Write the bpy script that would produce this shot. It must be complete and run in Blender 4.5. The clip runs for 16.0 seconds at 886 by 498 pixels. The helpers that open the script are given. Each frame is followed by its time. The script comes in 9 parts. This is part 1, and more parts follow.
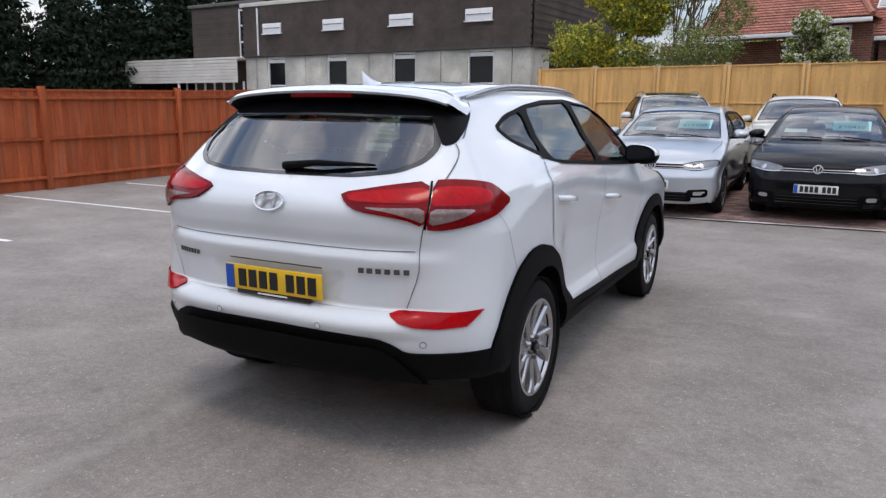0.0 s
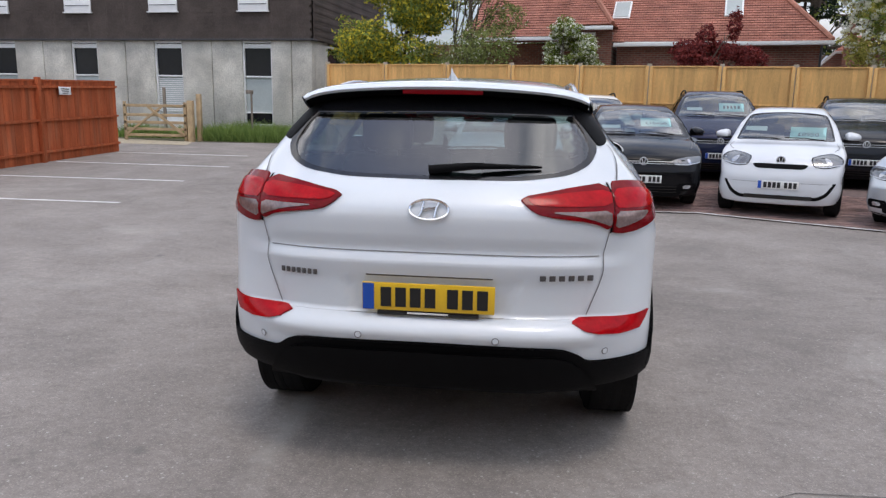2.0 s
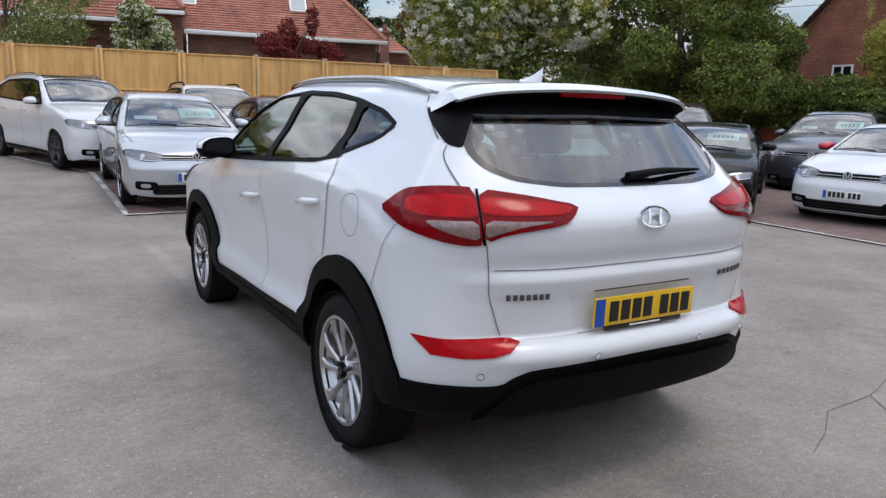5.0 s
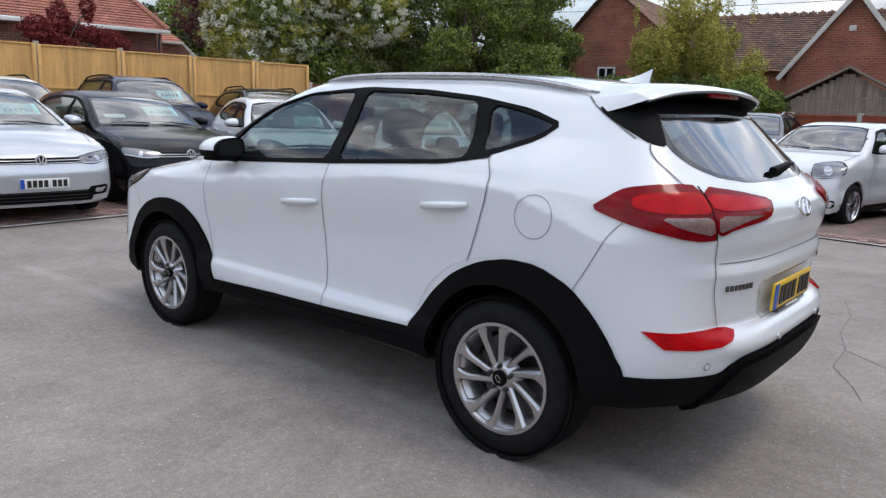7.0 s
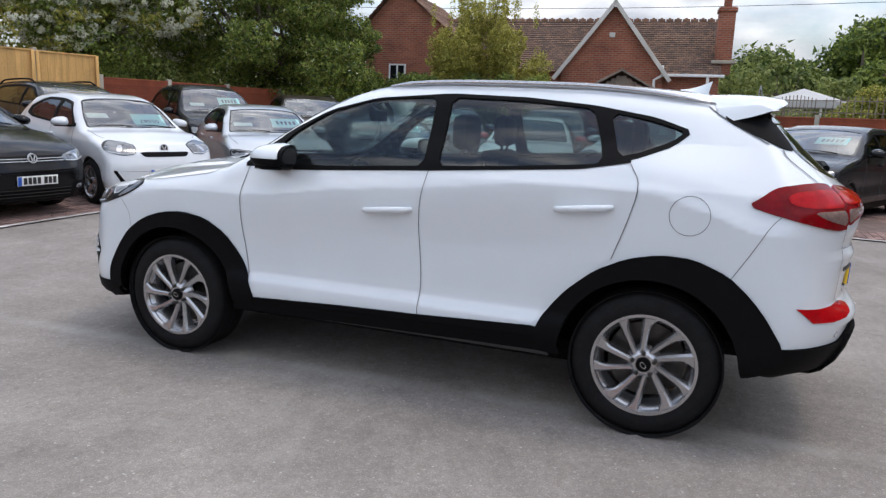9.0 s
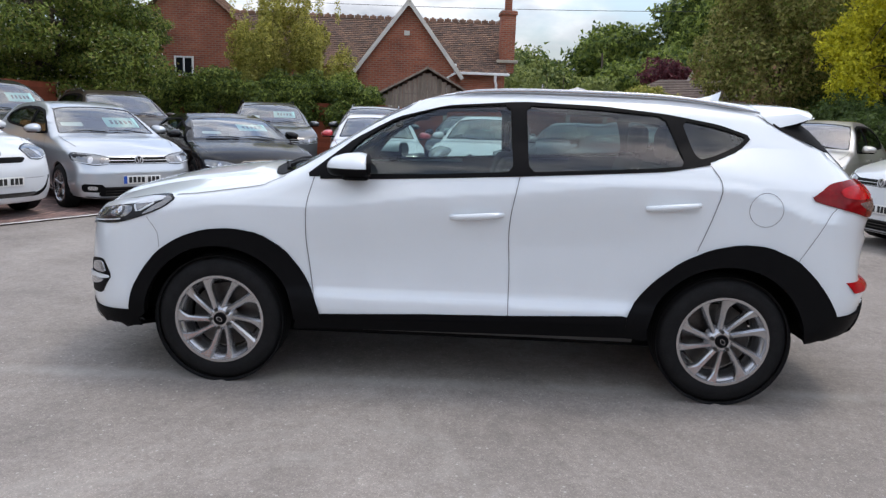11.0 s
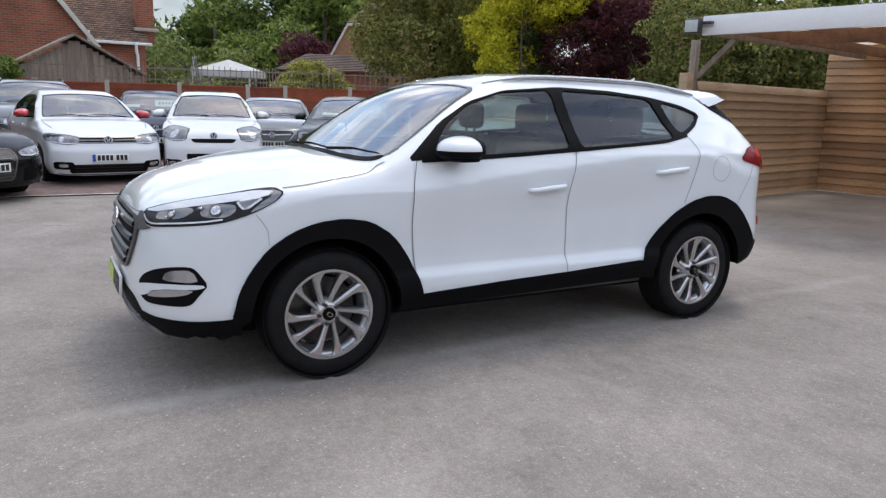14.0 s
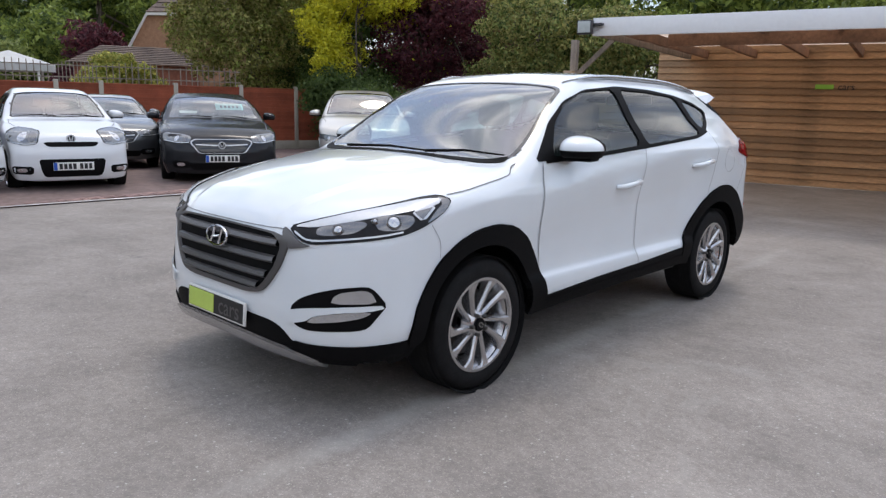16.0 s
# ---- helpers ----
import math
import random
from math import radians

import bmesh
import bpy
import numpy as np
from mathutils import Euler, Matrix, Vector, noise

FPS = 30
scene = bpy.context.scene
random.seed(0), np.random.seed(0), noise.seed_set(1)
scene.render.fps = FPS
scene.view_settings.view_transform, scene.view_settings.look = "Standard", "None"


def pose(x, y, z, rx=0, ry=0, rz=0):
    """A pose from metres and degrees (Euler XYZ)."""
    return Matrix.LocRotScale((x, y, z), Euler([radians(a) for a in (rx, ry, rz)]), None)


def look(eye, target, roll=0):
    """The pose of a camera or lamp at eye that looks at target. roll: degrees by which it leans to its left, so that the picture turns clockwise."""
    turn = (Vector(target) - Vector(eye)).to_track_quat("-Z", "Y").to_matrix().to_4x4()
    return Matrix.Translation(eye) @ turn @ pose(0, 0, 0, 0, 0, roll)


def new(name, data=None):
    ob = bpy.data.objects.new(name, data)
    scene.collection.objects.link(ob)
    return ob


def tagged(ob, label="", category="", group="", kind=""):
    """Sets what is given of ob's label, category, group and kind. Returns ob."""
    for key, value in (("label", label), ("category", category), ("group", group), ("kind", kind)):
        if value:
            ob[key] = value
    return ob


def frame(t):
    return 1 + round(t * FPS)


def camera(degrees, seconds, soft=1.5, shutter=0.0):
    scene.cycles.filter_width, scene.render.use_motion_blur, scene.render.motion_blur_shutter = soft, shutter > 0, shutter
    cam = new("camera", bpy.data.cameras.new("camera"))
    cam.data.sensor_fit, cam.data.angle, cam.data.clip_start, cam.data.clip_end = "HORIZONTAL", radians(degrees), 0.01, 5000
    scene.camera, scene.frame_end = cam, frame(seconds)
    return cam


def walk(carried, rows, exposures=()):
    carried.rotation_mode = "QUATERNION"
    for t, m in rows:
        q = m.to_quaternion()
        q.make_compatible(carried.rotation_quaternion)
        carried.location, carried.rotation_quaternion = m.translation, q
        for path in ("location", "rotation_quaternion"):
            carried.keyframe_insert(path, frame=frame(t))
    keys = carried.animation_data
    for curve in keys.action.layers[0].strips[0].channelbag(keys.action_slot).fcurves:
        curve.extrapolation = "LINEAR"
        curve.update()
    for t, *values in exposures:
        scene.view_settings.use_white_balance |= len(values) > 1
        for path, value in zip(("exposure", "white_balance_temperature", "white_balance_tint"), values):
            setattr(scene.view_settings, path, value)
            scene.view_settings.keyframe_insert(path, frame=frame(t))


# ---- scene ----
cam = camera(62.8, 16.0, 1.35)
METRES, EYE, TILT, LEAN, TURN = 13.84, 1.49, 0.0, 0.0, 27.1
X0, Y0 = 2.039, -4.578
ROWS = [
    (0.0, 0.0, 0.0, 0.0, 0.11, -10.97, -0.57),
    (0.5, -0.0333, 0.006, -0.0002, -4.58, -11.03, -0.68),
    (1.0, -0.0652, 0.0097, -0.0001, -9.85, -11.07, -0.8),
    (1.5, -0.0927, 0.0199, -0.0015, -15.11, -11.05, -0.91),
    (2.0, -0.1189, 0.0337, -0.0005, -20.45, -11.08, -1.05),
    (2.5, -0.1493, 0.0482, -0.0004, -25.75, -11.11, -1.12),
    (3.0, -0.1722, 0.0686, -0.0006, -31.28, -11.09, -1.24),
    (3.5, -0.1935, 0.0902, -0.0001, -38.32, -11.13, -1.34),
    (4.0, -0.2153, 0.113, 0.0002, -45.74, -11.1, -1.48),
    (6.5, -0.2815, 0.2475, -0.0037, -71.6, -10.77, -1.94),
    (7.0, -0.2899, 0.2755, -0.0038, -76.53, -10.71, -1.95),
    (7.5, -0.2956, 0.3037, -0.0028, -81.06, -10.67, -2.01),
    (8.0, -0.3054, 0.3362, -0.0022, -86.35, -10.59, -2.02),
    (8.5, -0.3052, 0.3664, -0.003, -91.41, -10.54, -2.04),
    (9.0, -0.3034, 0.3969, -0.0035, -95.73, -10.5, -2.06),
    (11.5, -0.2644, 0.5427, -0.0025, -121.52, -10.23, -1.93),
    (12.0, -0.2502, 0.5711, -0.0038, -129.05, -10.25, -1.87),
    (12.5, -0.2346, 0.5958, -0.0043, -134.06, -10.65, -1.84),
    (13.0, -0.2157, 0.6195, -0.0031, -138.02, -11.03, -1.79),
    (13.5, -0.1958, 0.6493, -0.0023, -142.83, -11.37, -1.71),
    (14.0, -0.1728, 0.6715, -0.0037, -146.17, -11.45, -1.66),
    (14.5, -0.1452, 0.6891, -0.0037, -149.2, -11.49, -1.62),
    (15.0, -0.1178, 0.7054, -0.003, -153.46, -11.45, -1.55),
    (15.5, -0.0853, 0.7146, -0.0047, -158.47, -11.39, -1.47),
    (16.0, -0.0498, 0.7207, -0.0052, -163.62, -11.38, -1.4),
]
walk(cam, [(t, pose(X0, Y0, EYE, TILT, LEAN, TURN) @ pose(METRES * x, METRES * y, METRES * z, 90 + pitch, roll, yaw)) for t, x, y, z, yaw, pitch, roll in ROWS],
     [(0.0, 0.63, 6880, 12.5), (4.0, 0.65, 6850, 12), (7.0, 0.70, 6850, 10.5), (12.0, 0.83, 6900, 10.5), (16.0, 0.75, 6850, 10.5)])

# ---- sky, sun ----
SUN_AZ, SUN_EL = 150.0, 70.0  # degrees, from +y clockwise; above the horizon
world = bpy.data.worlds.new("sky")
scene.world = world
world.use_nodes = True
wn, wl = world.node_tree.nodes, world.node_tree.links
wbg = wn["Background"]
sky = wn.new("ShaderNodeTexSky")
sky.sky_type, sky.sun_disc = "NISHITA", False
sky.sun_elevation, sky.sun_rotation = radians(SUN_EL), radians(SUN_AZ)
sky.dust_density, sky.air_density = 1.5, 1.0
tc = wn.new("ShaderNodeTexCoord")
mapc = wn.new("ShaderNodeMapping")
mapc.inputs["Scale"].default_value = (1.0, 1.0, 2.6)
cloud = wn.new("ShaderNodeTexNoise")
cloud.inputs["Scale"].default_value, cloud.inputs["Detail"].default_value, cloud.inputs["Roughness"].default_value = 3.4, 8, 0.58
ramp = wn.new("ShaderNodeValToRGB")
ramp.color_ramp.elements[0].position, ramp.color_ramp.elements[1].position = 0.40, 0.58
shade = wn.new("ShaderNodeTexNoise")
shade.inputs["Scale"].default_value, shade.inputs["Detail"].default_value = 6.0, 6
sramp = wn.new("ShaderNodeValToRGB")
sramp.color_ramp.elements[0].position, sramp.color_ramp.elements[1].position = 0.36, 0.66
sramp.color_ramp.elements[0].color, sramp.color_ramp.elements[1].color = (2.8, 3.2, 4.0, 1), (7.9, 8.2, 8.8, 1)
mixc = wn.new("ShaderNodeMix")
mixc.data_type = "RGBA"
wl.new(tc.outputs["Generated"], mapc.inputs["Vector"])
wl.new(mapc.outputs["Vector"], cloud.inputs["Vector"])
wl.new(mapc.outputs["Vector"], shade.inputs["Vector"])
wl.new(cloud.outputs["Fac"], ramp.inputs["Fac"])
wl.new(shade.outputs["Fac"], sramp.inputs["Fac"])
wl.new(ramp.outputs["Color"], mixc.inputs["Factor"])
wl.new(sky.outputs["Color"], mixc.inputs["A"])
wl.new(sramp.outputs["Color"], mixc.inputs["B"])
sep = wn.new("ShaderNodeSeparateXYZ")
rise = wn.new("ShaderNodeMapRange")  # an overcast sky is dimmest along the horizon
rise.inputs["From Min"].default_value, rise.inputs["From Max"].default_value = 0.10, 0.25
rise.inputs["To Min"].default_value, rise.inputs["To Max"].default_value = 0.48, 1.03
dim = wn.new("ShaderNodeMix")
dim.data_type, dim.blend_type = "RGBA", "MULTIPLY"
dim.inputs["Factor"].default_value = 1
wl.new(tc.outputs["Generated"], sep.inputs[0])
wl.new(sep.outputs["Z"], rise.inputs["Value"])
wl.new(mixc.outputs["Result"], dim.inputs["A"]), wl.new(rise.outputs["Result"], dim.inputs["B"])
wl.new(dim.outputs["Result"], wbg.inputs["Color"])
wbg.inputs["Strength"].default_value = 0.165
sun = new("sun", bpy.data.lights.new("sun", "SUN"))
sun.data.energy, sun.data.angle, sun.data.color = 0.42, radians(14), (1.0, 0.96, 0.9)
az, el = radians(SUN_AZ), radians(SUN_EL)
sun.matrix_world = look((30 * math.sin(az) * math.cos(el), 30 * math.cos(az) * math.cos(el), 30 * math.sin(el)), (0, 0, 0))

# ---- materials ----
def mat(name, color, rough=0.5, metal=0.0, var=0.15, scale=8.0, fine=120.0, bump=0.0, bscale=60.0, coat=0.0,
        stretch=(1, 1, 1), random_var=0.0, spec=0.5, stain=None, stain_amt=0.4, stain_scale=1.2, stain_lo=0.5, stain_hi=0.7):
    """A surface: base colour broken at two scales, a stain colour on a large noise, fine relief."""
    m = bpy.data.materials.new(name)
    m.use_nodes = True
    n, l = m.node_tree.nodes, m.node_tree.links
    b = n["Principled BSDF"]
    b.inputs["Roughness"].default_value, b.inputs["Metallic"].default_value = rough, metal
    b.inputs["Specular IOR Level"].default_value = spec
    b.inputs["Coat Weight"].default_value, b.inputs["Coat Roughness"].default_value = coat, 0.03
    t = n.new("ShaderNodeTexCoord")
    mp = n.new("ShaderNodeMapping")
    mp.inputs["Scale"].default_value = stretch
    l.new(t.outputs["Object"], mp.inputs["Vector"])
    col = n.new("ShaderNodeRGB")
    col.outputs[0].default_value = (*color, 1)
    out = col.outputs[0]

    def noisy(sc, amt, detail=4):
        nonlocal out
        tx = n.new("ShaderNodeTexNoise")
        tx.inputs["Scale"].default_value, tx.inputs["Detail"].default_value = sc, detail
        l.new(mp.outputs["Vector"], tx.inputs["Vector"])
        mr = n.new("ShaderNodeMapRange")
        mr.inputs["From Min"].default_value, mr.inputs["From Max"].default_value = 0.3, 0.7
        mr.inputs["To Min"].default_value, mr.inputs["To Max"].default_value = 1 - amt, 1 + amt
        l.new(tx.outputs["Fac"], mr.inputs["Value"])
        mx = n.new("ShaderNodeMix")
        mx.data_type, mx.blend_type = "RGBA", "MULTIPLY"
        mx.inputs["Factor"].default_value = 1
        l.new(out, mx.inputs["A"])
        l.new(mr.outputs["Result"], mx.inputs["B"])
        out = mx.outputs["Result"]
        return tx

    if var:
        noisy(scale, var)
        noisy(fine, var * 0.7, 2)
    if stain:
        tx = n.new("ShaderNodeTexNoise")
        tx.inputs["Scale"].default_value, tx.inputs["Detail"].default_value = stain_scale, 6
        l.new(mp.outputs["Vector"], tx.inputs["Vector"])
        mr = n.new("ShaderNodeMapRange")
        mr.inputs["From Min"].default_value, mr.inputs["From Max"].default_value = stain_lo, stain_hi
        mr.inputs["To Max"].default_value = stain_amt
        l.new(tx.outputs["Fac"], mr.inputs["Value"])
        mx = n.new("ShaderNodeMix")
        mx.data_type = "RGBA"
        l.new(mr.outputs["Result"], mx.inputs["Factor"])
        l.new(out, mx.inputs["A"])
        mx.inputs["B"].default_value = (*stain, 1)
        out = mx.outputs["Result"]
    if random_var:
        oi = n.new("ShaderNodeObjectInfo")
        geo = n.new("ShaderNodeNewGeometry")
        ad = n.new("ShaderNodeMath")
        l.new(oi.outputs["Random"], ad.inputs[0])
        l.new(geo.outputs["Random Per Island"], ad.inputs[1])
        fr = n.new("ShaderNodeMath")
        fr.operation = "FRACT"
        l.new(ad.outputs[0], fr.inputs[0])
        mr = n.new("ShaderNodeMapRange")
        mr.inputs["To Min"].default_value, mr.inputs["To Max"].default_value = 1 - random_var, 1 + random_var
        l.new(fr.outputs[0], mr.inputs["Value"])
        mx = n.new("ShaderNodeMix")
        mx.data_type, mx.blend_type = "RGBA", "MULTIPLY"
        mx.inputs["Factor"].default_value = 1
        l.new(out, mx.inputs["A"])
        l.new(mr.outputs["Result"], mx.inputs["B"])
        out = mx.outputs["Result"]
    l.new(out, b.inputs["Base Color"])
    if bump:
        tx = n.new("ShaderNodeTexNoise")
        tx.inputs["Scale"].default_value, tx.inputs["Detail"].default_value = bscale, 4
        l.new(mp.outputs["Vector"], tx.inputs["Vector"])
        bp = n.new("ShaderNodeBump")
        bp.inputs["Strength"].default_value, bp.inputs["Distance"].default_value = 1.0, bump
        l.new(tx.outputs["Fac"], bp.inputs["Height"])
        l.new(bp.outputs["Normal"], b.inputs["Normal"])
    return m


def glass(name, tint, clear, rough=0.0, base=0.07, power=3.5, edge=0.55):
    """A thin pane: part clear, part dark tint, glossy by the angle."""
    m = bpy.data.materials.new(name)
    m.use_nodes = True
    n, l = m.node_tree.nodes, m.node_tree.links
    n.remove(n["Principled BSDF"])
    tr, df, gl = n.new("ShaderNodeBsdfTransparent"), n.new("ShaderNodeBsdfDiffuse"), n.new("ShaderNodeBsdfGlossy")
    tr.inputs["Color"].default_value = (*clear, 1)
    df.inputs["Color"].default_value = (*tint, 1)
    gl.inputs["Roughness"].default_value = rough
    lw = n.new("ShaderNodeLayerWeight")
    lw.inputs["Blend"].default_value = 0.5
    pw = n.new("ShaderNodeMath")
    pw.operation = "POWER"
    pw.inputs[1].default_value = power
    fr = n.new("ShaderNodeMath")
    fr.operation = "MULTIPLY_ADD"
    fr.inputs[1].default_value, fr.inputs[2].default_value = edge, base
    l.new(lw.outputs["Facing"], pw.inputs[0])
    l.new(pw.outputs[0], fr.inputs[0])
    m1, m2 = n.new("ShaderNodeMixShader"), n.new("ShaderNodeMixShader")
    m1.inputs[0].default_value = 0.03
    l.new(tr.outputs[0], m1.inputs[1]), l.new(df.outputs[0], m1.inputs[2])
    l.new(fr.outputs[0], m2.inputs[0])
    l.new(m1.outputs[0], m2.inputs[1]), l.new(gl.outputs[0], m2.inputs[2])
    l.new(m2.outputs[0], n["Material Output"].inputs[0])
    return m


def paint(name, color, metal=0.0, rough=0.35, coat=1.0):
    return mat(name, color, rough, metal, var=0.02, scale=3, fine=300, coat=coat if max(color) > 0.1 else coat * 0.28, spec=0.5 if max(color) > 0.3 else 0.1)




def asphalt():
    """Rolled asphalt: pale and dark chippings in grey binder, worn pale patches and faint darker tracks."""
    m = bpy.data.materials.new("asphalt")
    m.use_nodes = True
    n, l = m.node_tree.nodes, m.node_tree.links
    b = n["Principled BSDF"]
    b.inputs["Roughness"].default_value, b.inputs["Specular IOR Level"].default_value = 0.88, 0.25
    t = n.new("ShaderNodeTexCoord")

    def ramp_of(sock, stops):
        r = n.new("ShaderNodeValToRGB")
        while len(r.color_ramp.elements) < len(stops):
            r.color_ramp.elements.new(0.5)
        for e, (p, v) in zip(r.color_ramp.elements, stops):
            e.position, e.color = p, (*v, 1) if isinstance(v, tuple) else (v, v, v, 1)
        l.new(sock, r.inputs["Fac"])
        return r.outputs["Color"]

    def noise_of(scale, detail=5, rough=0.6, dist=0.0):
        x = n.new("ShaderNodeTexNoise")
        x.inputs["Scale"].default_value, x.inputs["Detail"].default_value, x.inputs["Roughness"].default_value, x.inputs["Distortion"].default_value = scale, detail, rough, dist
        l.new(t.outputs["Object"], x.inputs["Vector"])
        return x.outputs["Fac"]

    def mix(a, c, fac, mode="MIX"):
        x = n.new("ShaderNodeMix")
        x.data_type, x.blend_type = "RGBA", mode
        if isinstance(fac, float):
            x.inputs["Factor"].default_value = fac
        else:
            l.new(fac, x.inputs["Factor"])
        l.new(a, x.inputs["A"]), l.new(c, x.inputs["B"])
        return x.outputs["Result"]
    v = n.new("ShaderNodeTexVoronoi")
    v.inputs["Scale"].default_value = 170.0
    l.new(t.outputs["Object"], v.inputs["Vector"])
    sp = n.new("ShaderNodeSeparateColor")
    l.new(v.outputs["Color"], sp.inputs[0])
    stones = ramp_of(sp.outputs[0], [(0.0, (0.230, 0.214, 0.198)), (0.45, (0.258, 0.240, 0.221)), (0.85, (0.278, 0.259, 0.236)), (0.97, (0.345, 0.323, 0.293))])
    base = mix(stones, ramp_of(noise_of(26, 3), [(0.3, 0.90), (0.7, 1.10)]), 1.0, "MULTIPLY")
    base = mix(base, ramp_of(noise_of(8.5, 4, 0.7), [(0.32, (0.92, 0.89, 0.88)), (0.52, (1.02, 0.985, 0.975)), (0.72, (1.12, 1.08, 1.065))]), 1.0, "MULTIPLY")
    base = mix(base, ramp_of(noise_of(1.1, 7, 0.65), [(0.28, 0.74), (0.55, 1.0), (0.78, 1.22)]), 1.0, "MULTIPLY")
    base = mix(base, ramp_of(noise_of(0.22, 5, 0.6, 0.6), [(0.3, 0.88), (0.62, 1.08)]), 1.0, "MULTIPLY")
    pale = n.new("ShaderNodeRGB")
    pale.outputs[0].default_value = (0.43, 0.41, 0.375, 1)
    base = mix(base, pale.outputs[0], ramp_of(noise_of(0.55, 9, 0.72, 0.4), [(0.56, 0.0), (0.75, 0.55)]))
    spots = n.new("ShaderNodeRGB")
    spots.outputs[0].default_value = (0.11, 0.107, 0.105, 1)
    base = mix(base, spots.outputs[0], ramp_of(noise_of(2.6, 3, 0.5), [(0.70, 0.0), (0.78, 0.6)]))
    grit = n.new("ShaderNodeTexVoronoi")
    grit.inputs["Scale"].default_value = 48.0
    l.new(t.outputs["Object"], grit.inputs["Vector"])
    gs = n.new("ShaderNodeSeparateColor")
    l.new(grit.outputs["Color"], gs.inputs[0])
    near = ramp_of(grit.outputs["Distance"], [(0.22, 1.0), (0.34, 0.0)])
    base = mix(base, pale.outputs[0], mix(near, ramp_of(gs.outputs[0], [(0.955, 0.0), (0.965, 0.9)]), 1.0, "MULTIPLY"))
    # worn joints between two laid strips: pale, ragged bands along straight lines
    pos = n.new("ShaderNodeSeparateXYZ")
    l.new(t.outputs["Object"], pos.inputs[0])
    ragged = noise_of(5.0, 6, 0.7)
    for px, py, ang, near_, far_ in JOINTS:
        def calc(op, a, c_=0.0, d=0.0):
            x = n.new("ShaderNodeMath")
            x.operation = op
            for i_, v_ in enumerate((a, c_, d)):
                if isinstance(v_, (int, float)):
                    x.inputs[i_].default_value = v_
                else:
                    l.new(v_, x.inputs[i_])
            return x.outputs[0]
        dx, dy = math.cos(ang), math.sin(ang)
        across = calc("MULTIPLY_ADD", pos.outputs["X"], -dy, calc("MULTIPLY_ADD", pos.outputs["Y"], dx, px * dy - py * dx))
        along = calc("MULTIPLY_ADD", pos.outputs["X"], dx, calc("MULTIPLY_ADD", pos.outputs["Y"], dy, -px * dx - py * dy))
        wob = calc("ABSOLUTE", calc("MULTIPLY_ADD", ragged, 0.16, calc("ADD", across, -0.08)))
        band = ramp_of(wob, [(0.02, 0.42), (0.10, 0.0)])
        ends = ramp_of(calc("MULTIPLY_ADD", along, 0.1, 0.5), [(0.5 + 0.1 * near_ - 0.04, 0.0), (0.5 + 0.1 * near_, 1.0), (0.5 + 0.1 * far_, 1.0), (0.5 + 0.1 * far_ + 0.04, 0.0)])
        patch = ramp_of(noise_of(1.7, 5, 0.65), [(0.36, 0.1), (0.6, 1.0)])
        base = mix(base, pale.outputs[0], mix(mix(band, ends, 1.0, "MULTIPLY"), patch, 1.0, "MULTIPLY"))
    l.new(base, b.inputs["Base Color"])
    bp = n.new("ShaderNodeBump")
    bp.inputs["Strength"].default_value, bp.inputs["Distance"].default_value = 0.35, 0.002
    l.new(v.outputs["Distance"], bp.inputs["Height"])
    l.new(bp.outputs["Normal"], b.inputs["Normal"])
    return m


JOINTS = ((-0.78, 0.0, 1.61, -3.6, 3.6),)  # a point on the joint, its bearing, where it begins and ends
ASPHALT = asphalt()
BLOCKS = mat("paving_blocks", (0.27, 0.172, 0.152), 0.85, var=0.25, scale=4, fine=60, bump=0.003, random_var=0.35)
PAVE_BED = mat("paving_sand", (0.19, 0.135, 0.122), 0.95, var=0.2)
LINE = mat("line_paint", (0.78, 0.78, 0.76), 0.7, var=0.2, scale=3, fine=40, stain=(0.3, 0.3, 0.3), stain_amt=0.4, stain_scale=6)
WORN_LINE = mat("worn_line_paint", (0.62, 0.60, 0.58), 0.75, var=0.25, scale=3, fine=40, stain=(0.24, 0.22, 0.21), stain_amt=0.75, stain_scale=2.5, stain_lo=0.42, stain_hi=0.62)
RED_FENCE = mat("red_stained_timber", (0.36, 0.088, 0.034), 0.9, spec=0.15, var=0.2, scale=3, fine=40, bump=0.003, bscale=30, stretch=(3, 3, 0.4), random_var=0.18,
                stain=(0.33, 0.13, 0.07), stain_amt=0.5, stain_scale=2)
DARK_RED_FENCE = mat("dark_red_timber", (0.32, 0.082, 0.040), 0.8, var=0.2, scale=3, fine=40, bump=0.003, bscale=30, random_var=0.15)
NEW_TIMBER = mat("new_fence_timber", (0.68, 0.39, 0.135), 0.75, var=0.18, scale=3, fine=40, bump=0.003, bscale=30, stretch=(3, 3, 0.4), random_var=0.1,
                 stain=(0.42, 0.22, 0.08), stain_amt=0.4, stain_scale=1.5)
FENCE_POST = mat("stained_concrete_post", (0.37, 0.315, 0.24), 0.9, var=0.15, scale=2, fine=60, bump=0.003, bscale=80)
FASCIA = mat("white_fascia", (0.78, 0.79, 0.80), 0.5, var=0.03, scale=0.6, fine=20)
CONCRETE = mat("concrete", (0.40, 0.36, 0.30), 0.9, var=0.15, scale=2, fine=60, bump=0.003, bscale=80, stain=(0.22, 0.2, 0.15), stain_scale=2)
PEBBLE = mat("pebbledash", (0.54, 0.515, 0.455), 0.95, var=0.25, scale=1.2, fine=25, bump=0.02, bscale=35, stain=(0.22, 0.21, 0.19), stain_scale=0.8)
SHINGLE = mat("dark_hung_tiles", (0.086, 0.069, 0.061), 0.9, spec=0.2, var=0.2, scale=1.0, fine=30, bump=0.004, random_var=0.06)
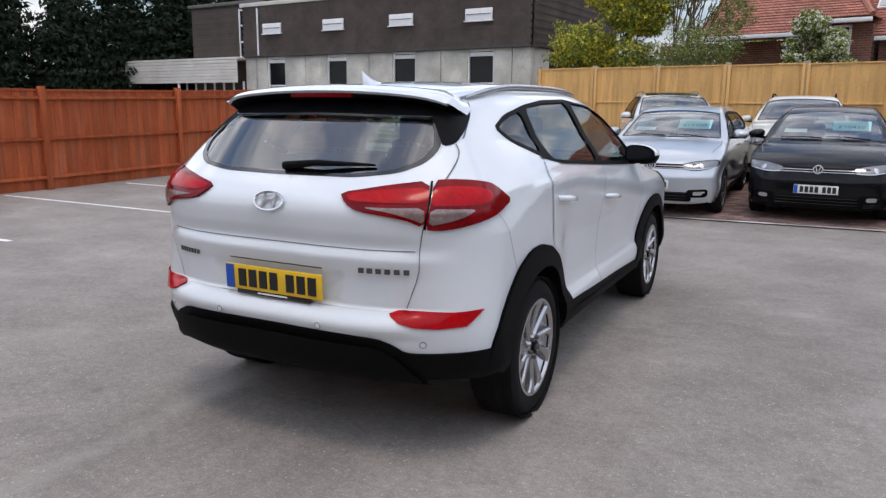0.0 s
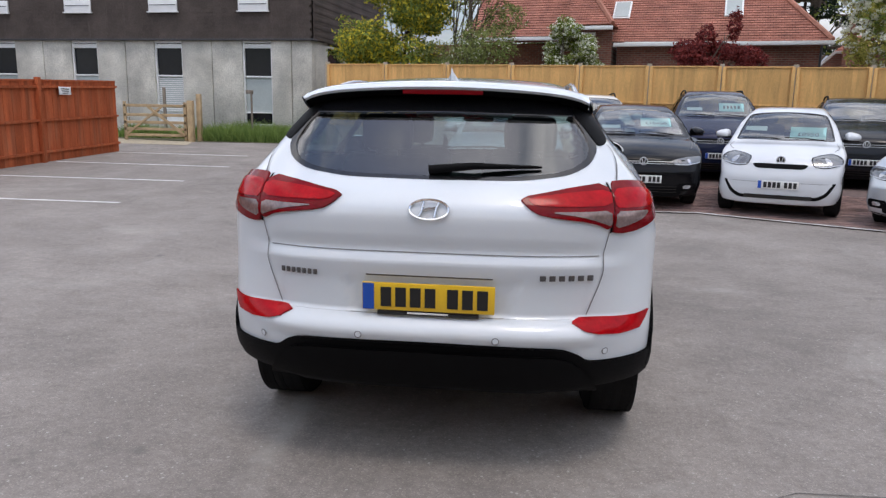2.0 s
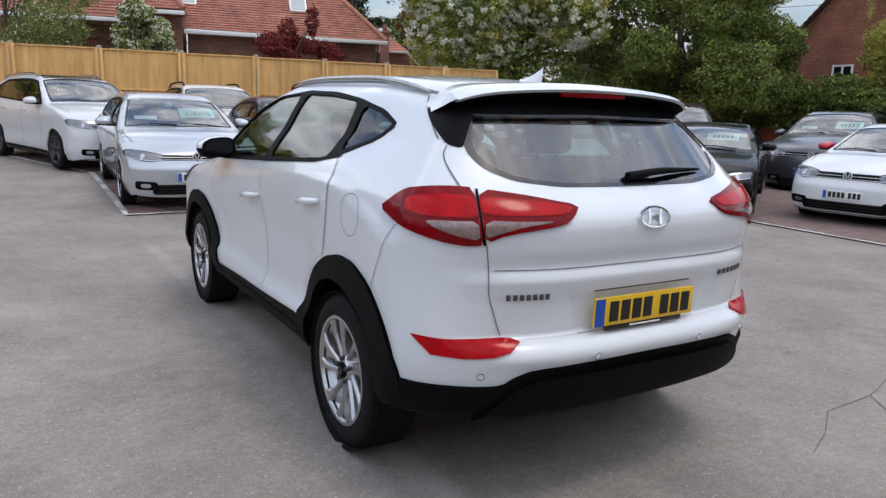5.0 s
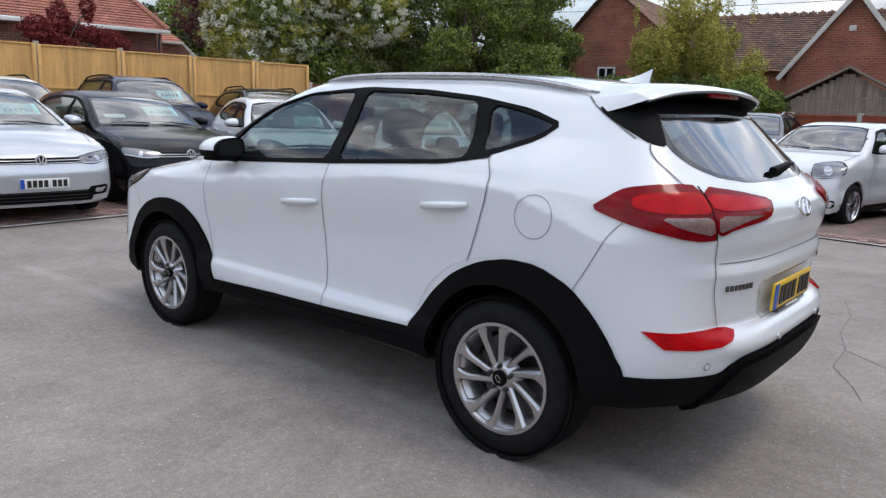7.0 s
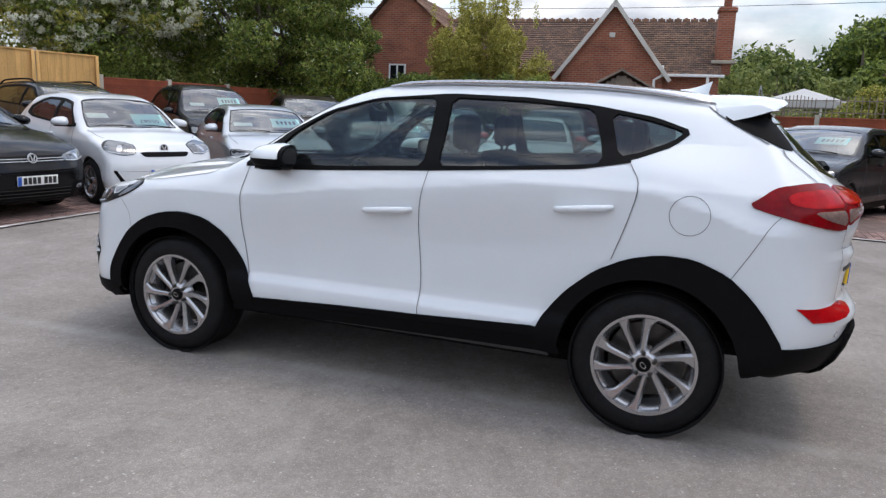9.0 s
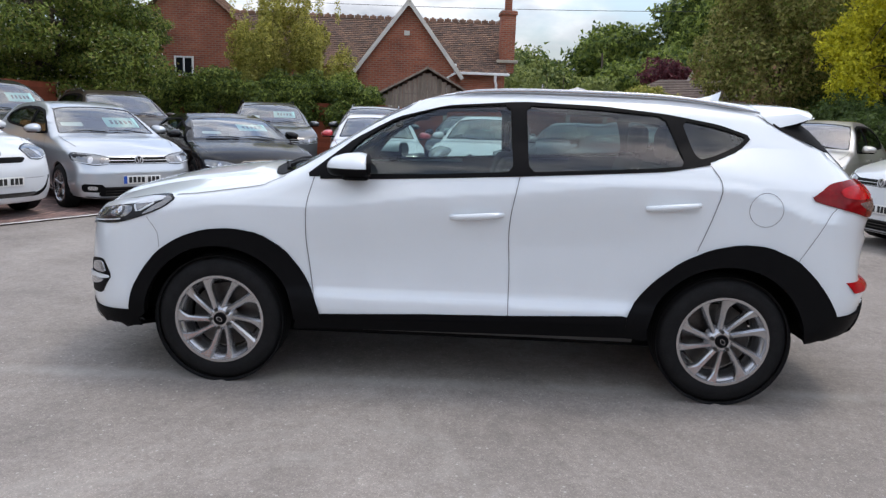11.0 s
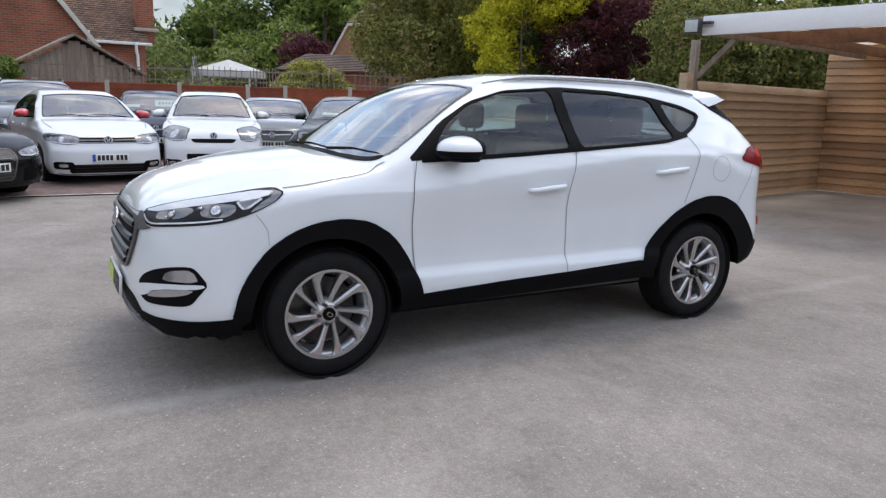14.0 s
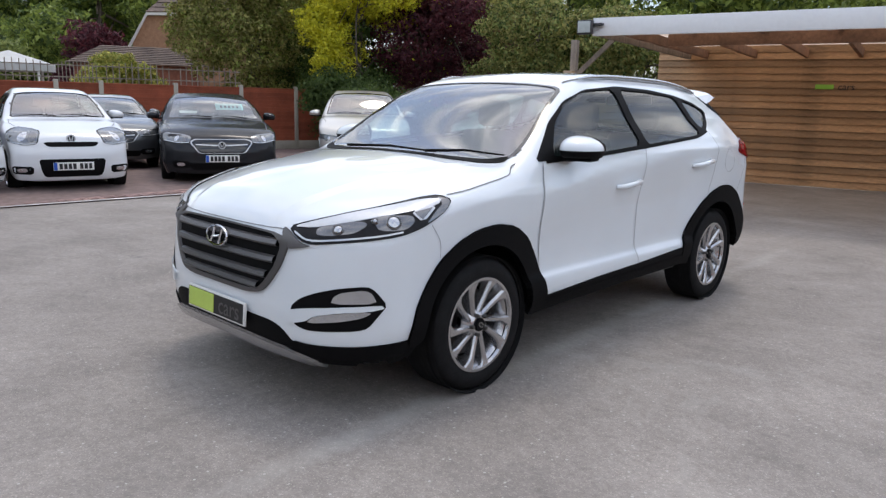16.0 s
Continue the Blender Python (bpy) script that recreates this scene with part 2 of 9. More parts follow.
WHITE_BOARD = mat("white_boards", (0.60, 0.57, 0.52), 0.65, var=0.12, scale=2, fine=30, stain=(0.36, 0.33, 0.29), stain_amt=0.4, stain_scale=1)
WHITE_PVC = mat("white_frame", (0.78, 0.78, 0.77), 0.4, var=0.04)
DARK_PANE = mat("dark_window_pane", (0.012, 0.013, 0.016), 0.06, spec=0.3, var=0.1, scale=1, fine=4)
BLIND = mat("window_blind", (0.42, 0.46, 0.45), 0.7, var=0.08, scale=1, fine=20)
BRICK = mat("house_brick", (0.25, 0.092, 0.058), 0.85, var=0.2, scale=1.5, fine=14, bump=0.003, random_var=0.25)
FAR_TILE = mat("dark_weathered_tile", (0.14, 0.105, 0.088), 0.9, var=0.25, scale=1.3, fine=9)
ROOF_TILE = mat("red_roof_tile", (0.41, 0.17, 0.115), 0.8, var=0.16, scale=0.8, fine=12, random_var=0.14, stain=(0.25, 0.13, 0.09), stain_scale=0.7)
OLD_TILE = mat("old_clay_tile", (0.25, 0.145, 0.10), 0.9, var=0.3, scale=1.3, fine=9, random_var=0.3, stain=(0.12, 0.115, 0.085), stain_scale=1.1, stain_amt=0.6)
LARCH = mat("carport_boards", (0.39, 0.235, 0.125), 0.8, var=0.26, scale=2, fine=30, bump=0.003, bscale=25, stretch=(0.5, 0.5, 4), random_var=0.36,
            stain=(0.13, 0.08, 0.045), stain_amt=0.6, stain_scale=3.2, stain_lo=0.53, stain_hi=0.72)
PALE_BOARD = mat("weathered_boards", (0.47, 0.345, 0.225), 0.85, var=0.2, scale=2, fine=30, bump=0.003, bscale=25, stretch=(0.5, 0.5, 4), random_var=0.2,
                 stain=(0.27, 0.18, 0.11), stain_amt=0.5, stain_scale=3.2, stain_lo=0.55, stain_hi=0.72)
JOIST = mat("carport_joists", (0.25, 0.135, 0.08), 0.85, var=0.25, scale=3, fine=30, bump=0.003, bscale=25, random_var=0.2)
GREY_WOOD = mat("weathered_wood", (0.25, 0.205, 0.165), 0.9, var=0.25, scale=3, fine=30, bump=0.004, bscale=30, stretch=(4, 4, 0.4), random_var=0.2)
GATE_WOOD = mat("gate_wood", (0.42, 0.30, 0.17), 0.85, var=0.2, scale=4, fine=40, bump=0.003)
BARK = mat("bark", (0.11, 0.085, 0.065), 0.95, var=0.3, scale=6, fine=40, bump=0.01, bscale=20)
FELT = mat("roof_felt", (0.12, 0.115, 0.11), 0.9, var=0.2)
MARQUEE = mat("canvas", (0.50, 0.50, 0.485), 0.8, var=0.05)
LEAD = mat("dark_metal", (0.07, 0.07, 0.075), 0.5, metal=0.6, var=0.1)
ALLOY = mat("alloy_silver", (0.46, 0.46, 0.47), 0.27, metal=0.92, var=0.04, coat=0.3)
STEEL = mat("brake_steel", (0.10, 0.098, 0.095), 0.4, metal=1.0, var=0.2)
CHROME = mat("chrome", (0.75, 0.75, 0.76), 0.08, metal=1.0, var=0.02)
TYRE = mat("tyre_rubber", (0.010, 0.010, 0.0105), 0.75, spec=0.15, var=0.2, scale=20, fine=90, bump=0.001)
PLASTIC = mat("black_plastic", (0.0035, 0.0035, 0.004), 0.6, spec=0.09, var=0.12, scale=20, fine=400, bump=0.0004, bscale=900)
GLOSS_BLACK = mat("gloss_black", (0.008, 0.008, 0.009), 0.12, var=0.05, coat=0.5)
SEAM = mat("panel_gap", (0.16, 0.16, 0.165), 0.8, var=0.05)
LINER = mat("cabin_lining", (0.07, 0.07, 0.07), 0.9, var=0.08)
DASH = mat("dashboard_plastic", (0.022, 0.022, 0.023), 0.7, var=0.1, spec=0.2)
SEAT = mat("seat_cloth", (0.03, 0.031, 0.034), 0.9, var=0.15, scale=10, fine=200)
GUNMETAL = mat("gunmetal_plastic", (0.12, 0.116, 0.116), 0.35, metal=0.6, var=0.05)
RED_LENS = mat("red_lens", (0.19, 0.003, 0.006), 0.12, var=0.2, scale=10, fine=60, coat=0.12, spec=0.12)
RED_BAND = mat("bright_red_lens", (0.42, 0.004, 0.008), 0.15, var=0.16, scale=14, fine=70, coat=0.12, spec=0.12)
DARK_RED = mat("dark_red_lens", (0.22, 0.004, 0.008), 0.2, var=0.1, scale=25, fine=60, coat=0.12, spec=0.12)
CLEAR_LENS = mat("clear_lens", (0.30, 0.22, 0.21), 0.2, metal=0.5, var=0.18, scale=40, fine=90, coat=0.2, spec=0.3)
LAMP_CLEAR = mat("clear_headlight", (0.20, 0.21, 0.22), 0.12, metal=0.6, var=0.12, scale=7, fine=20, spec=0.5, coat=0.6)
LAMP_BAR = mat("lamp_light_bar", (0.58, 0.60, 0.63), 0.2, metal=0.3, var=0.04, scale=20, fine=60)
LAMP_MID = mat("lamp_bowl", (0.20, 0.20, 0.205), 0.18, metal=0.8, var=0.08, scale=8, fine=20)
LAMP_DARK = mat("lamp_housing", (0.016, 0.016, 0.018), 0.25, var=0.2, scale=15, spec=0.15)
LAMP_GLASS = mat("lamp_reflector", (0.50, 0.51, 0.53), 0.15, metal=0.8, var=0.06, scale=12, fine=30, spec=0.4)
YELLOW_PLATE = mat("yellow_plate", (0.80, 0.50, 0.03), 0.35, var=0.03)
WHITE_PLATE = mat("white_plate", (0.75, 0.75, 0.72), 0.35, var=0.03)
BLUE = mat("blue_plate_end", (0.01, 0.08, 0.42), 0.4, var=0.03)
BLACK = mat("black_characters", (0.012, 0.012, 0.012), 0.5, var=0.02)
EMBLEM = mat("emblem_chrome", (0.55, 0.55, 0.56), 0.25, metal=0.4, var=0.02)
PRICE = mat("price_sticker", (0.30, 0.56, 0.55), 0.5, var=0.04)
PAPER = mat("white_paper", (0.7, 0.72, 0.7), 0.7, var=0.03)
GREEN_SIGN = mat("green_sign", (0.25, 0.55, 0.06), 0.5, var=0.03)
LIME = mat("lime_sign", (0.48, 0.62, 0.12), 0.5, var=0.05)
RED_BOX = mat("faded_red_plastic", (0.60, 0.27, 0.23), 0.6, var=0.1)
CAR_GLASS = glass("car_glass", (0.03, 0.035, 0.035), (0.63, 0.75, 0.72))
DARK_GLASS = glass("privacy_glass", (0.02, 0.022, 0.022), (0.37, 0.46, 0.445), base=0.08)
REAR_GLASS = glass("rear_window_glass", (0.015, 0.023, 0.025), (0.42, 0.55, 0.55), base=0.14, power=2.4, edge=0.7)
SCREEN_GLASS = glass("windscreen_glass", (0.03, 0.035, 0.035), (0.66, 0.76, 0.73), base=0.16, power=2.2, edge=0.7)
WHITE_CAR = paint("white_paint", (0.698, 0.742, 0.772), rough=0.3)


def leaf_mat(name, c1, c2, rough=0.6):
    m = bpy.data.materials.new(name)
    m.use_nodes = True
    n, l = m.node_tree.nodes, m.node_tree.links
    b = n["Principled BSDF"]
    b.inputs["Roughness"].default_value = rough
    b.inputs["Specular IOR Level"].default_value = 0.3
    geo = n.new("ShaderNodeNewGeometry")
    r = n.new("ShaderNodeValToRGB")
    r.color_ramp.elements[0].color, r.color_ramp.elements[1].color = (*c1, 1), (*c2, 1)
    l.new(geo.outputs["Random Per Island"], r.inputs["Fac"])
    tr = n.new("ShaderNodeBsdfTranslucent")
    mx = n.new("ShaderNodeMixShader")
    mx.inputs[0].default_value = 0.4
    l.new(r.outputs["Color"], b.inputs["Base Color"])
    l.new(r.outputs["Color"], tr.inputs["Color"])
    l.new(b.outputs[0], mx.inputs[1]), l.new(tr.outputs[0], mx.inputs[2])
    l.new(mx.outputs[0], n["Material Output"].inputs[0])
    return m


# ---- mesh helpers ----
def mesh(name, verts, faces, mats, smooth=None, index=None):
    """A mesh from points and faces; smooth: the angle above which an edge stays sharp."""
    me = bpy.data.meshes.new(name)
    me.from_pydata([tuple(map(float, v)) for v in verts], [], [tuple(map(int, f)) for f in faces])
    for m in (mats if isinstance(mats, (list, tuple)) else [mats]):
        me.materials.append(m)
    if index is not None:
        me.polygons.foreach_set("material_index", index)
    if smooth:
        me.polygons.foreach_set("use_smooth", [True] * len(me.polygons))
        me.set_sharp_from_angle(angle=radians(smooth))
    me.update()
    return me


def bm_mesh(name, bm, mats, smooth=None):
    me = bpy.data.meshes.new(name)
    bmesh.ops.recalc_face_normals(bm, faces=bm.faces)
    bm.to_mesh(me)
    bm.free()
    for m in (mats if isinstance(mats, (list, tuple)) else [mats]):
        me.materials.append(m)
    if smooth:
        me.polygons.foreach_set("use_smooth", [True] * len(me.polygons))
        me.set_sharp_from_angle(angle=radians(smooth))
    return me


def part(name, me, parent=None, label="", m=None):
    """One mesh object, under a thing or a part where parent is given."""
    ob = new(name, me)
    if parent:
        ob.parent = parent
    if m is not None:
        ob.matrix_basis = m
    return tagged(ob, label)


def thing(name, label, category, group="", m=None, kind=""):
    ob = new(name)
    ob.empty_display_size = 0.2
    if m is not None:
        ob.matrix_basis = m
    return tagged(ob, label, category, group, kind)


def box(bm, cx, cy, cz, sx, sy, sz, bevel=0.0, rot=None):
    """A box, its middle and full sizes given, edges rounded by bevel."""
    r = bmesh.ops.create_cube(bm, size=1.0)
    vs = r["verts"]
    bmesh.ops.scale(bm, vec=(sx, sy, sz), verts=vs)
    if bevel:
        es = list({e for v in vs for e in v.link_edges})
        g = bmesh.ops.bevel(bm, geom=es, offset=bevel, segments=2, affect="EDGES", profile=0.5)
        vs = list({v for f in g["faces"] for v in f.verts} | {v for v in vs if v.is_valid})
    if rot is not None:
        bmesh.ops.transform(bm, matrix=rot.to_4x4(), verts=vs)
    bmesh.ops.translate(bm, vec=(cx, cy, cz), verts=vs)
    return vs


def box_mesh(name, size, material, bevel=0.0, at=(0, 0, 0)):
    bm = bmesh.new()
    box(bm, *at, *size, bevel)
    return bm_mesh(name, bm, material, 40 if bevel else None)


def tube(bm, pts, r, sides=8, cap=True):
    """A round bar along points; r: one radius or one a point."""
    pts = [Vector(p) for p in pts]
    rs = [float(q) for q in (r if isinstance(r, (list, tuple)) else [r] * len(pts))]
    rings = []
    for i, p in enumerate(pts):
        d = (pts[min(i + 1, len(pts) - 1)] - pts[max(i - 1, 0)]).normalized()
        u = d.orthogonal().normalized() if i == 0 else (u - d * u.dot(d)).normalized()
        w = d.cross(u)
        rings.append([bm.verts.new(p + rs[i] * (math.cos(a) * u + math.sin(a) * w)) for a in (2 * math.pi * k / sides for k in range(sides))])
    for a, b in zip(rings, rings[1:]):
        for k in range(sides):
            bm.faces.new((a[k], a[(k + 1) % sides], b[(k + 1) % sides], b[k]))
    if cap:
        bm.faces.new(rings[0][::-1]), bm.faces.new(rings[-1])


def lathe(profile, n, axis="x"):
    """Points and faces of a profile (radius, along) turned about x."""
    V, F = [], []
    for k in range(n):
        a = 2 * math.pi * k / n
        for r, h in profile:
            V.append((h, r * math.cos(a), r * math.sin(a)))
    m = len(profile)
    for k in range(n):
        for i in range(m - 1):
            a, b = k * m + i, ((k + 1) % n) * m + i
            F.append((a, a + 1, b + 1, b))
    return V, F


def text_mesh(body, size, material, depth=0.002):
    cu = bpy.data.curves.new("writing", "FONT")
    cu.body, cu.size, cu.extrude, cu.align_x, cu.align_y = body, size, depth, "CENTER", "CENTER"
    ob = bpy.data.objects.new("writing", cu)
    scene.collection.objects.link(ob)
    bpy.context.view_layer.update()
    me = bpy.data.meshes.new_from_object(ob.evaluated_get(bpy.context.evaluated_depsgraph_get()))
    bpy.data.objects.remove(ob)
    me.materials.clear()
    me.materials.append(material)
    return me


def sheet_mat(name, color, through_):
    """A pale sheet that lets light through."""
    m = bpy.data.materials.new(name)
    m.use_nodes = True
    n, l = m.node_tree.nodes, m.node_tree.links
    b = n["Principled BSDF"]
    b.inputs["Base Color"].default_value, b.inputs["Roughness"].default_value = (*color, 1), 0.5
    tr, mx = n.new("ShaderNodeBsdfTranslucent"), n.new("ShaderNodeMixShader")
    tr.inputs["Color"].default_value = (*color, 1)
    mx.inputs[0].default_value = through_
    l.new(b.outputs[0], mx.inputs[1]), l.new(tr.outputs[0], mx.inputs[2])
    l.new(mx.outputs[0], n["Material Output"].inputs[0])
    return m


POLY_SHEET = sheet_mat("translucent_sheet", (0.72, 0.58, 0.46), 0.7)


def brick_mat(name, c1, c2, mortar, axis, w=0.225, h=0.075, joint=0.012):
    """Brickwork for a wall far off; axis: the wall runs along x or y."""
    m = bpy.data.materials.new(name)
    m.use_nodes = True
    n, l = m.node_tree.nodes, m.node_tree.links
    b = n["Principled BSDF"]
    b.inputs["Roughness"].default_value = 0.88
    t, s, c = n.new("ShaderNodeTexCoord"), n.new("ShaderNodeSeparateXYZ"), n.new("ShaderNodeCombineXYZ")
    l.new(t.outputs["Object"], s.inputs[0])
    l.new(s.outputs["X" if axis == "x" else "Y"], c.inputs["X"])
    l.new(s.outputs["Z"], c.inputs["Y"])
    k = n.new("ShaderNodeTexBrick")
    for key, v in (("Scale", 1.0), ("Mortar Size", joint), ("Brick Width", w), ("Row Height", h), ("Mortar Smooth", 0.2), ("Bias", -0.1)):
        k.inputs[key].default_value = v
    k.inputs["Color1"].default_value, k.inputs["Color2"].default_value, k.inputs["Mortar"].default_value = (*c1, 1), (*c2, 1), (*mortar, 1)
    l.new(c.outputs[0], k.inputs["Vector"])
    tx = n.new("ShaderNodeTexNoise")
    tx.inputs["Scale"].default_value, tx.inputs["Detail"].default_value = 1.3, 6
    l.new(t.outputs["Object"], tx.inputs["Vector"])
    mr = n.new("ShaderNodeMapRange")
    mr.inputs["From Min"].default_value, mr.inputs["From Max"].default_value = 0.3, 0.7
    mr.inputs["To Min"].default_value, mr.inputs["To Max"].default_value = 0.72, 1.2
    l.new(tx.outputs["Fac"], mr.inputs["Value"])
    mx = n.new("ShaderNodeMix")
    mx.data_type, mx.blend_type = "RGBA", "MULTIPLY"
    mx.inputs["Factor"].default_value = 1
    l.new(k.outputs["Color"], mx.inputs["A"]), l.new(mr.outputs["Result"], mx.inputs["B"])
    l.new(mx.outputs["Result"], b.inputs["Base Color"])
    bp = n.new("ShaderNodeBump")
    bp.invert = True
    bp.inputs["Distance"].default_value = 0.006
    l.new(k.outputs["Fac"], bp.inputs["Height"])
    l.new(bp.outputs["Normal"], b.inputs["Normal"])
    return m


BRICK_X = brick_mat("bungalow_brickwork", (0.26, 0.09, 0.055), (0.17, 0.06, 0.042), (0.24, 0.17, 0.13), "x")
BRICK_Y = brick_mat("cottage_brickwork", (0.36, 0.10, 0.05), (0.25, 0.065, 0.037), (0.28, 0.19, 0.14), "y")


# ---- ground ----
def lift(y):
    """The yard rises gently to the north."""
    s = np.clip((np.asarray(y, float) - 4.5) / 15.5, 0, 1)
    return 0.0245 * 15.5 * (s + 0.06 * np.sin(math.pi * s)) * np.clip(s * 6, 0, 1)


gx = np.r_[-400, -200, -100, -60, -40, -30, np.arange(-24, 26, 1.0), 30, 40, 60, 100, 200, 400]
gy = np.r_[-400, -200, -100, -60, -30, np.arange(-16, 24, 0.5), 30, 40, 60, 100, 200, 400]
GX, GY = np.meshgrid(gx, gy)
nx, ny = len(gx), len(gy)
gf = [(j * nx + i, j * nx + i + 1, (j + 1) * nx + i + 1, (j + 1) * nx + i) for j in range(ny - 1) for i in range(nx - 1)]
ground = part("ground", mesh("ground", np.c_[GX.ravel(), GY.ravel(), lift(GY.ravel())], gf, ASPHALT, 60))
tagged(ground, "worn grey asphalt yard with pale scuffs", "ground", kind="structure")


def sheet(name, pts, z, material, label, category, thick=0.02):
    """A flat area with an edge, laid on the ground."""
    bm = bmesh.new()
    top = [bm.verts.new((x, y, float(lift(y)) + z)) for x, y in pts]
    low = [bm.verts.new((x, y, float(lift(y)) + z - thick)) for x, y in pts]
    bm.faces.new(top)
    for i in range(len(pts)):
        j = (i + 1) % len(pts)
        bm.faces.new((top[i], low[i], low[j], top[j]))
    return tagged(part(name, bm_mesh(name, bm, material)), label, category, kind="structure")


def strip(name, pts, width, z, material, label):
    """A painted line along points on the ground."""
    V, F = [], []
    fine = []
    for (ax, ay), (bx, by) in zip(pts, pts[1:]):
        k = max(2, int(math.hypot(bx - ax, by - ay) / 0.4))
        fine += [(ax + (bx - ax) * i / k, ay + (by - ay) * i / k) for i in range(k)]
    fine.append(pts[-1])
    for i, (x, y) in enumerate(fine):
        a, b = fine[max(i - 1, 0)], fine[min(i + 1, len(fine) - 1)]
        d = Vector((b[0] - a[0], b[1] - a[1])).normalized()
        for s in (-0.5, 0.5):
            px, py = x - d.y * width * s, y + d.x * width * s
            V.append((px, py, float(lift(py)) + z))
    F = [(2 * i, 2 * i + 1, 2 * i + 3, 2 * i + 2) for i in range(len(fine) - 1)]
    return tagged(part(name, mesh(name, V, F, material)), label, "line marking", kind="structure")


EDGE = [(-0.87, 10.0), (-0.87, 5.72), (2.86, 5.92), (5.1, 4.83), (6.43, 3.8), (7.05, 2.8), (7.0, 1.25), (6.9, -1.15), (6.6, -4.2)]
BAY = EDGE + [(7.6, -6.0), (14.2, -10.5), (17.0, 3.0), (17.0, 10.6), (9.7, 12.6), (-2.6, 15.4)]
sheet("pavement", BAY, 0.012, PAVE_BED, "reddish block paving under the parked cars", "paving", 0.03)
strip("line_marking", EDGE, 0.08, 0.019, WORN_LINE, "white painted line along the edge of the paving")
strip("line_marking", [(-2.9, 15.2), (-0.87, 10.0)], 0.07, 0.017, LINE, "white painted line along the edge of the paving")
for y, x1, dy in ((0.25, -5.8, 0), (2.75, -5.95, 0), (5.12, -5.6, 0), (7.5, -5.75, 0.0), (9.95, -5.9, -0.1), (12.35, -6.4, -0.1)):
    strip("line_marking", [(-9.85, y), (x1, y + dy)], 0.08, 0.005, LINE, "worn white parking bay line on asphalt")


CRACK = mat("crack_in_asphalt", (0.15, 0.141, 0.131), 0.95, var=0.4, scale=9, fine=60)
for line_ in ([(3.4, -1.78), (2.9, -1.93), (2.32, -1.98), (1.9, -2.10), (1.48, -2.12), (1.2, -2.28), (0.95, -2.38)], [(1.9, -2.10), (1.62, -2.45), (1.58, -2.9)]):
    strip("crack", line_, 0.006, 0.003, CRACK, "fine dark crack in the asphalt")


# ---- fences ----
def run(p, q, t):
    return Vector((p[0] + (q[0] - p[0]) * t, p[1] + (q[1] - p[1]) * t))


def rail_fence(name, posts, top, material, label, side):
    """Vertical boards with posts and three rails on the side of the yard; one thing a bay."""
    for a, b in zip(posts, posts[1:]):
        L = math.hypot(b[0] - a[0], b[1] - a[1])
        ang = math.atan2(b[1] - a[1], b[0] - a[0])
        g0, g1 = float(lift(a[1])), float(lift(b[1]))
        base = thing(name, label, "fence", group="fence bays along the yard", m=Matrix.Translation((a[0], a[1], g0)) @ Matrix.Rotation(ang, 4, "Z"), kind="structure")
        slope = (g1 - g0) / L
        n = int(L / 0.125)
        for k in range(n):
            w = L / n
            x = (k + 0.5) * w
            part("board", box_mesh("board", (w + 0.012, 0.018, top), material, at=(x, -side * (0.02 + 0.006 * (k % 2)), top / 2 + slope * x)), base)
        for z in (0.22, top * 0.52, top - 0.12):
            bm = bmesh.new()
            tube(bm, [(0.0, side * 0.02, z), (L, side * 0.02, z + slope * L)], 0.035, 4)
            part("rail", bm_mesh("rail", bm, material), base)
        part("post", box_mesh("post", (0.1, 0.1, top + 0.08), material, 0.008, (0, side * 0.03, (top + 0.08) / 2)), base)
        bm = bmesh.new()
        tube(bm, [(0.0, -side * 0.015, top + 0.012), (L, -side * 0.015, top + 0.012 + slope * L)], 0.028, 4)
        part("capping", bm_mesh("capping", bm, material), base)


LEFT = [(-10.1, y) for y in (-11.2, -8.3, -5.3, -2.3, 0.7)] + [(-10.1, 3.7), (-10.05, 6.7), (-10.0, 9.7), (-9.97, 12.65)]
rail_fence("red_fence", LEFT, 1.72, RED_FENCE, "red-brown stained close-board timber fence bay", -1)
sgn_t = thing("fence_sign", "small white notice fixed to the red fence", "sign", m=Matrix.Translation((-9.93, 10.55, 0.12)))
part("sign_board", box_mesh("sign_board", (0.012, 0.42, 0.17), WHITE_PVC, 0.003, (0, 0, 1.56)), sgn_t)
for k in range(3):
    part("writing_bar", box_mesh("writing_bar", (0.004, 0.3 - 0.06 * k, 0.02), BLACK, 0, (0.008, 0, 1.6 - 0.045 * k)), sgn_t)


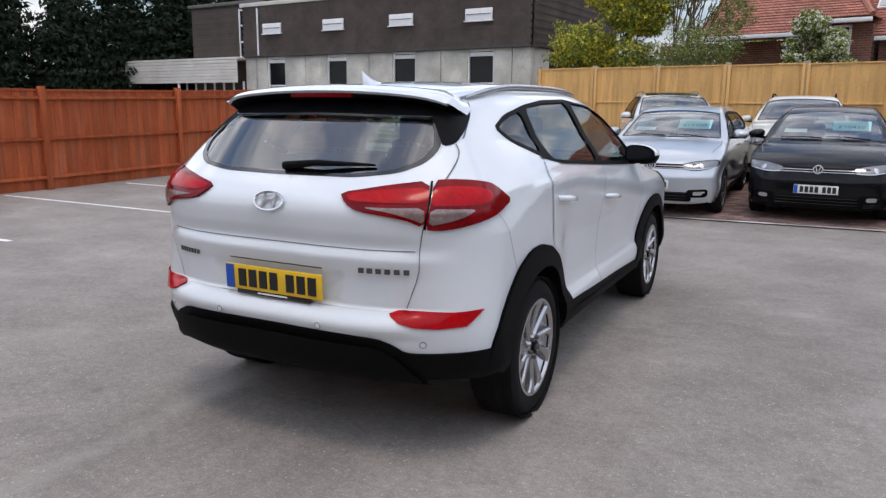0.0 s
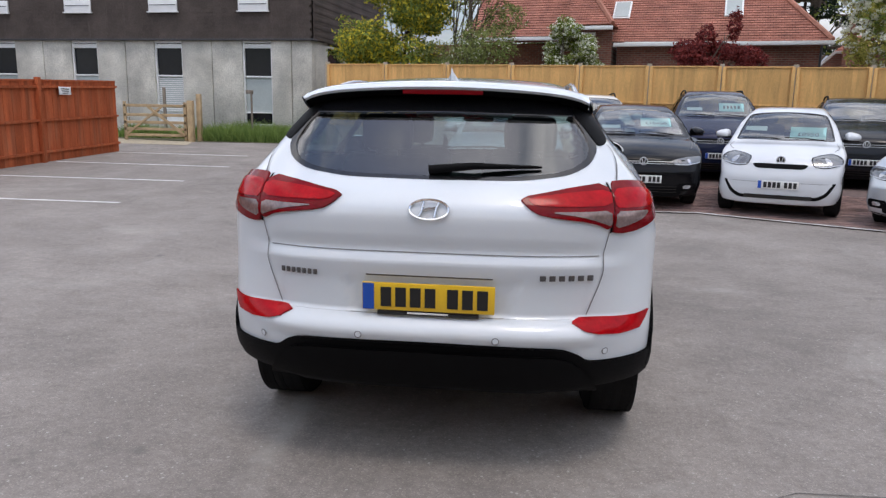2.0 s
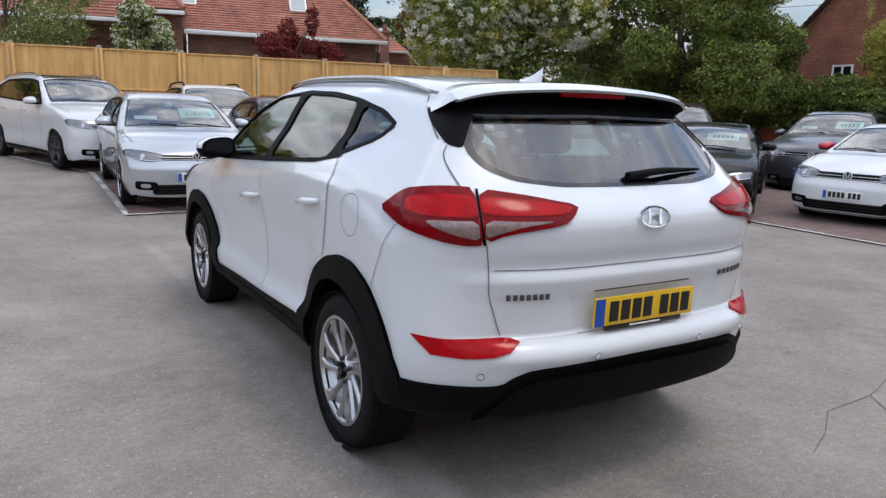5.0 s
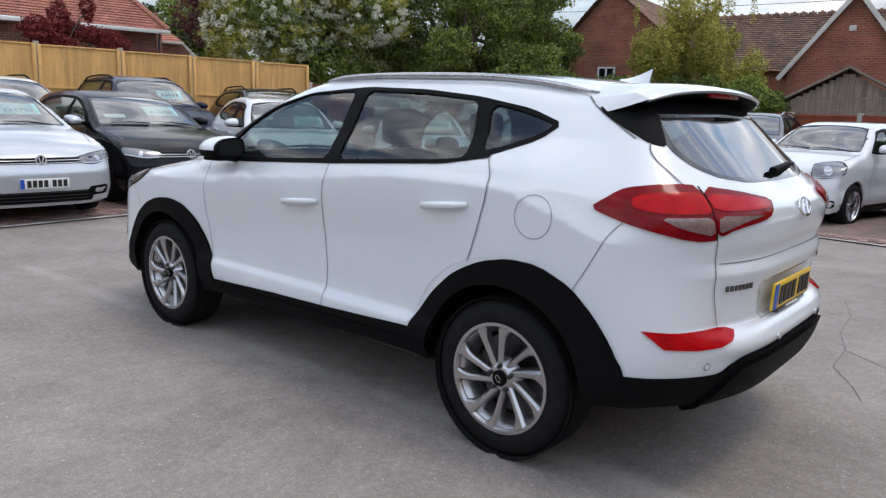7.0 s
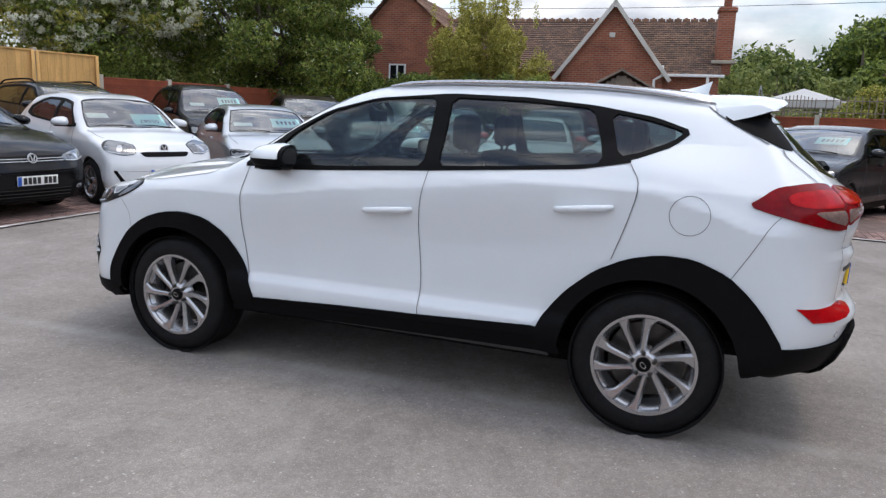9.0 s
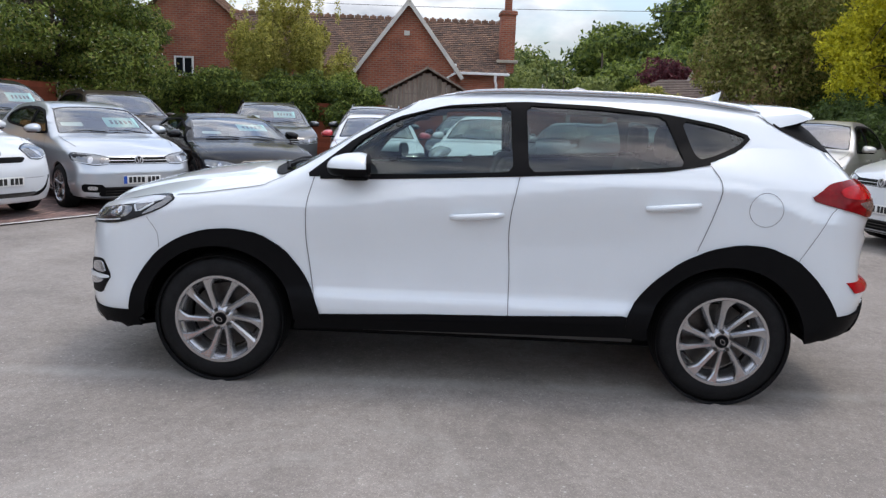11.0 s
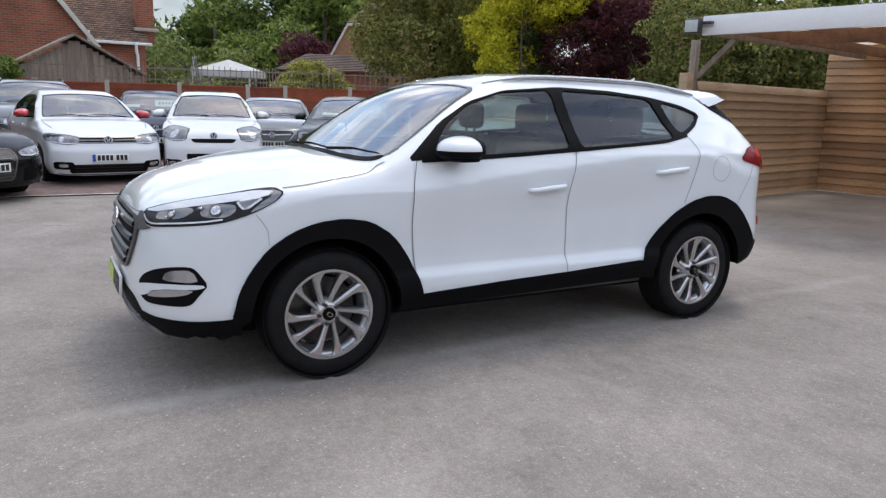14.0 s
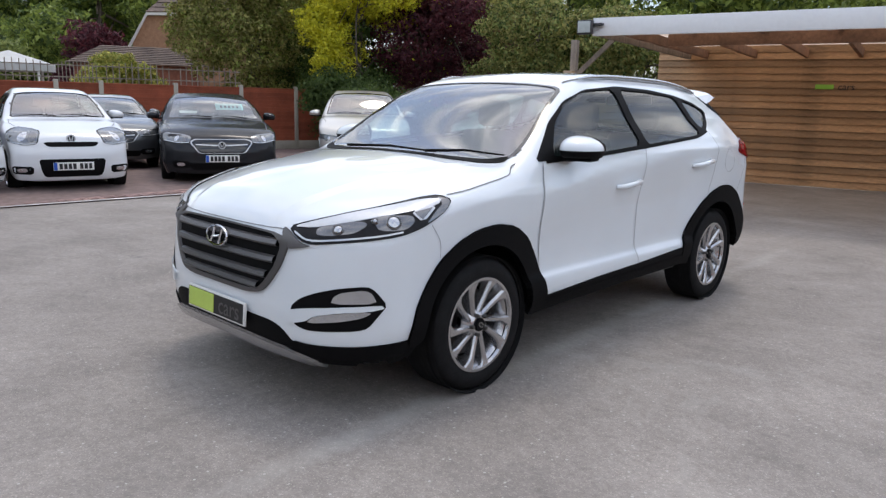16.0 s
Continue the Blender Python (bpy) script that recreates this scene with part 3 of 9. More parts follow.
def panel_fence(name, p, q, xs, tops, gravel, material, post_material, label, boards=17, trellis=(), stiles=False):
    """Close-board panels over gravel boards, between slotted posts; xs: where the posts stand along x or y."""
    pts = [run(p, q, t) for t in xs]
    for i, (a, b) in enumerate(zip(pts, pts[1:])):
        L = (b - a).length
        ang = math.atan2(b.y - a.y, b.x - a.x)
        g = float(lift((a.y + b.y) / 2))
        t0 = tops[0] + (tops[1] - tops[0]) * (i + 0.5) / (len(pts) - 1)
        base = thing(name, label, "fence", group="fence bays along the yard", m=Matrix.Translation((a.x, a.y, 0)) @ Matrix.Rotation(ang, 4, "Z"), kind="structure")
        H = t0 - g
        part("post", box_mesh("post", (0.11, 0.11, H + 0.06), post_material, 0.01, (0, 0, g + (H + 0.06) / 2)), base)
        z = g
        for k in range(gravel[0]):
            part("gravel_board", box_mesh("gravel_board", (L - 0.1, 0.05, gravel[1] - 0.008), post_material, 0.006, (L / 2, 0, z + gravel[1] / 2)), base)
            z += gravel[1]
        bm = bmesh.new()
        if stiles:
            w = (L - 0.1) / boards
            for k in range(boards):
                box(bm, 0.05 + (k + 0.5) * w, -0.01 - 0.006 * (k % 2), (z + t0 - 0.03) / 2, w + 0.01, 0.014, t0 - 0.03 - z)
            for x in (0.05, L - 0.05):
                part("stile", box_mesh("stile", (0.075, 0.03, t0 - z - 0.02), material, 0.004, (x, -0.062, (z + t0) / 2)), base)
        else:
            w = (t0 - 0.03 - z) / boards
            for k in range(boards):
                box(bm, L / 2, -0.012, z + (k + 0.5) * w, L - 0.1, 0.012, w + 0.012, rot=None)
                bmesh.ops.rotate(bm, cent=(L / 2, -0.012, z + (k + 0.5) * w), matrix=Matrix.Rotation(0.22, 3, "X"), verts=list(bm.verts)[-8:])
        tagged(part("boarding", bm_mesh("boarding", bm, material), base), kind="stuff")
        if stiles:
            part("rail", box_mesh("rail", (L - 0.1, 0.03, 0.045), material, 0.004, (L / 2, -0.034, z + (t0 - z) * 0.47)), base)
        part("capping", box_mesh("capping", (L - 0.1, 0.06, 0.035), material, 0.004, (L / 2, -0.015, t0 - 0.015)), base)
        if trellis and trellis[0] <= i < trellis[1]:
            tz = trellis[2]
            for k in range(1, 12):
                zz = tz + 0.1 * math.sin(math.pi * k / 12)
                part("trellis_slat", box_mesh("trellis_slat", (0.02, 0.015, zz), GREY_WOOD, 0, (L * k / 12, 0, t0 + zz / 2)), base)
            for zz in (0.12, tz - 0.02):
                part("trellis_rail", box_mesh("trellis_rail", (L, 0.02, 0.025), GREY_WOOD, 0, (L / 2, 0.016, t0 + zz)), base)


YP, YQ = (-5.53, 16.37), (9.6, 12.83)
panel_fence("timber_fence", YP, YQ, [0, 0.119, 0.238, 0.356, 0.473, 0.585, 0.695, 0.8, 0.903, 1.0], (2.66, 2.53), (2, 0.3), NEW_TIMBER, FENCE_POST,
            "new golden timber fence panel with concrete posts and gravel boards", stiles=True)
panel_fence("dark_red_fence", (9.65, 12.82), (17.4, 11.0), [0, 0.24, 0.48, 0.73, 1.0], (2.05, 2.0), (1, 0.3), DARK_RED_FENCE, CONCRETE, "dark red stained fence panel between concrete posts", 12)
panel_fence("dark_red_fence", (17.4, 11.0), (16.9, 2.5), [0, 0.2, 0.4, 0.6, 0.8, 1.0], (1.75, 1.72), (1, 0.2), DARK_RED_FENCE, CONCRETE, "dark red stained fence panel between concrete posts", 12)
panel_fence("dark_red_fence", (16.9, 2.5), (13.6, -13.8), [0, 0.1, 0.205, 0.31, 0.37, 0.478, 0.583, 0.68, 0.785, 0.89, 1.0], (1.68, 1.72), (1, 0.25), DARK_RED_FENCE, CONCRETE,
            "red fence panel with lattice trellis along its top", 14, trellis=(0, 6, 0.42))


# ---- the flat-roofed office building behind the yard ----
FB = Matrix.Translation((-6.77, 18.92, 0)) @ Matrix.Rotation(math.atan2(-0.09, 1), 4, "Z")  # facade corner, x runs east


def office():
    base = thing("office_building", "two-storey office with pebbledash walls under dark hung tiles", "building", m=FB)
    g, mid, top = 0.2, 3.55, 5.6
    W = 13.5
    wins = [(-12.18 - 0.06, 1.03), (-8.95, 1.03), (-5.72, 1.05), (-2.46, 1.05)]

    def lower(x0, x1, z0, z1, y0=0.0):
        part("wall_panel", box_mesh("wall_panel", (x1 - x0, 0.3, z1 - z0), PEBBLE, 0.01, ((x0 + x1) / 2, 0.15 + y0, (z0 + z1) / 2)), base)
    edges = [-W]
    for x, w in wins:
        edges += [x, x + w]
    edges.append(0.0)
    for a, b in zip(edges[::2], edges[1::2]):
        m_ = (a + b) / 2
        lower(a, m_ - 0.012, g, mid)
        lower(m_ + 0.012, b, g, mid, 0.01)
    for i, (x, w) in enumerate(wins):
        lower(x, x + w, g, 0.72, 0.04)
        win = part("window", box_mesh("window", (w, 0.06, 0.14), WHITE_PVC, 0.005, (x + w / 2, 0.1, mid - 0.2)), base, "tall white-framed office window")
        for zz, hh in ((0.76, 0.08), (1.18, 0.05), (2.36, 0.05), (mid - 0.06, 0.1)):
            part("window_frame", box_mesh("window_frame", (w, 0.08, hh), WHITE_PVC, 0.005, (x + w / 2, 0.1, zz)), win)
        for xx in (x + 0.025, x + w - 0.025):
            part("window_frame", box_mesh("window_frame", (0.05, 0.08, mid - 0.75), WHITE_PVC, 0.005, (xx, 0.1, (mid + 0.72) / 2)), win)
        part("pane", box_mesh("pane", (w, 0.02, 0.5), WHITE_PVC if i < 3 else DARK_PANE, 0, (x + w / 2, 0.15, 0.95)), win)
        part("pane", box_mesh("pane", (w, 0.02, 1.2), BLIND, 0, (x + w / 2, 0.15, 1.78)), win)
        part("pane", box_mesh("pane", (w, 0.02, 1.2), DARK_PANE, 0, (x + w / 2, 0.15, 2.95)), win)
        if i == 2:
            for k in range(16):
                part("louvre", box_mesh("louvre", (w - 0.1, 0.02, 0.04), WHITE_PVC, 0, (x + w / 2, 0.125, 1.25 + 0.068 * k)), win)
        pn = part("window", box_mesh("window", (w, 0.06, 0.4), WHITE_PVC, 0.006, (x + w / 2, -0.16, 4.65)), base, "small white upper window panel")
        part("window_sill", box_mesh("window_sill", (w + 0.08, 0.1, 0.035), WHITE_PVC, 0.005, (x + w / 2, -0.18, 4.43)), pn)
        part("glazing_bar", box_mesh("glazing_bar", (w - 0.1, 0.02, 0.02), LEAD, 0, (x + w / 2, -0.195, 4.66)), pn)
    # hung tiles: courses, each a leaning strip
    for k in range(17):
        z0 = mid + 0.121 * k
        bm = bmesh.new()
        n = 60
        for s in range(n):
            xa = -W + W * s / n
            box(bm, xa + W / n / 2 + (0.06 if k % 2 else 0), -0.1 - 0.002 * ((s * 7 + k * 3) % 3), z0 + 0.07, W / n - 0.003, 0.03, 0.15)
        tagged(part("tile_course", bm_mesh("tile_course", bm, SHINGLE), base), kind="stuff")
        part("tile_course", box_mesh("tile_course", (0.03, 8.0, 0.14), SHINGLE, 0.004, (0.1 + 0.01 * (k % 2), 3.95, z0 + 0.07)), base)
    part("wall", box_mesh("wall", (W - 0.02, 7.6, top - mid - 0.02), SHINGLE, 0, (-W / 2, 3.8, (top + mid) / 2)), base)
    part("soffit", box_mesh("soffit", (W + 0.12, 0.34, 0.05), LEAD, 0.005, (-W / 2 + 0.06, 0.03, mid - 0.0)), base)
    part("wall", box_mesh("wall", (0.3, 1.15, mid - g), PEBBLE, 0.01, (-0.15, 0.9, (mid + g) / 2)), base)
    part("wall", box_mesh("wall", (0.3, 4.5, mid - g), PEBBLE, 0.01, (-0.15, 5.4, (mid + g) / 2)), base)
    sw = part("window", box_mesh("window", (0.05, 1.65, 1.3), DARK_PANE, 0, (-0.15, 2.3, 2.75)), base, "dark side window in white frame")
    for zz in (2.05, 3.45):
        part("window_frame", box_mesh("window_frame", (0.1, 1.7, 0.07), WHITE_PVC, 0.005, (-0.08, 2.3, zz)), sw)
    part("wall", box_mesh("wall", (0.3, 1.7, 1.8), PEBBLE, 0.01, (-0.17, 2.3, 1.1)), base)
    part("roof", box_mesh("roof", (W + 0.3, 8.1, 0.16), WHITE_BOARD, 0.01, (-W / 2 + 0.05, 3.9, top + 0.06)), base, "flat roof with a pale edge")
    bm = bmesh.new()
    tube(bm, [(-12.55, -0.16, 3.6), (-12.55, -0.16, 5.5)], 0.04, 8)
    part("downpipe", bm_mesh("downpipe", bm, WHITE_PVC, 40), base)
    part("plant_room", box_mesh("plant_room", (5.0, 3.0, 0.9), SHINGLE, 0.02, (-10.5, 5.0, top + 0.55)), base)


def office_wing():
    base = thing("office_wing", "older dark-tiled wing with a tall stair window", "building", m=FB)
    top = 5.85
    part("wall", box_mesh("wall", (4.0, 6.0, top - 0.2), SHINGLE, 0.01, (-15.5, 3.6, top / 2 + 0.1)), base)
    for k in range(22):
        part("tile_course", box_mesh("tile_course", (4.06, 0.03, 0.12), SHINGLE, 0.004, (-15.5, 0.58 - 0.008 * (k % 2), 3.15 + 0.121 * k)), base)
    win = part("window", box_mesh("window", (0.75, 0.05, 2.1), DARK_PANE, 0, (-13.95, 0.55, 4.6)), base, "tall dark stair window")
    for zz in (3.6, 4.25, 4.95, 5.6):
        part("window_frame", box_mesh("window_frame", (0.8, 0.09, 0.07), WHITE_PVC, 0.006, (-13.95, 0.52, zz)), win)
    for xx in (-14.33, -13.57):
        part("window_frame", box_mesh("window_frame", (0.06, 0.09, 2.1), WHITE_PVC, 0.006, (xx, 0.52, 4.6)), win)
    part("roof", box_mesh("roof", (4.3, 6.3, 0.14), FELT, 0.02, (-15.5, 3.6, top + 0.06)), base)
    part("roof_slab", box_mesh("roof_slab", (7.5, 4.0, 0.35), FELT, 0.02, (-10.6, 5.5, top + 0.5)), base)
    for x in (-13.4, -12.2, -9.5):
        bm = bmesh.new()
        tube(bm, [(x, 2.5, top), (x, 2.5, top + 0.9)], 0.07, 8)
        part("vent_pipe", bm_mesh("vent_pipe", bm, LEAD, 40), base)


def white_canopy():
    base = thing("entrance_canopy", "low white boarded entrance canopy on posts", "canopy", m=FB)
    for k in range(7):
        part("board", box_mesh("board", (7.7, 0.05, 0.128), WHITE_BOARD, 0.006, (-17.35, -0.5 + 0.008 * (k % 2), 2.55 + 0.136 * k)), base)
    part("roof", box_mesh("roof", (7.8, 4.0, 0.1), WHITE_BOARD, 0.01, (-17.35, 1.5, 3.5)), base)
    part("wall", box_mesh("wall", (7.6, 0.1, 2.2), DARK_PANE, 0, (-17.35, 3.0, 1.35)), base)
    part("wall", box_mesh("wall", (4.0, 0.1, 0.9), PEBBLE, 0, (-15.5, 0.0, 0.8)), base)
    for k in range(7):
        part("window_frame", box_mesh("window_frame", (0.07, 0.07, 1.3), WHITE_PVC, 0.005, (-17.4 + 0.62 * k, 0.0, 1.9)), base)
    part("window_frame", box_mesh("window_frame", (3.8, 0.06, 0.06), WHITE_PVC, 0.005, (-15.5, 0.0, 2.05)), base)
    for x in (-21.0, -17.4):
        part("post", box_mesh("post", (0.09, 0.09, 2.4), WHITE_PVC, 0.008, (x, -0.45, 1.3)), base)


office(), office_wing(), white_canopy()


# ---- roofs of courses ----
def course_roof(name, a, b, c, d, material, n, parent, label=""):
    """A tiled slope from eaves a-b to ridge d-c, in overlapping courses."""
    a, b, c, d = map(Vector, (a, b, c, d))
    nrm = (b - a).cross(d - a).normalized()
    if nrm.z < 0:
        nrm = -nrm
    V, F = [], []
    for k in range(n):
        p0, p1 = a.lerp(d, k / n), b.lerp(c, k / n)
        q0, q1 = a.lerp(d, min((k + 1.15) / n, 1)), b.lerp(c, min((k + 1.15) / n, 1))
        i = len(V)
        V += [p0 + nrm * 0.035, p1 + nrm * 0.035, q1 + nrm * 0.004, q0 + nrm * 0.004, p0, p1]
        F += [(i, i + 1, i + 2, i + 3), (i, i + 4, i + 5, i + 1)]
    return tagged(part(name, mesh(name, V, F, material), parent, label), kind="stuff")


def tile_mat(name, c1, c2, gap, axis, w, spread):
    """Single tiles within a course: narrow joints across the run of the roof."""
    m = bpy.data.materials.new(name)
    m.use_nodes = True
    n, l = m.node_tree.nodes, m.node_tree.links
    b = n["Principled BSDF"]
    b.inputs["Roughness"].default_value = 0.85
    t, s, c = n.new("ShaderNodeTexCoord"), n.new("ShaderNodeSeparateXYZ"), n.new("ShaderNodeCombineXYZ")
    l.new(t.outputs["Object"], s.inputs[0])
    l.new(s.outputs["X" if axis == "x" else "Y"], c.inputs["X"])
    l.new(s.outputs["Z"], c.inputs["Y"])
    k = n.new("ShaderNodeTexBrick")
    for key, v in (("Scale", 1.0), ("Mortar Size", gap), ("Brick Width", w), ("Row Height", spread), ("Mortar Smooth", 0.3), ("Bias", 0.0)):
        k.inputs[key].default_value = v
    k.inputs["Color1"].default_value, k.inputs["Color2"].default_value = (*c1, 1), (*c2, 1)
    k.inputs["Mortar"].default_value = (*[0.45 * v for v in c2], 1)
    l.new(c.outputs[0], k.inputs["Vector"])
    tx = n.new("ShaderNodeTexNoise")
    tx.inputs["Scale"].default_value, tx.inputs["Detail"].default_value, tx.inputs["Roughness"].default_value = 2.0, 8, 0.7
    l.new(t.outputs["Object"], tx.inputs["Vector"])
    mr = n.new("ShaderNodeMapRange")
    mr.inputs["From Min"].default_value, mr.inputs["From Max"].default_value = 0.3, 0.7
    mr.inputs["To Min"].default_value, mr.inputs["To Max"].default_value = 0.65, 1.3
    l.new(tx.outputs["Fac"], mr.inputs["Value"])
    mx = n.new("ShaderNodeMix")
    mx.data_type, mx.blend_type = "RGBA", "MULTIPLY"
    mx.inputs["Factor"].default_value = 1
    l.new(k.outputs["Color"], mx.inputs["A"]), l.new(mr.outputs["Result"], mx.inputs["B"])
    l.new(mx.outputs["Result"], b.inputs["Base Color"])
    return m


TILE_X = tile_mat("bungalow_tiles", (0.45, 0.19, 0.135), (0.36, 0.14, 0.098), 0.008, "x", 0.17, 0.078)
TILE_Y = tile_mat("cottage_tiles", (0.27, 0.155, 0.105), (0.125, 0.085, 0.068), 0.010, "y", 0.17, 0.073)


def bungalow():
    m = Matrix.Translation((3.2, 22.42, 0)) @ Matrix.Rotation(math.atan2(-0.234, 1), 4, "Z")
    base = thing("bungalow", "red-brick bungalow with a red tiled hipped roof", "house", m=m)
    part("wall", box_mesh("wall", (6.6, 6, 3.6), BRICK_X, 0, (3.45, 3.35, 2.0)), base)
    part("wall", box_mesh("wall", (1.3, 4, 4.0), BRICK_X, 0, (-0.65, 1.95, 2.2)), base)
    part("wall", box_mesh("wall", (6.0, 6, 3.7), BRICK_X, 0, (-4.3, 3.75, 2.05)), base)
    # main slope, hipped at the east end
    course_roof("roof_slope", (-5.5, 0.0, 3.9), (7.05, 0.0, 3.82), (3.4, 4.6, 8.0), (-5.5, 4.6, 8.0), TILE_X, 44, base, "red concrete tiled roof slope")
    course_roof("roof_slope", (7.05, 0.0, 3.82), (7.05, 9.2, 3.82), (3.4, 4.7, 8.0), (3.4, 4.6, 8.0), ROOF_TILE, 44, base)
    course_roof("roof_slope", (-5.6, -0.4, 4.05), (-1.2, -0.4, 4.05), (-1.2, 3.2, 7.2), (-4.4, 3.2, 7.2), TILE_X, 30, base)
    course_roof("roof_slope", (-1.45, -0.9, 4.38), (0.1, -0.9, 4.38), (-1.6, 1.6, 6.6), (-1.7, 1.6, 6.6), TILE_X, 24, base)
    course_roof("roof_slope", (0.1, -0.9, 4.38), (0.1, 2.2, 4.38), (-1.6, 2.2, 6.6), (-1.6, 1.6, 6.6), ROOF_TILE, 24, base)
    for (a, b, z, y) in ((0.05, 7.1, 3.82, -0.05), (-5.6, -1.4, 4.03, -0.45), (-1.5, 0.12, 4.32, -0.95)):
        part("gutter", box_mesh("gutter", (b - a, 0.12, 0.13), WHITE_PVC, 0.02, ((a + b) / 2, y, z - 0.06)), base, "white fascia and gutter")
    bm = bmesh.new()
    for k in range(15):
        t0 = k / 15
        p = Vector((7.05, 0, 3.86)).lerp(Vector((3.4, 4.6, 8.06)), t0)
        q = Vector((7.05, 0, 3.86)).lerp(Vector((3.4, 4.6, 8.06)), t0 + 0.075)
        tube(bm, [p, q], 0.09, 6)
    tagged(part("hip_tiles", bm_mesh("hip_tiles", bm, ROOF_TILE, 50), base), kind="stuff")
    bm = bmesh.new()
    for k in range(12):
        p = Vector((0.1, -0.9, 4.42)).lerp(Vector((-1.6, 1.6, 6.65)), k / 12)
        q = Vector((0.1, -0.9, 4.42)).lerp(Vector((-1.6, 1.6, 6.65)), (k + 1.1) / 12)
        tube(bm, [p, q], 0.09, 6)
    tagged(part("hip_tiles", bm_mesh("hip_tiles", bm, ROOF_TILE, 50), base), kind="stuff")
    w = part("window", box_mesh("window", (0.62, 0.04, 1.5), DARK_PANE, 0, (-0.93, -0.08, 3.45)), base, "white-framed casement window")
    for xx in (-1.24, -0.93, -0.62):
        part("window_frame", box_mesh("window_frame", (0.07, 0.08, 1.5), WHITE_PVC, 0.006, (xx, -0.1, 3.45)), w)
    for zz in (2.72, 3.75, 4.17):
        part("window_frame", box_mesh("window_frame", (0.68, 0.08, 0.07), WHITE_PVC, 0.006, (-0.93, -0.1, zz)), w)
    for x in (0.15, 4.0):
        r = part("rooflight", box_mesh("rooflight", (0.62, 1.0, 0.06), WHITE_PVC, 0.01), base, "grey-framed rooflight", m=Matrix.Translation((x, 1.32, 5.11)) @ Matrix.Rotation(radians(42.5), 4, "X"))
        part("pane", box_mesh("pane", (0.5, 0.86, 0.02), BLIND, 0, (0, 0, 0.035)), r)
    bm = bmesh.new()
    tube(bm, [(6.75, -0.05, 3.7), (6.75, 0.06, 3.45), (6.75, 0.06, 0.3)], 0.04, 8)
    part("downpipe", bm_mesh("downpipe", bm, LEAD, 40), base)


def cottage():
    m = Matrix.Translation((22.76, 2.57, 0)) @ Matrix.Rotation(0.1, 4, "Z")  # gable's middle; its face looks west
    base = thing("cottage", "red-brick cottage with a steep gable and old tiled roof", "house", m=m)
    bm = bmesh.new()
    vs = [bm.verts.new(p) for p in ((0, -1.78, 0), (0, 1.78, 0), (0, 1.78, 3.15), (0, 0, 5.42), (0, -1.78, 3.15))]
    ws = [bm.verts.new(v.co + Vector((4.5, 0, 0))) for v in vs]
    bm.faces.new(vs), bm.faces.new(ws[::-1])
    for i in range(5):
        bm.faces.new((vs[i], ws[i], ws[(i + 1) % 5], vs[(i + 1) % 5]))
    part("gable_wall", bm_mesh("gable_wall", bm, BRICK_Y), base)
    part("wall", box_mesh("wall", (5, 14, 3.2), BRICK_Y, 0, (3.2, 3.3, 1.6)), base)
    course_roof("roof_slope", (0.45, 10.5, 3.15), (0.45, -3.75, 3.15), (2.9, -3.75, 5.25), (2.9, 10.5, 5.25), TILE_Y, 26, base, "mottled old clay tiled roof")
    for s in (-1, 1):
        course_roof("roof_slope", (-0.2, s * 1.98, 2.95), (3.6, s * 1.98, 2.95), (3.6, 0, 5.52), (-0.2, 0, 5.52), OLD_TILE, 22, base)
        b2 = bmesh.new()
        d = Vector((0, -s * 2.0, 2.62))
        box(b2, 0, 0, 0, 0.06, d.length + 0.1, 0.14, 0.008, rot=Matrix.Rotation(math.atan2(2.62, -s * 2.0), 3, "X"))
        part("bargeboard", bm_mesh("bargeboard", b2, WHITE_BOARD), base, "weathered white bargeboard", m=Matrix.Translation((-0.22, s * 1.0, 4.2)))
    b2 = bmesh.new()
    for k in range(48):
        box(b2, 2.9, 10.4 - 0.3 * k, 5.28, 0.16, 0.27, 0.12, 0.02)
        box(b2, 2.9, 10.4 - 0.3 * k, 5.35, 0.03, 0.09, 0.07)
    tagged(part("ridge_tiles", bm_mesh("ridge_tiles", b2, OLD_TILE), base), kind="stuff")
    b2 = bmesh.new()
    tube(b2, [(-0.2, 0, 5.35), (-0.2, 0, 6.0)], [0.06, 0.02], 6)
    part("finial", bm_mesh("finial", b2, WHITE_BOARD), base)
    part("vent", box_mesh("vent", (0.05, 0.2, 0.17), WHITE_BOARD, 0.006, (-0.03, 0.05, 4.42)), base)
    ch = part("chimney", box_mesh("chimney", (0.66, 0.54, 2.3), BRICK_Y, 0.01, (1.2, -3.8, 4.35)), base, "tall red-brick chimney stack")
    part("chimney_base", box_mesh("chimney_base", (0.85, 0.8, 0.12), CONCRETE, 0.02, (1.2, -3.8, 3.62)), ch)
    part("chimney_cap", box_mesh("chimney_cap", (0.75, 0.63, 0.14), BRICK_Y, 0.01, (1.2, -3.8, 5.4)), ch)
    part("chimney_pot", box_mesh("chimney_pot", (0.26, 0.26, 0.9), BRICK_Y, 0.03, (1.2, -3.8, 5.9)), ch)
    part("gutter", box_mesh("gutter", (0.1, 2.2, 0.1), WHITE_PVC, 0.02, (0.4, -2.75, 3.1)), base)
    b2 = bmesh.new()
    tube(b2, [(0.3, -3.3, 3.1), (0.3, -3.3, 2.85), (0.35, -3.35, 2.7), (0.35, -3.35, 2.0)], 0.05, 8)
    part("downpipe", bm_mesh("downpipe", b2, WHITE_PVC, 40), base)
    b2 = bmesh.new()
    tube(b2, [(-0.1, -1.75, 3.4), (-0.1, -1.75, 3.05), (-0.1, -1.5, 2.9), (-0.1, -1.5, 2.0)], 0.05, 8)
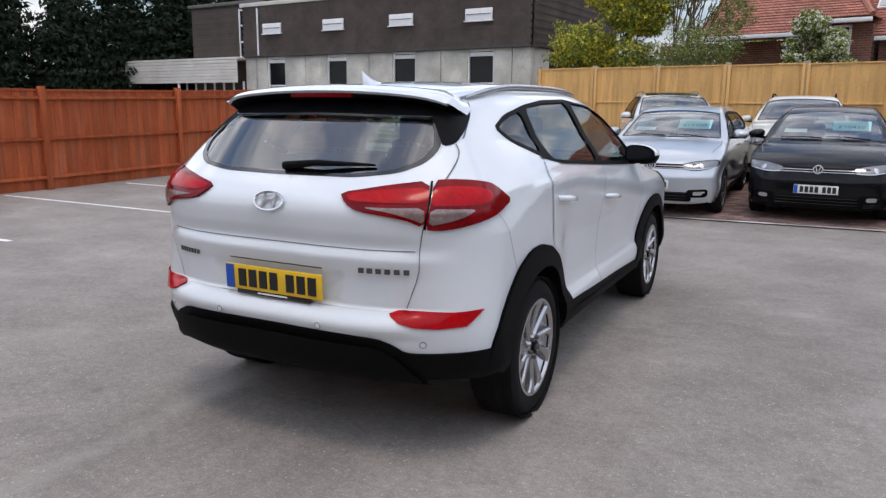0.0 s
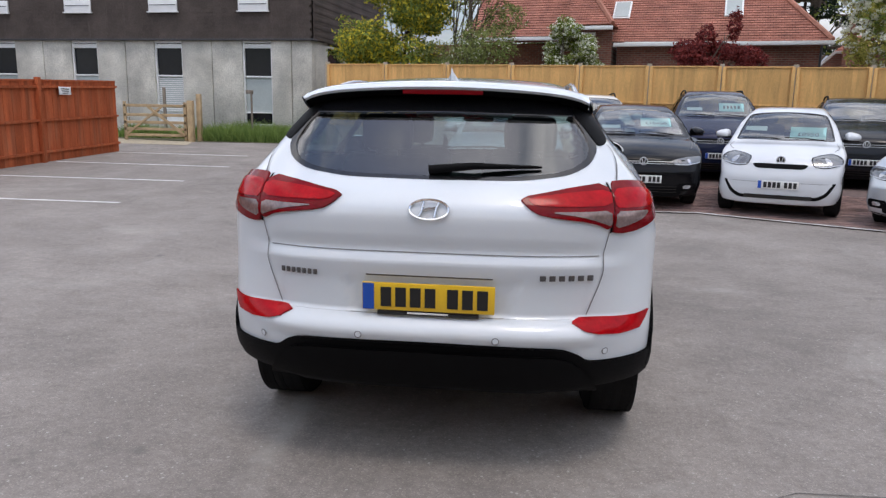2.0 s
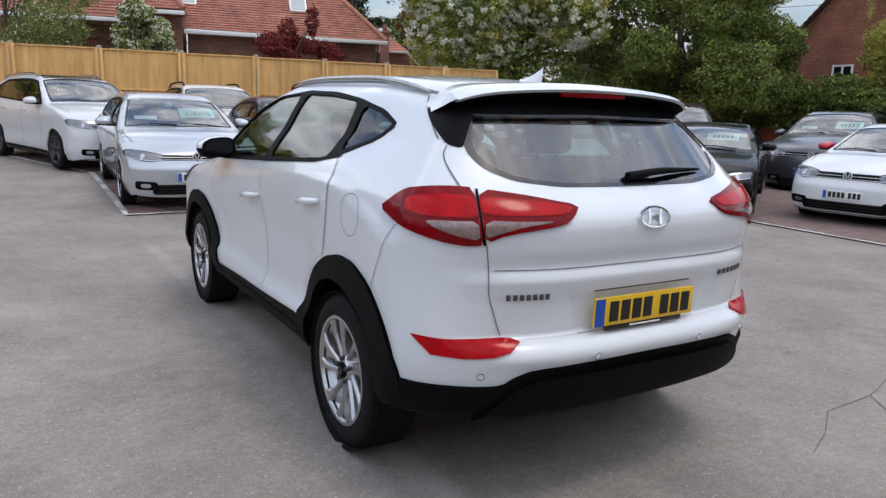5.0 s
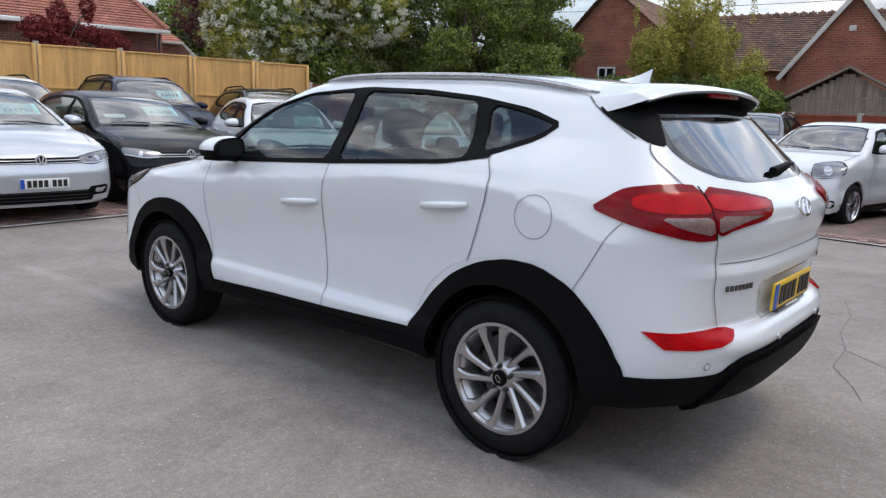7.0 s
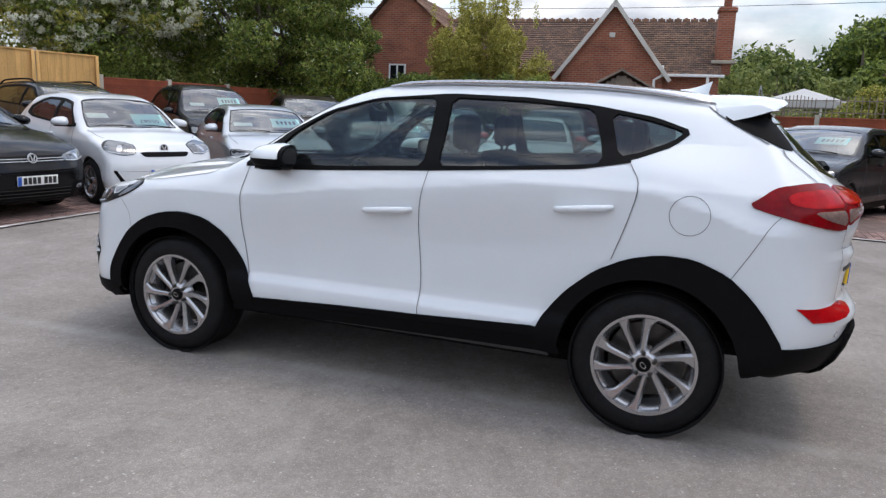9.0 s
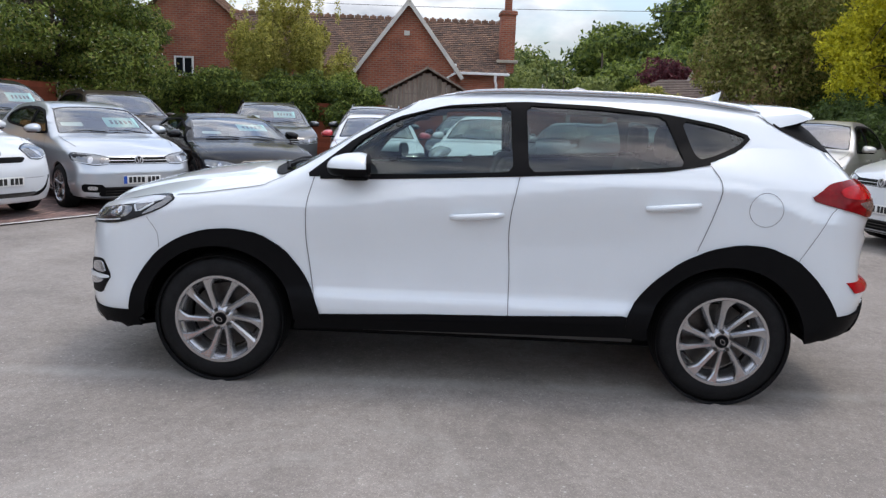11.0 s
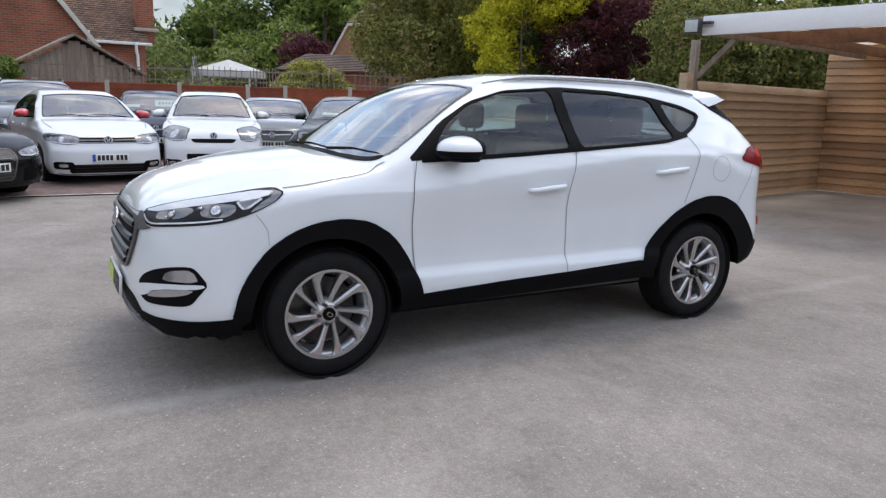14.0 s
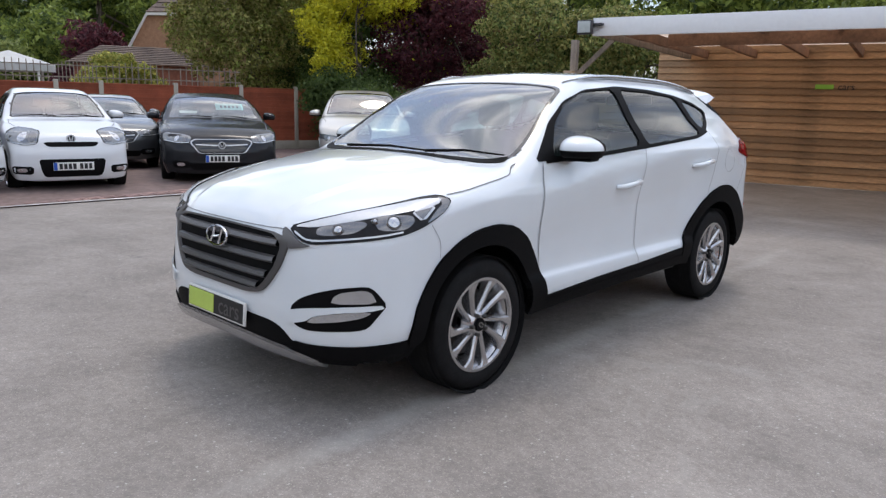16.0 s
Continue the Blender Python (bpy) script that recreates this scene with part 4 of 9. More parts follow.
    part("downpipe", bm_mesh("downpipe", b2, WHITE_PVC, 40), base)


def brick_house():
    """The second brick gable to the north of the cottage."""
    base = thing("brick_house", "red-brick gable end with a small white window", "house", m=Matrix.Translation((22.0, 10.6, 0)) @ Matrix.Rotation(0.1, 4, "Z"))
    bm = bmesh.new()
    vs = [bm.verts.new(p) for p in ((0, -2.6, 0), (0, 2.6, 0), (0, 2.6, 3.4), (0, 0.0, 6.1), (0, -2.6, 4.1))]
    ws = [bm.verts.new(v.co + Vector((6, 0, 0))) for v in vs]
    bm.faces.new(vs), bm.faces.new(ws[::-1])
    for i in range(5):
        bm.faces.new((vs[i], ws[i], ws[(i + 1) % 5], vs[(i + 1) % 5]))
    part("gable_wall", bm_mesh("gable_wall", bm, BRICK_Y), base)
    course_roof("roof_slope", (-0.25, -2.85, 3.85), (6, -2.85, 3.85), (6, 0, 6.2), (-0.25, 0, 6.2), OLD_TILE, 18, base)
    course_roof("roof_slope", (-0.25, 2.85, 3.15), (6, 2.85, 3.15), (6, 0, 6.2), (-0.25, 0, 6.2), OLD_TILE, 18, base)
    w = part("window", box_mesh("window", (0.05, 0.62, 0.62), DARK_PANE, 0, (-0.02, 0.0, 2.95)), base, "small white-framed window")
    for yy in (-0.31, 0.0, 0.31):
        part("window_frame", box_mesh("window_frame", (0.08, 0.06, 0.68), WHITE_PVC, 0.005, (-0.04, yy, 2.95)), w)
    for zz in (2.63, 3.27):
        part("window_frame", box_mesh("window_frame", (0.08, 0.68, 0.06), WHITE_PVC, 0.005, (-0.04, 0, zz)), w)


def neighbour_house():
    """A half-hipped brick gable with a chimney, far behind the timber fence."""
    base = thing("brick_house", "distant brick house with a half-hipped roof and white bargeboards", "house", m=Matrix.Translation((13.8, 28.0, 0)) @ Matrix.Rotation(radians(-25), 4, "Z"))
    bm = bmesh.new()
    vs = [bm.verts.new(p) for p in ((-2.4, 0, 0), (2.4, 0, 0), (2.4, 0, 2.35), (0.73, 0, 4.02), (-0.73, 0, 4.02), (-2.4, 0, 2.35))]
    ws = [bm.verts.new(v.co + Vector((0, 7, 0))) for v in vs]
    bm.faces.new(vs), bm.faces.new(ws[::-1])
    for i in range(6):
        bm.faces.new((vs[i], ws[i], ws[(i + 1) % 6], vs[(i + 1) % 6]))
    part("gable_wall", bm_mesh("gable_wall", bm, BRICK_X), base)
    course_roof("roof_slope", (-0.85, -0.2, 4.05), (0.85, -0.2, 4.05), (0.05, 1.2, 4.8), (-0.05, 1.2, 4.8), ROOF_TILE, 8, base)
    for q in (-1, 1):
        course_roof("roof_slope", (q * 2.6, -0.2, 2.25), (q * 2.6, 7, 2.25), (0, 7, 4.82), (0, 1.2, 4.82), ROOF_TILE, 18, base)
        b2 = bmesh.new()
        tube(b2, [(q * 2.6, -0.24, 2.2), (q * 0.8, -0.24, 4.02)], 0.07, 4)
        part("bargeboard", bm_mesh("bargeboard", b2, WHITE_BOARD), base, "white bargeboard")
    part("bargeboard", box_mesh("bargeboard", (1.7, 0.06, 0.1), WHITE_BOARD, 0.006, (0, -0.26, 4.02)), base)
    ch = part("chimney", box_mesh("chimney", (0.42, 0.4, 4.85), BRICK_X, 0.01, (-0.28, -0.46, 2.43)), base, "brick chimney stack")
    part("chimney_cap", box_mesh("chimney_cap", (0.52, 0.5, 0.1), BRICK_X, 0.01, (-0.28, -0.46, 4.85)), ch)
    part("chimney_pot", box_mesh("chimney_pot", (0.22, 0.22, 0.32), BRICK_X, 0.04, (-0.28, -0.46, 5.05)), ch)


def garden_shed():
    base = thing("garden_shed", "weathered grey timber shed with a gabled front", "shed", m=Matrix.Translation((17.9, 1.5, 0)) @ Matrix.Rotation(0.1, 4, "Z"))
    for k in range(22):
        y = -1.55 + 0.148 * k
        h = 2.78 - abs(y) * 0.55
        part("board", box_mesh("board", (0.025, 0.142, h), GREY_WOOD, 0, (0.0 + 0.008 * (k % 2), y, h / 2)), base)
    for s in (-1, 1):
        b2 = bmesh.new()
        box(b2, 0, 0, 0, 3.0, 2.05, 0.06, 0.01, rot=Matrix.Rotation(math.atan2(0.9, -s * 1.65), 3, "X"))
        part("roof", bm_mesh("roof", b2, GREY_WOOD), base, m=Matrix.Translation((1.3, s * 0.87, 2.42)))
    part("wall", box_mesh("wall", (2.6, 3.2, 1.9), GREY_WOOD, 0, (1.4, 0, 0.95)), base)


def far_house():
    base = thing("far_house", "distant buff rendered house with a low tiled annexe", "house", m=Matrix.Translation((23.9, -9.2, 0)) @ Matrix.Rotation(-0.43, 4, "Z"))
    buff = mat("buff_render", (0.36, 0.20, 0.115), 0.9, stain=(0.25, 0.16, 0.1))
    bm = bmesh.new()
    vs = [bm.verts.new(p) for p in ((0, -3.0, 0), (0, 1.05, 0), (0, 1.05, 3.4), (0, 0.5, 4.3), (0, -3.0, 4.5))]
    ws_ = [bm.verts.new(v.co + Vector((4, 0, 0))) for v in vs]
    bm.faces.new(vs), bm.faces.new(ws_[::-1])
    for i in range(5):
        bm.faces.new((vs[i], ws_[i], ws_[(i + 1) % 5], vs[(i + 1) % 5]))
    part("wall", bm_mesh("wall", bm, buff), base)
    bm = bmesh.new()
    tube(bm, [(-0.12, 1.18, 3.15), (-0.12, 0.52, 4.36), (-0.12, -3.0, 4.56)], 0.07, 4)
    part("bargeboard", bm_mesh("bargeboard", bm, WHITE_BOARD), base)
    course_roof("roof_slope", (-0.15, 0.55, 4.42), (-0.15, -3.0, 4.62), (1.6, -3.0, 6.2), (1.6, -1.0, 6.0), FAR_TILE, 8, base)
    course_roof("roof_slope", (-2.4, 3.1, 2.45), (-2.4, -1.4, 2.45), (-1.0, -0.4, 3.12), (-1.0, 2.05, 3.12), FAR_TILE, 10, base)
    course_roof("roof_slope", (-2.4, 3.1, 2.45), (0.2, 3.1, 2.45), (0.2, 2.05, 3.12), (-1.0, 2.05, 3.12), FAR_TILE, 10, base)
    part("wall", box_mesh("wall", (2.2, 4.0, 2.45), BRICK, 0, (-1.1, 0.9, 1.22)), base)


def marquee():
    base = thing("garden_gazebo", "pale canvas gazebo with a ribbed pyramid top", "gazebo", m=Matrix.Translation((23.2, -3.75, 0)))
    bm = bmesh.new()
    apex = bm.verts.new((0, 0, 2.72))
    ring = [bm.verts.new((1.3 * math.cos(a), 1.3 * math.sin(a), 2.28 + 0.04 * (k % 2))) for k, a in ((k, math.pi * k / 8 + 0.2) for k in range(16))]
    low = [bm.verts.new((v.co.x * 1.0, v.co.y, 2.08)) for v in ring]
    for k in range(16):
        bm.faces.new((apex, ring[k], ring[(k + 1) % 16]))
        bm.faces.new((ring[k], low[k], low[(k + 1) % 16], ring[(k + 1) % 16]))
    part("canopy", bm_mesh("canopy", bm, MARQUEE), base)
    for k in range(4):
        a = math.pi * k / 2 + 0.4
        bm = bmesh.new()
        tube(bm, [(1.2 * math.cos(a), 1.2 * math.sin(a), 0), (1.2 * math.cos(a), 1.2 * math.sin(a), 2.2)], 0.04, 6)
        part("pole", bm_mesh("pole", bm, WHITE_PVC), base)
    base = thing("step_ladder", "aluminium step ladder standing in the garden", "ladder", m=Matrix.Translation((22.4, -2.4, 0)))
    for s in (-1, 1):
        for y0, y1 in ((-0.45, 0.0), (0.35, 0.0)):
            bm = bmesh.new()
            tube(bm, [(0.22 * s, y0, 0.0), (0.14 * s, y1, 2.75)], 0.025, 6)
            part("rail", bm_mesh("rail", bm, ALLOY), base)
    for k in range(8):
        part("rung", box_mesh("rung", (0.4 - 0.02 * k, 0.06, 0.03), ALLOY, 0, (0, -0.42 + 0.05 * k, 0.3 + 0.31 * k)), base)


bungalow(), cottage(), brick_house(), neighbour_house(), garden_shed(), far_house(), marquee()


# ---- timber carport ----
def carport():
    base = thing("carport", "timber carport clad in larch boards with a white fascia", "carport")
    p0, p1 = Vector((3.4, -5.9)), Vector((4.27, -10.33))
    ang = math.atan2(p1.y - p0.y, p1.x - p0.x)
    L = (p1 - p0).length
    m1 = Matrix.Translation((p0.x, p0.y, 0)) @ Matrix.Rotation(ang, 4, "Z")
    for k in range(14):
        part("cladding_board", box_mesh("cladding_board", (L, 0.03, 0.135), PALE_BOARD, 0.004), base, m=m1 @ Matrix.Translation((L / 2, -0.03, 0.085 + 0.1305 * k)) @ Matrix.Rotation(radians(-17), 4, "X"))
    part("post", box_mesh("post", (0.16, 0.14, 1.95), PALE_BOARD, 0.01, (-0.17, 0.05, 0.975)), base, m=m1)
    part("post", box_mesh("post", (0.12, 0.05, 1.5), GREY_WOOD, 0.01, (-0.3, 0.12, 0.75)), base, m=m1)
    part("post", box_mesh("post", (0.1, 0.1, 2.42), GREY_WOOD, 0.008, (-0.03, 0.035, 1.21)), base, m=m1)
    bm = bmesh.new()
    tube(bm, [(0.0, -0.01, 1.9), (0.0, -0.56, 2.42)], 0.05, 4)
    part("brace", bm_mesh("brace", bm, GREY_WOOD), base, m=m1)
    m2 = Matrix.Translation((4.3, -10.31, 0)) @ Matrix.Rotation(math.atan2(-0.24, -1), 4, "Z")
    for k in range(20):
        part("cladding_board", box_mesh("cladding_board", (9.0, 0.03, 0.14), LARCH, 0.004), base, m=m2 @ Matrix.Translation((4.5, -0.03, 0.085 + 0.1315 * k)) @ Matrix.Rotation(radians(-13), 4, "X"))
    m3 = Matrix.Translation((2.66, -5.136, 0)) @ Matrix.Rotation(math.atan2(-0.2, -1), 4, "Z")
    part("fascia", box_mesh("fascia", (9.6, 0.05, 0.24), FASCIA, 0.004, (4.8, 0, 2.51)), base, "white painted fascia board", m=m3)
    part("roof", mesh("roof", [(0, 0.03, 2.59), (9.6, 0.03, 2.59), (9.6, 5.8, 2.66), (0, 5.8, 2.66)], [(0, 1, 2, 3)], POLY_SHEET), base, "translucent sheet roof", m=m3)
    part("side_fascia", box_mesh("side_fascia", (0.05, 5.6, 0.2), GREY_WOOD, 0.004, (0.02, 2.85, 2.5)), base, m=m3)
    for k in range(11):
        part("joist", box_mesh("joist", (0.06, 5.55, 0.15), JOIST, 0.004, (0.35 + 0.9 * k, 2.85, 2.49)), base, m=m3)
    part("beam", box_mesh("beam", (8.6, 0.1, 0.16), JOIST, 0.005, (5.2, 0.6, 2.36)), base, m=m3)
    for x in (5.2, 9.3):
        part("post", box_mesh("post", (0.12, 0.12, 2.3), LARCH, 0.01, (x, 0.6, 1.15)), base, m=m3)
    return m1, m2, m3


CP1, CP2, CP3 = carport()
fl = thing("floodlight", "grey floodlight bracketed to the carport fascia", "lamp", m=CP3 @ Matrix.Translation((-0.02, -0.06, 2.5)))
part("housing", box_mesh("housing", (0.22, 0.09, 0.19), LEAD, 0.015, (-0.05, -0.07, 0)), fl)
part("glass", box_mesh("glass", (0.18, 0.01, 0.15), BLIND, 0.002, (-0.05, -0.118, 0)), fl)
part("bracket", box_mesh("bracket", (0.2, 0.1, 0.03), LEAD, 0.003, (0.08, 0.0, 0.04)), fl)
rb = thing("wall_box", "faded pink plastic box on the carport wall", "box", m=CP1 @ Matrix.Translation((0.06, -0.085, 1.1)))
part("body", box_mesh("body", (0.17, 0.08, 0.1), RED_BOX, 0.008, (0, 0, 0.05)), rb)
part("lid", box_mesh("lid", (0.185, 0.09, 0.022), RED_BOX, 0.006, (0, 0, 0.105)), rb)
part("stem", box_mesh("stem", (0.1, 0.06, 0.15), RED_BOX, 0.008, (0, 0, -0.07)), rb)
sg = thing("wall_sign", "green and black lettered sign on the carport boards", "sign", m=CP2 @ Matrix.Translation((3.1, -0.06, 1.885)))
part("sign_panel", box_mesh("sign_panel", (0.31, 0.012, 0.085), GREEN_SIGN, 0.002, (-0.0, 0, 0)), sg)
part("lettering", text_mesh("cars", 0.17, BLACK), sg, m=Matrix.Translation((0.36, 0.0, 0.0)) @ Matrix.Rotation(radians(90), 4, "X"))


# ---- gate and posts by the office ----
def farm_gate():
    base = thing("farm_gate", "five-bar timber field gate beside the office", "gate", m=Matrix.Translation((-11.9, 16.3, 0.28)))
    L = 2.0
    for k, z in enumerate((0.2, 0.38, 0.58, 0.8, 1.08)):
        part("bar", box_mesh("bar", (L, 0.04, 0.085), GATE_WOOD, 0.006, (L / 2, 0, z)), base)
    for x in (0.04, L - 0.04):
        part("stile", box_mesh("stile", (0.09, 0.06, 1.15), GATE_WOOD, 0.006, (x, 0.01, 0.62)), base)
    for a, b in (((0.05, 0.2), (L * 0.62, 1.05)), ((L - 0.05, 0.2), (L * 0.4, 1.05))):
        bm = bmesh.new()
        tube(bm, [(a[0], -0.03, a[1]), (b[0], -0.03, b[1])], 0.045, 4)
        part("brace", bm_mesh("brace", bm, GATE_WOOD), base)
    part("gate_post", box_mesh("gate_post", (0.17, 0.17, 1.3), GATE_WOOD, 0.02, (L + 0.14, 0, 0.6)), base)
    part("gate_post", box_mesh("gate_post", (0.14, 0.14, 1.5), GATE_WOOD, 0.02, (L + 0.32, 0.2, 0.7)), base)


farm_gate()
for x, y, h, w in ((-8.35, 17.6, 1.5, 0.05), (-11.6, 18.3, 1.6, 0.08), (-6.35, 16.9, 0.75, 0.09)):
    b0 = thing("marker_post", "thin weathered post standing in the grass", "post", m=Matrix.Translation((x, y, float(lift(y)))))
    part("shaft", box_mesh("shaft", (w, w, h), GREY_WOOD, 0.006, (0, 0, h / 2)), b0)
    if h == 1.5:
        part("head", box_mesh("head", (0.2, 0.16, 0.12), GREY_WOOD, 0.02, (-0.05, 0, h)), b0)


# ---- cars: a shell met by five smooth surfaces, and panels laid on it ----
def table(pts, n=1500):
    """A smooth curve through points, that never overshoots."""
    x, y = np.array(sorted(pts), float).T
    h, d = np.diff(x), np.diff(y) / np.diff(x)
    m = np.zeros(len(x))
    m[0], m[-1] = d[0], d[-1]
    for i in range(1, len(x) - 1):
        if d[i - 1] * d[i] > 0:
            w1, w2 = 2 * h[i] + h[i - 1], h[i] + 2 * h[i - 1]
            m[i] = (w1 + w2) / (w1 / d[i - 1] + w2 / d[i])
    q = np.linspace(x[0], x[-1], n)
    k = np.clip(np.searchsorted(x, q) - 1, 0, len(x) - 2)
    t = (q - x[k]) / h[k]
    v = (2 * t**3 - 3 * t**2 + 1) * y[k] + (t**3 - 2 * t**2 + t) * h[k] * m[k] + (3 * t**2 - 2 * t**3) * y[k + 1] + (t**3 - t**2) * h[k] * m[k + 1]
    return lambda s: np.interp(s, q, v)


def smax(a, b, k):
    h = np.clip(0.5 + 0.5 * (a - b) / k, 0, 1)
    return b * (1 - h) + a * h + k * h * (1 - h)


class Shell:
    def __init__(self, top, rear, front, plan, sect, taper, crown, bow_f, bow_r, base, shift=0.12, belt=1.15, k=(0.09, 0.08), line=None, door=None, ridge=0.0, recess=0.0, corner=None):
        self.top, self.rear, self.front, self.plan, self.sect, self.taper, self.crown = map(table, (top, rear, front, plan, sect, taper, crown))
        self.bow_f, self.bow_r, self.base, self.shift, self.belt, self.k = bow_f, bow_r, base, shift, belt, k
        self.corner, self.recess, self.line, self.door, self.ridge = table(corner) if corner else None, recess, table(line) if line else None, table(door) if door else None, ridge

    def f(self, P):
        x, y, z = np.abs(P[:, 0]), P[:, 1], P[:, 2]
        zz = z
        if self.line:  # the shoulder crease climbs towards the tail
            zz = z + (0.985 - self.line(y)) * np.clip((z - 0.62) / 0.2, 0, 1) * np.clip((1.35 - z) / 0.2, 0, 1)
        inset = self.sect(zz)
        if self.door:
            inset = np.where((zz > 0.44) & (zz < 0.985), inset * self.door(y), inset)
        X = self.plan(y) - inset - self.taper(y) * np.clip(z - self.belt, 0, 1)
        T = self.top(y + self.shift * x**2) - self.crown(y) * x**2
        if self.ridge:  # a raised middle on the bonnet
            T = T + self.ridge * np.clip((0.60 - 0.21 * (y - 1.25) - x) / 0.05, 0, 1) * np.clip((y - 1.12) / 0.15, 0, 1)
        d = smax(x - X, z - T, self.k[0])
        d = smax(d, y - (self.front(z) - self.bow_f * x**4), self.k[1])
        tail = self.rear(z)
        if self.corner:
            tail = tail + (self.corner(z) - tail) * np.clip((x - 0.60) / 0.22, 0, 1)
        tail = tail + self.bow_r * x**4
        if self.recess:  # the sunk field behind the number plate
            tail = tail + self.recess * np.clip((0.838 - z) / 0.012, 0, 1) * np.clip((z - 0.672) / 0.02, 0, 1) * np.clip((0.32 + 0.33 * (z - 0.677) - x) / 0.035, 0, 1)
        d = smax(d, tail - y, self.k[1])
        return smax(d, self.base - z, 0.05)

    def cast(self, P, D, far):
        """Where rays from outside first lie inside, by halving."""
        lo, hi = np.zeros(len(P)), np.full(len(P), far) if np.isscalar(far) else np.array(far)
        for _ in range(26):
            mid = (lo + hi) / 2
            out = self.f(P + D * mid[:, None]) > 0
            lo, hi = np.where(out, mid, lo), np.where(out, hi, mid)
        return P + D * hi[:, None]

    def normal(self, P):
        e = 2e-3
        g = np.stack([self.f(P + e * np.eye(3)[i]) - self.f(P - e * np.eye(3)[i]) for i in range(3)], 1)
        return g / np.maximum(np.linalg.norm(g, axis=1, keepdims=True), 1e-9)

    def lay(self, mode, uv, off=0.0):
        """Points of the shell for flat coordinates: side (y, z), top (x, y), rear and front (x, z), wrap (angle, z)."""
        uv = np.asarray(uv, float)
        n = len(uv)
        o = np.ones(n)
        kind, s = mode[0], mode[1] if len(mode) > 1 else 1
        if kind == "side":
            P, D, far = np.c_[o * s * 1.4, uv], np.c_[-s * o, 0 * o, 0 * o], 1.3
        elif kind == "top":
            P, D, far = np.c_[uv, o * 2.4], np.c_[0 * o, 0 * o, -o], 2.0
        elif kind == "rear":
            P, D, far = np.c_[uv[:, 0], -4 * o, uv[:, 1]], np.c_[0 * o, o, 0 * o], 3.8
        elif kind == "front":
            P, D, far = np.c_[uv[:, 0], 4 * o, uv[:, 1]], np.c_[0 * o, -o, 0 * o], 3.8
        else:  # wrap: about an upright axis at y = mode[2]
            d = np.c_[np.sin(uv[:, 0]), s * np.cos(uv[:, 0]), 0 * o]
            P, D, far = np.c_[0 * o, o * mode[2], uv[:, 1]] + 2.2 * d, -d, 2.15
        P = self.cast(P, D, far)
        return P + off * self.normal(P) if off else P


def round_off(pts, times=2, closed=True):
    """Corners cut, so that an outline runs soft."""
    p = np.asarray(pts, float)
    for _ in range(times):
        q = np.roll(p, -1, 0) if closed else p[1:]
        a = p if closed else p[:-1]
        r = np.empty((2 * len(a), 2))
        k = np.minimum(0.2, 0.028 / np.maximum(np.linalg.norm(q - a, axis=1, keepdims=True), 1e-9))
        r[0::2], r[1::2] = a + k * (q - a), q + k * (a - q)
        p = r if closed else np.r_[p[:1], r, p[-1:]]
    return p


def inside(poly, q):
    poly, q = np.asarray(poly), np.asarray(q)
    x, y = q[:, 0], q[:, 1]
    c = np.zeros(len(q), bool)
    for (x1, y1), (x2, y2) in zip(poly, np.roll(poly, -1, 0)):
        hit = (y1 > y) != (y2 > y)
        c ^= hit & (x < (x2 - x1) * (y - y1) / (y2 - y1 + 1e-12) + x1)
    return c


def resample(p, h, closed=True):
    p = np.asarray(p, float)
    if closed:
        p = np.r_[p, p[:1]]
    out = []
    for a, b in zip(p, p[1:]):
        n = max(1, int(math.ceil(np.linalg.norm(b - a) / h)))
        out += [a + (b - a) * i / n for i in range(n)]
    if not closed:
        out.append(p[-1])
    return np.array(out)


def fill(outline, holes, h):
    """Flat points and triangles that fill an outline, less its holes."""
    from mathutils.geometry import delaunay_2d_cdt
    rings = [resample(r, h) for r in (outline, *holes)]
    pts, edges = [], []
    for r in rings:
        i = len(pts)
        pts += [Vector(p) for p in r]
        edges += [(i + k, i + (k + 1) % len(r)) for k in range(len(r))]
    lo, hi = rings[0].min(0), rings[0].max(0)
    g = np.stack(np.meshgrid(np.arange(lo[0] + h / 2, hi[0], h), np.arange(lo[1] + h / 2, hi[1], h)), -1).reshape(-1, 2)
    if len(g):
        ok = inside(rings[0], g)
        for r in rings[1:]:
            ok &= ~inside(r, g)
        d = np.full(len(g), 9.0)
        for r in rings:
            for p in r:
                d = np.minimum(d, np.hypot(*(g - p).T))
        pts += [Vector(p) for p in g[ok & (d > 0.45 * h)]]
    V, _, F, *_ = delaunay_2d_cdt(pts, edges, [], 0, 1e-6)
    V = np.array([tuple(v) for v in V])
    F = np.array([f for f in F if len(f) == 3])
    c = V[F].mean(1)
    ok = inside(rings[0], c)
    for r in rings[1:]:
        ok &= ~inside(r, c)
    return V, F[ok]


def to_wrap(pts, s, yc):
    """Rough places (x, y, z) as (angle, z) about an upright axis."""
    return [(math.atan2(x, s * (y - yc)), z) for x, y, z in pts]


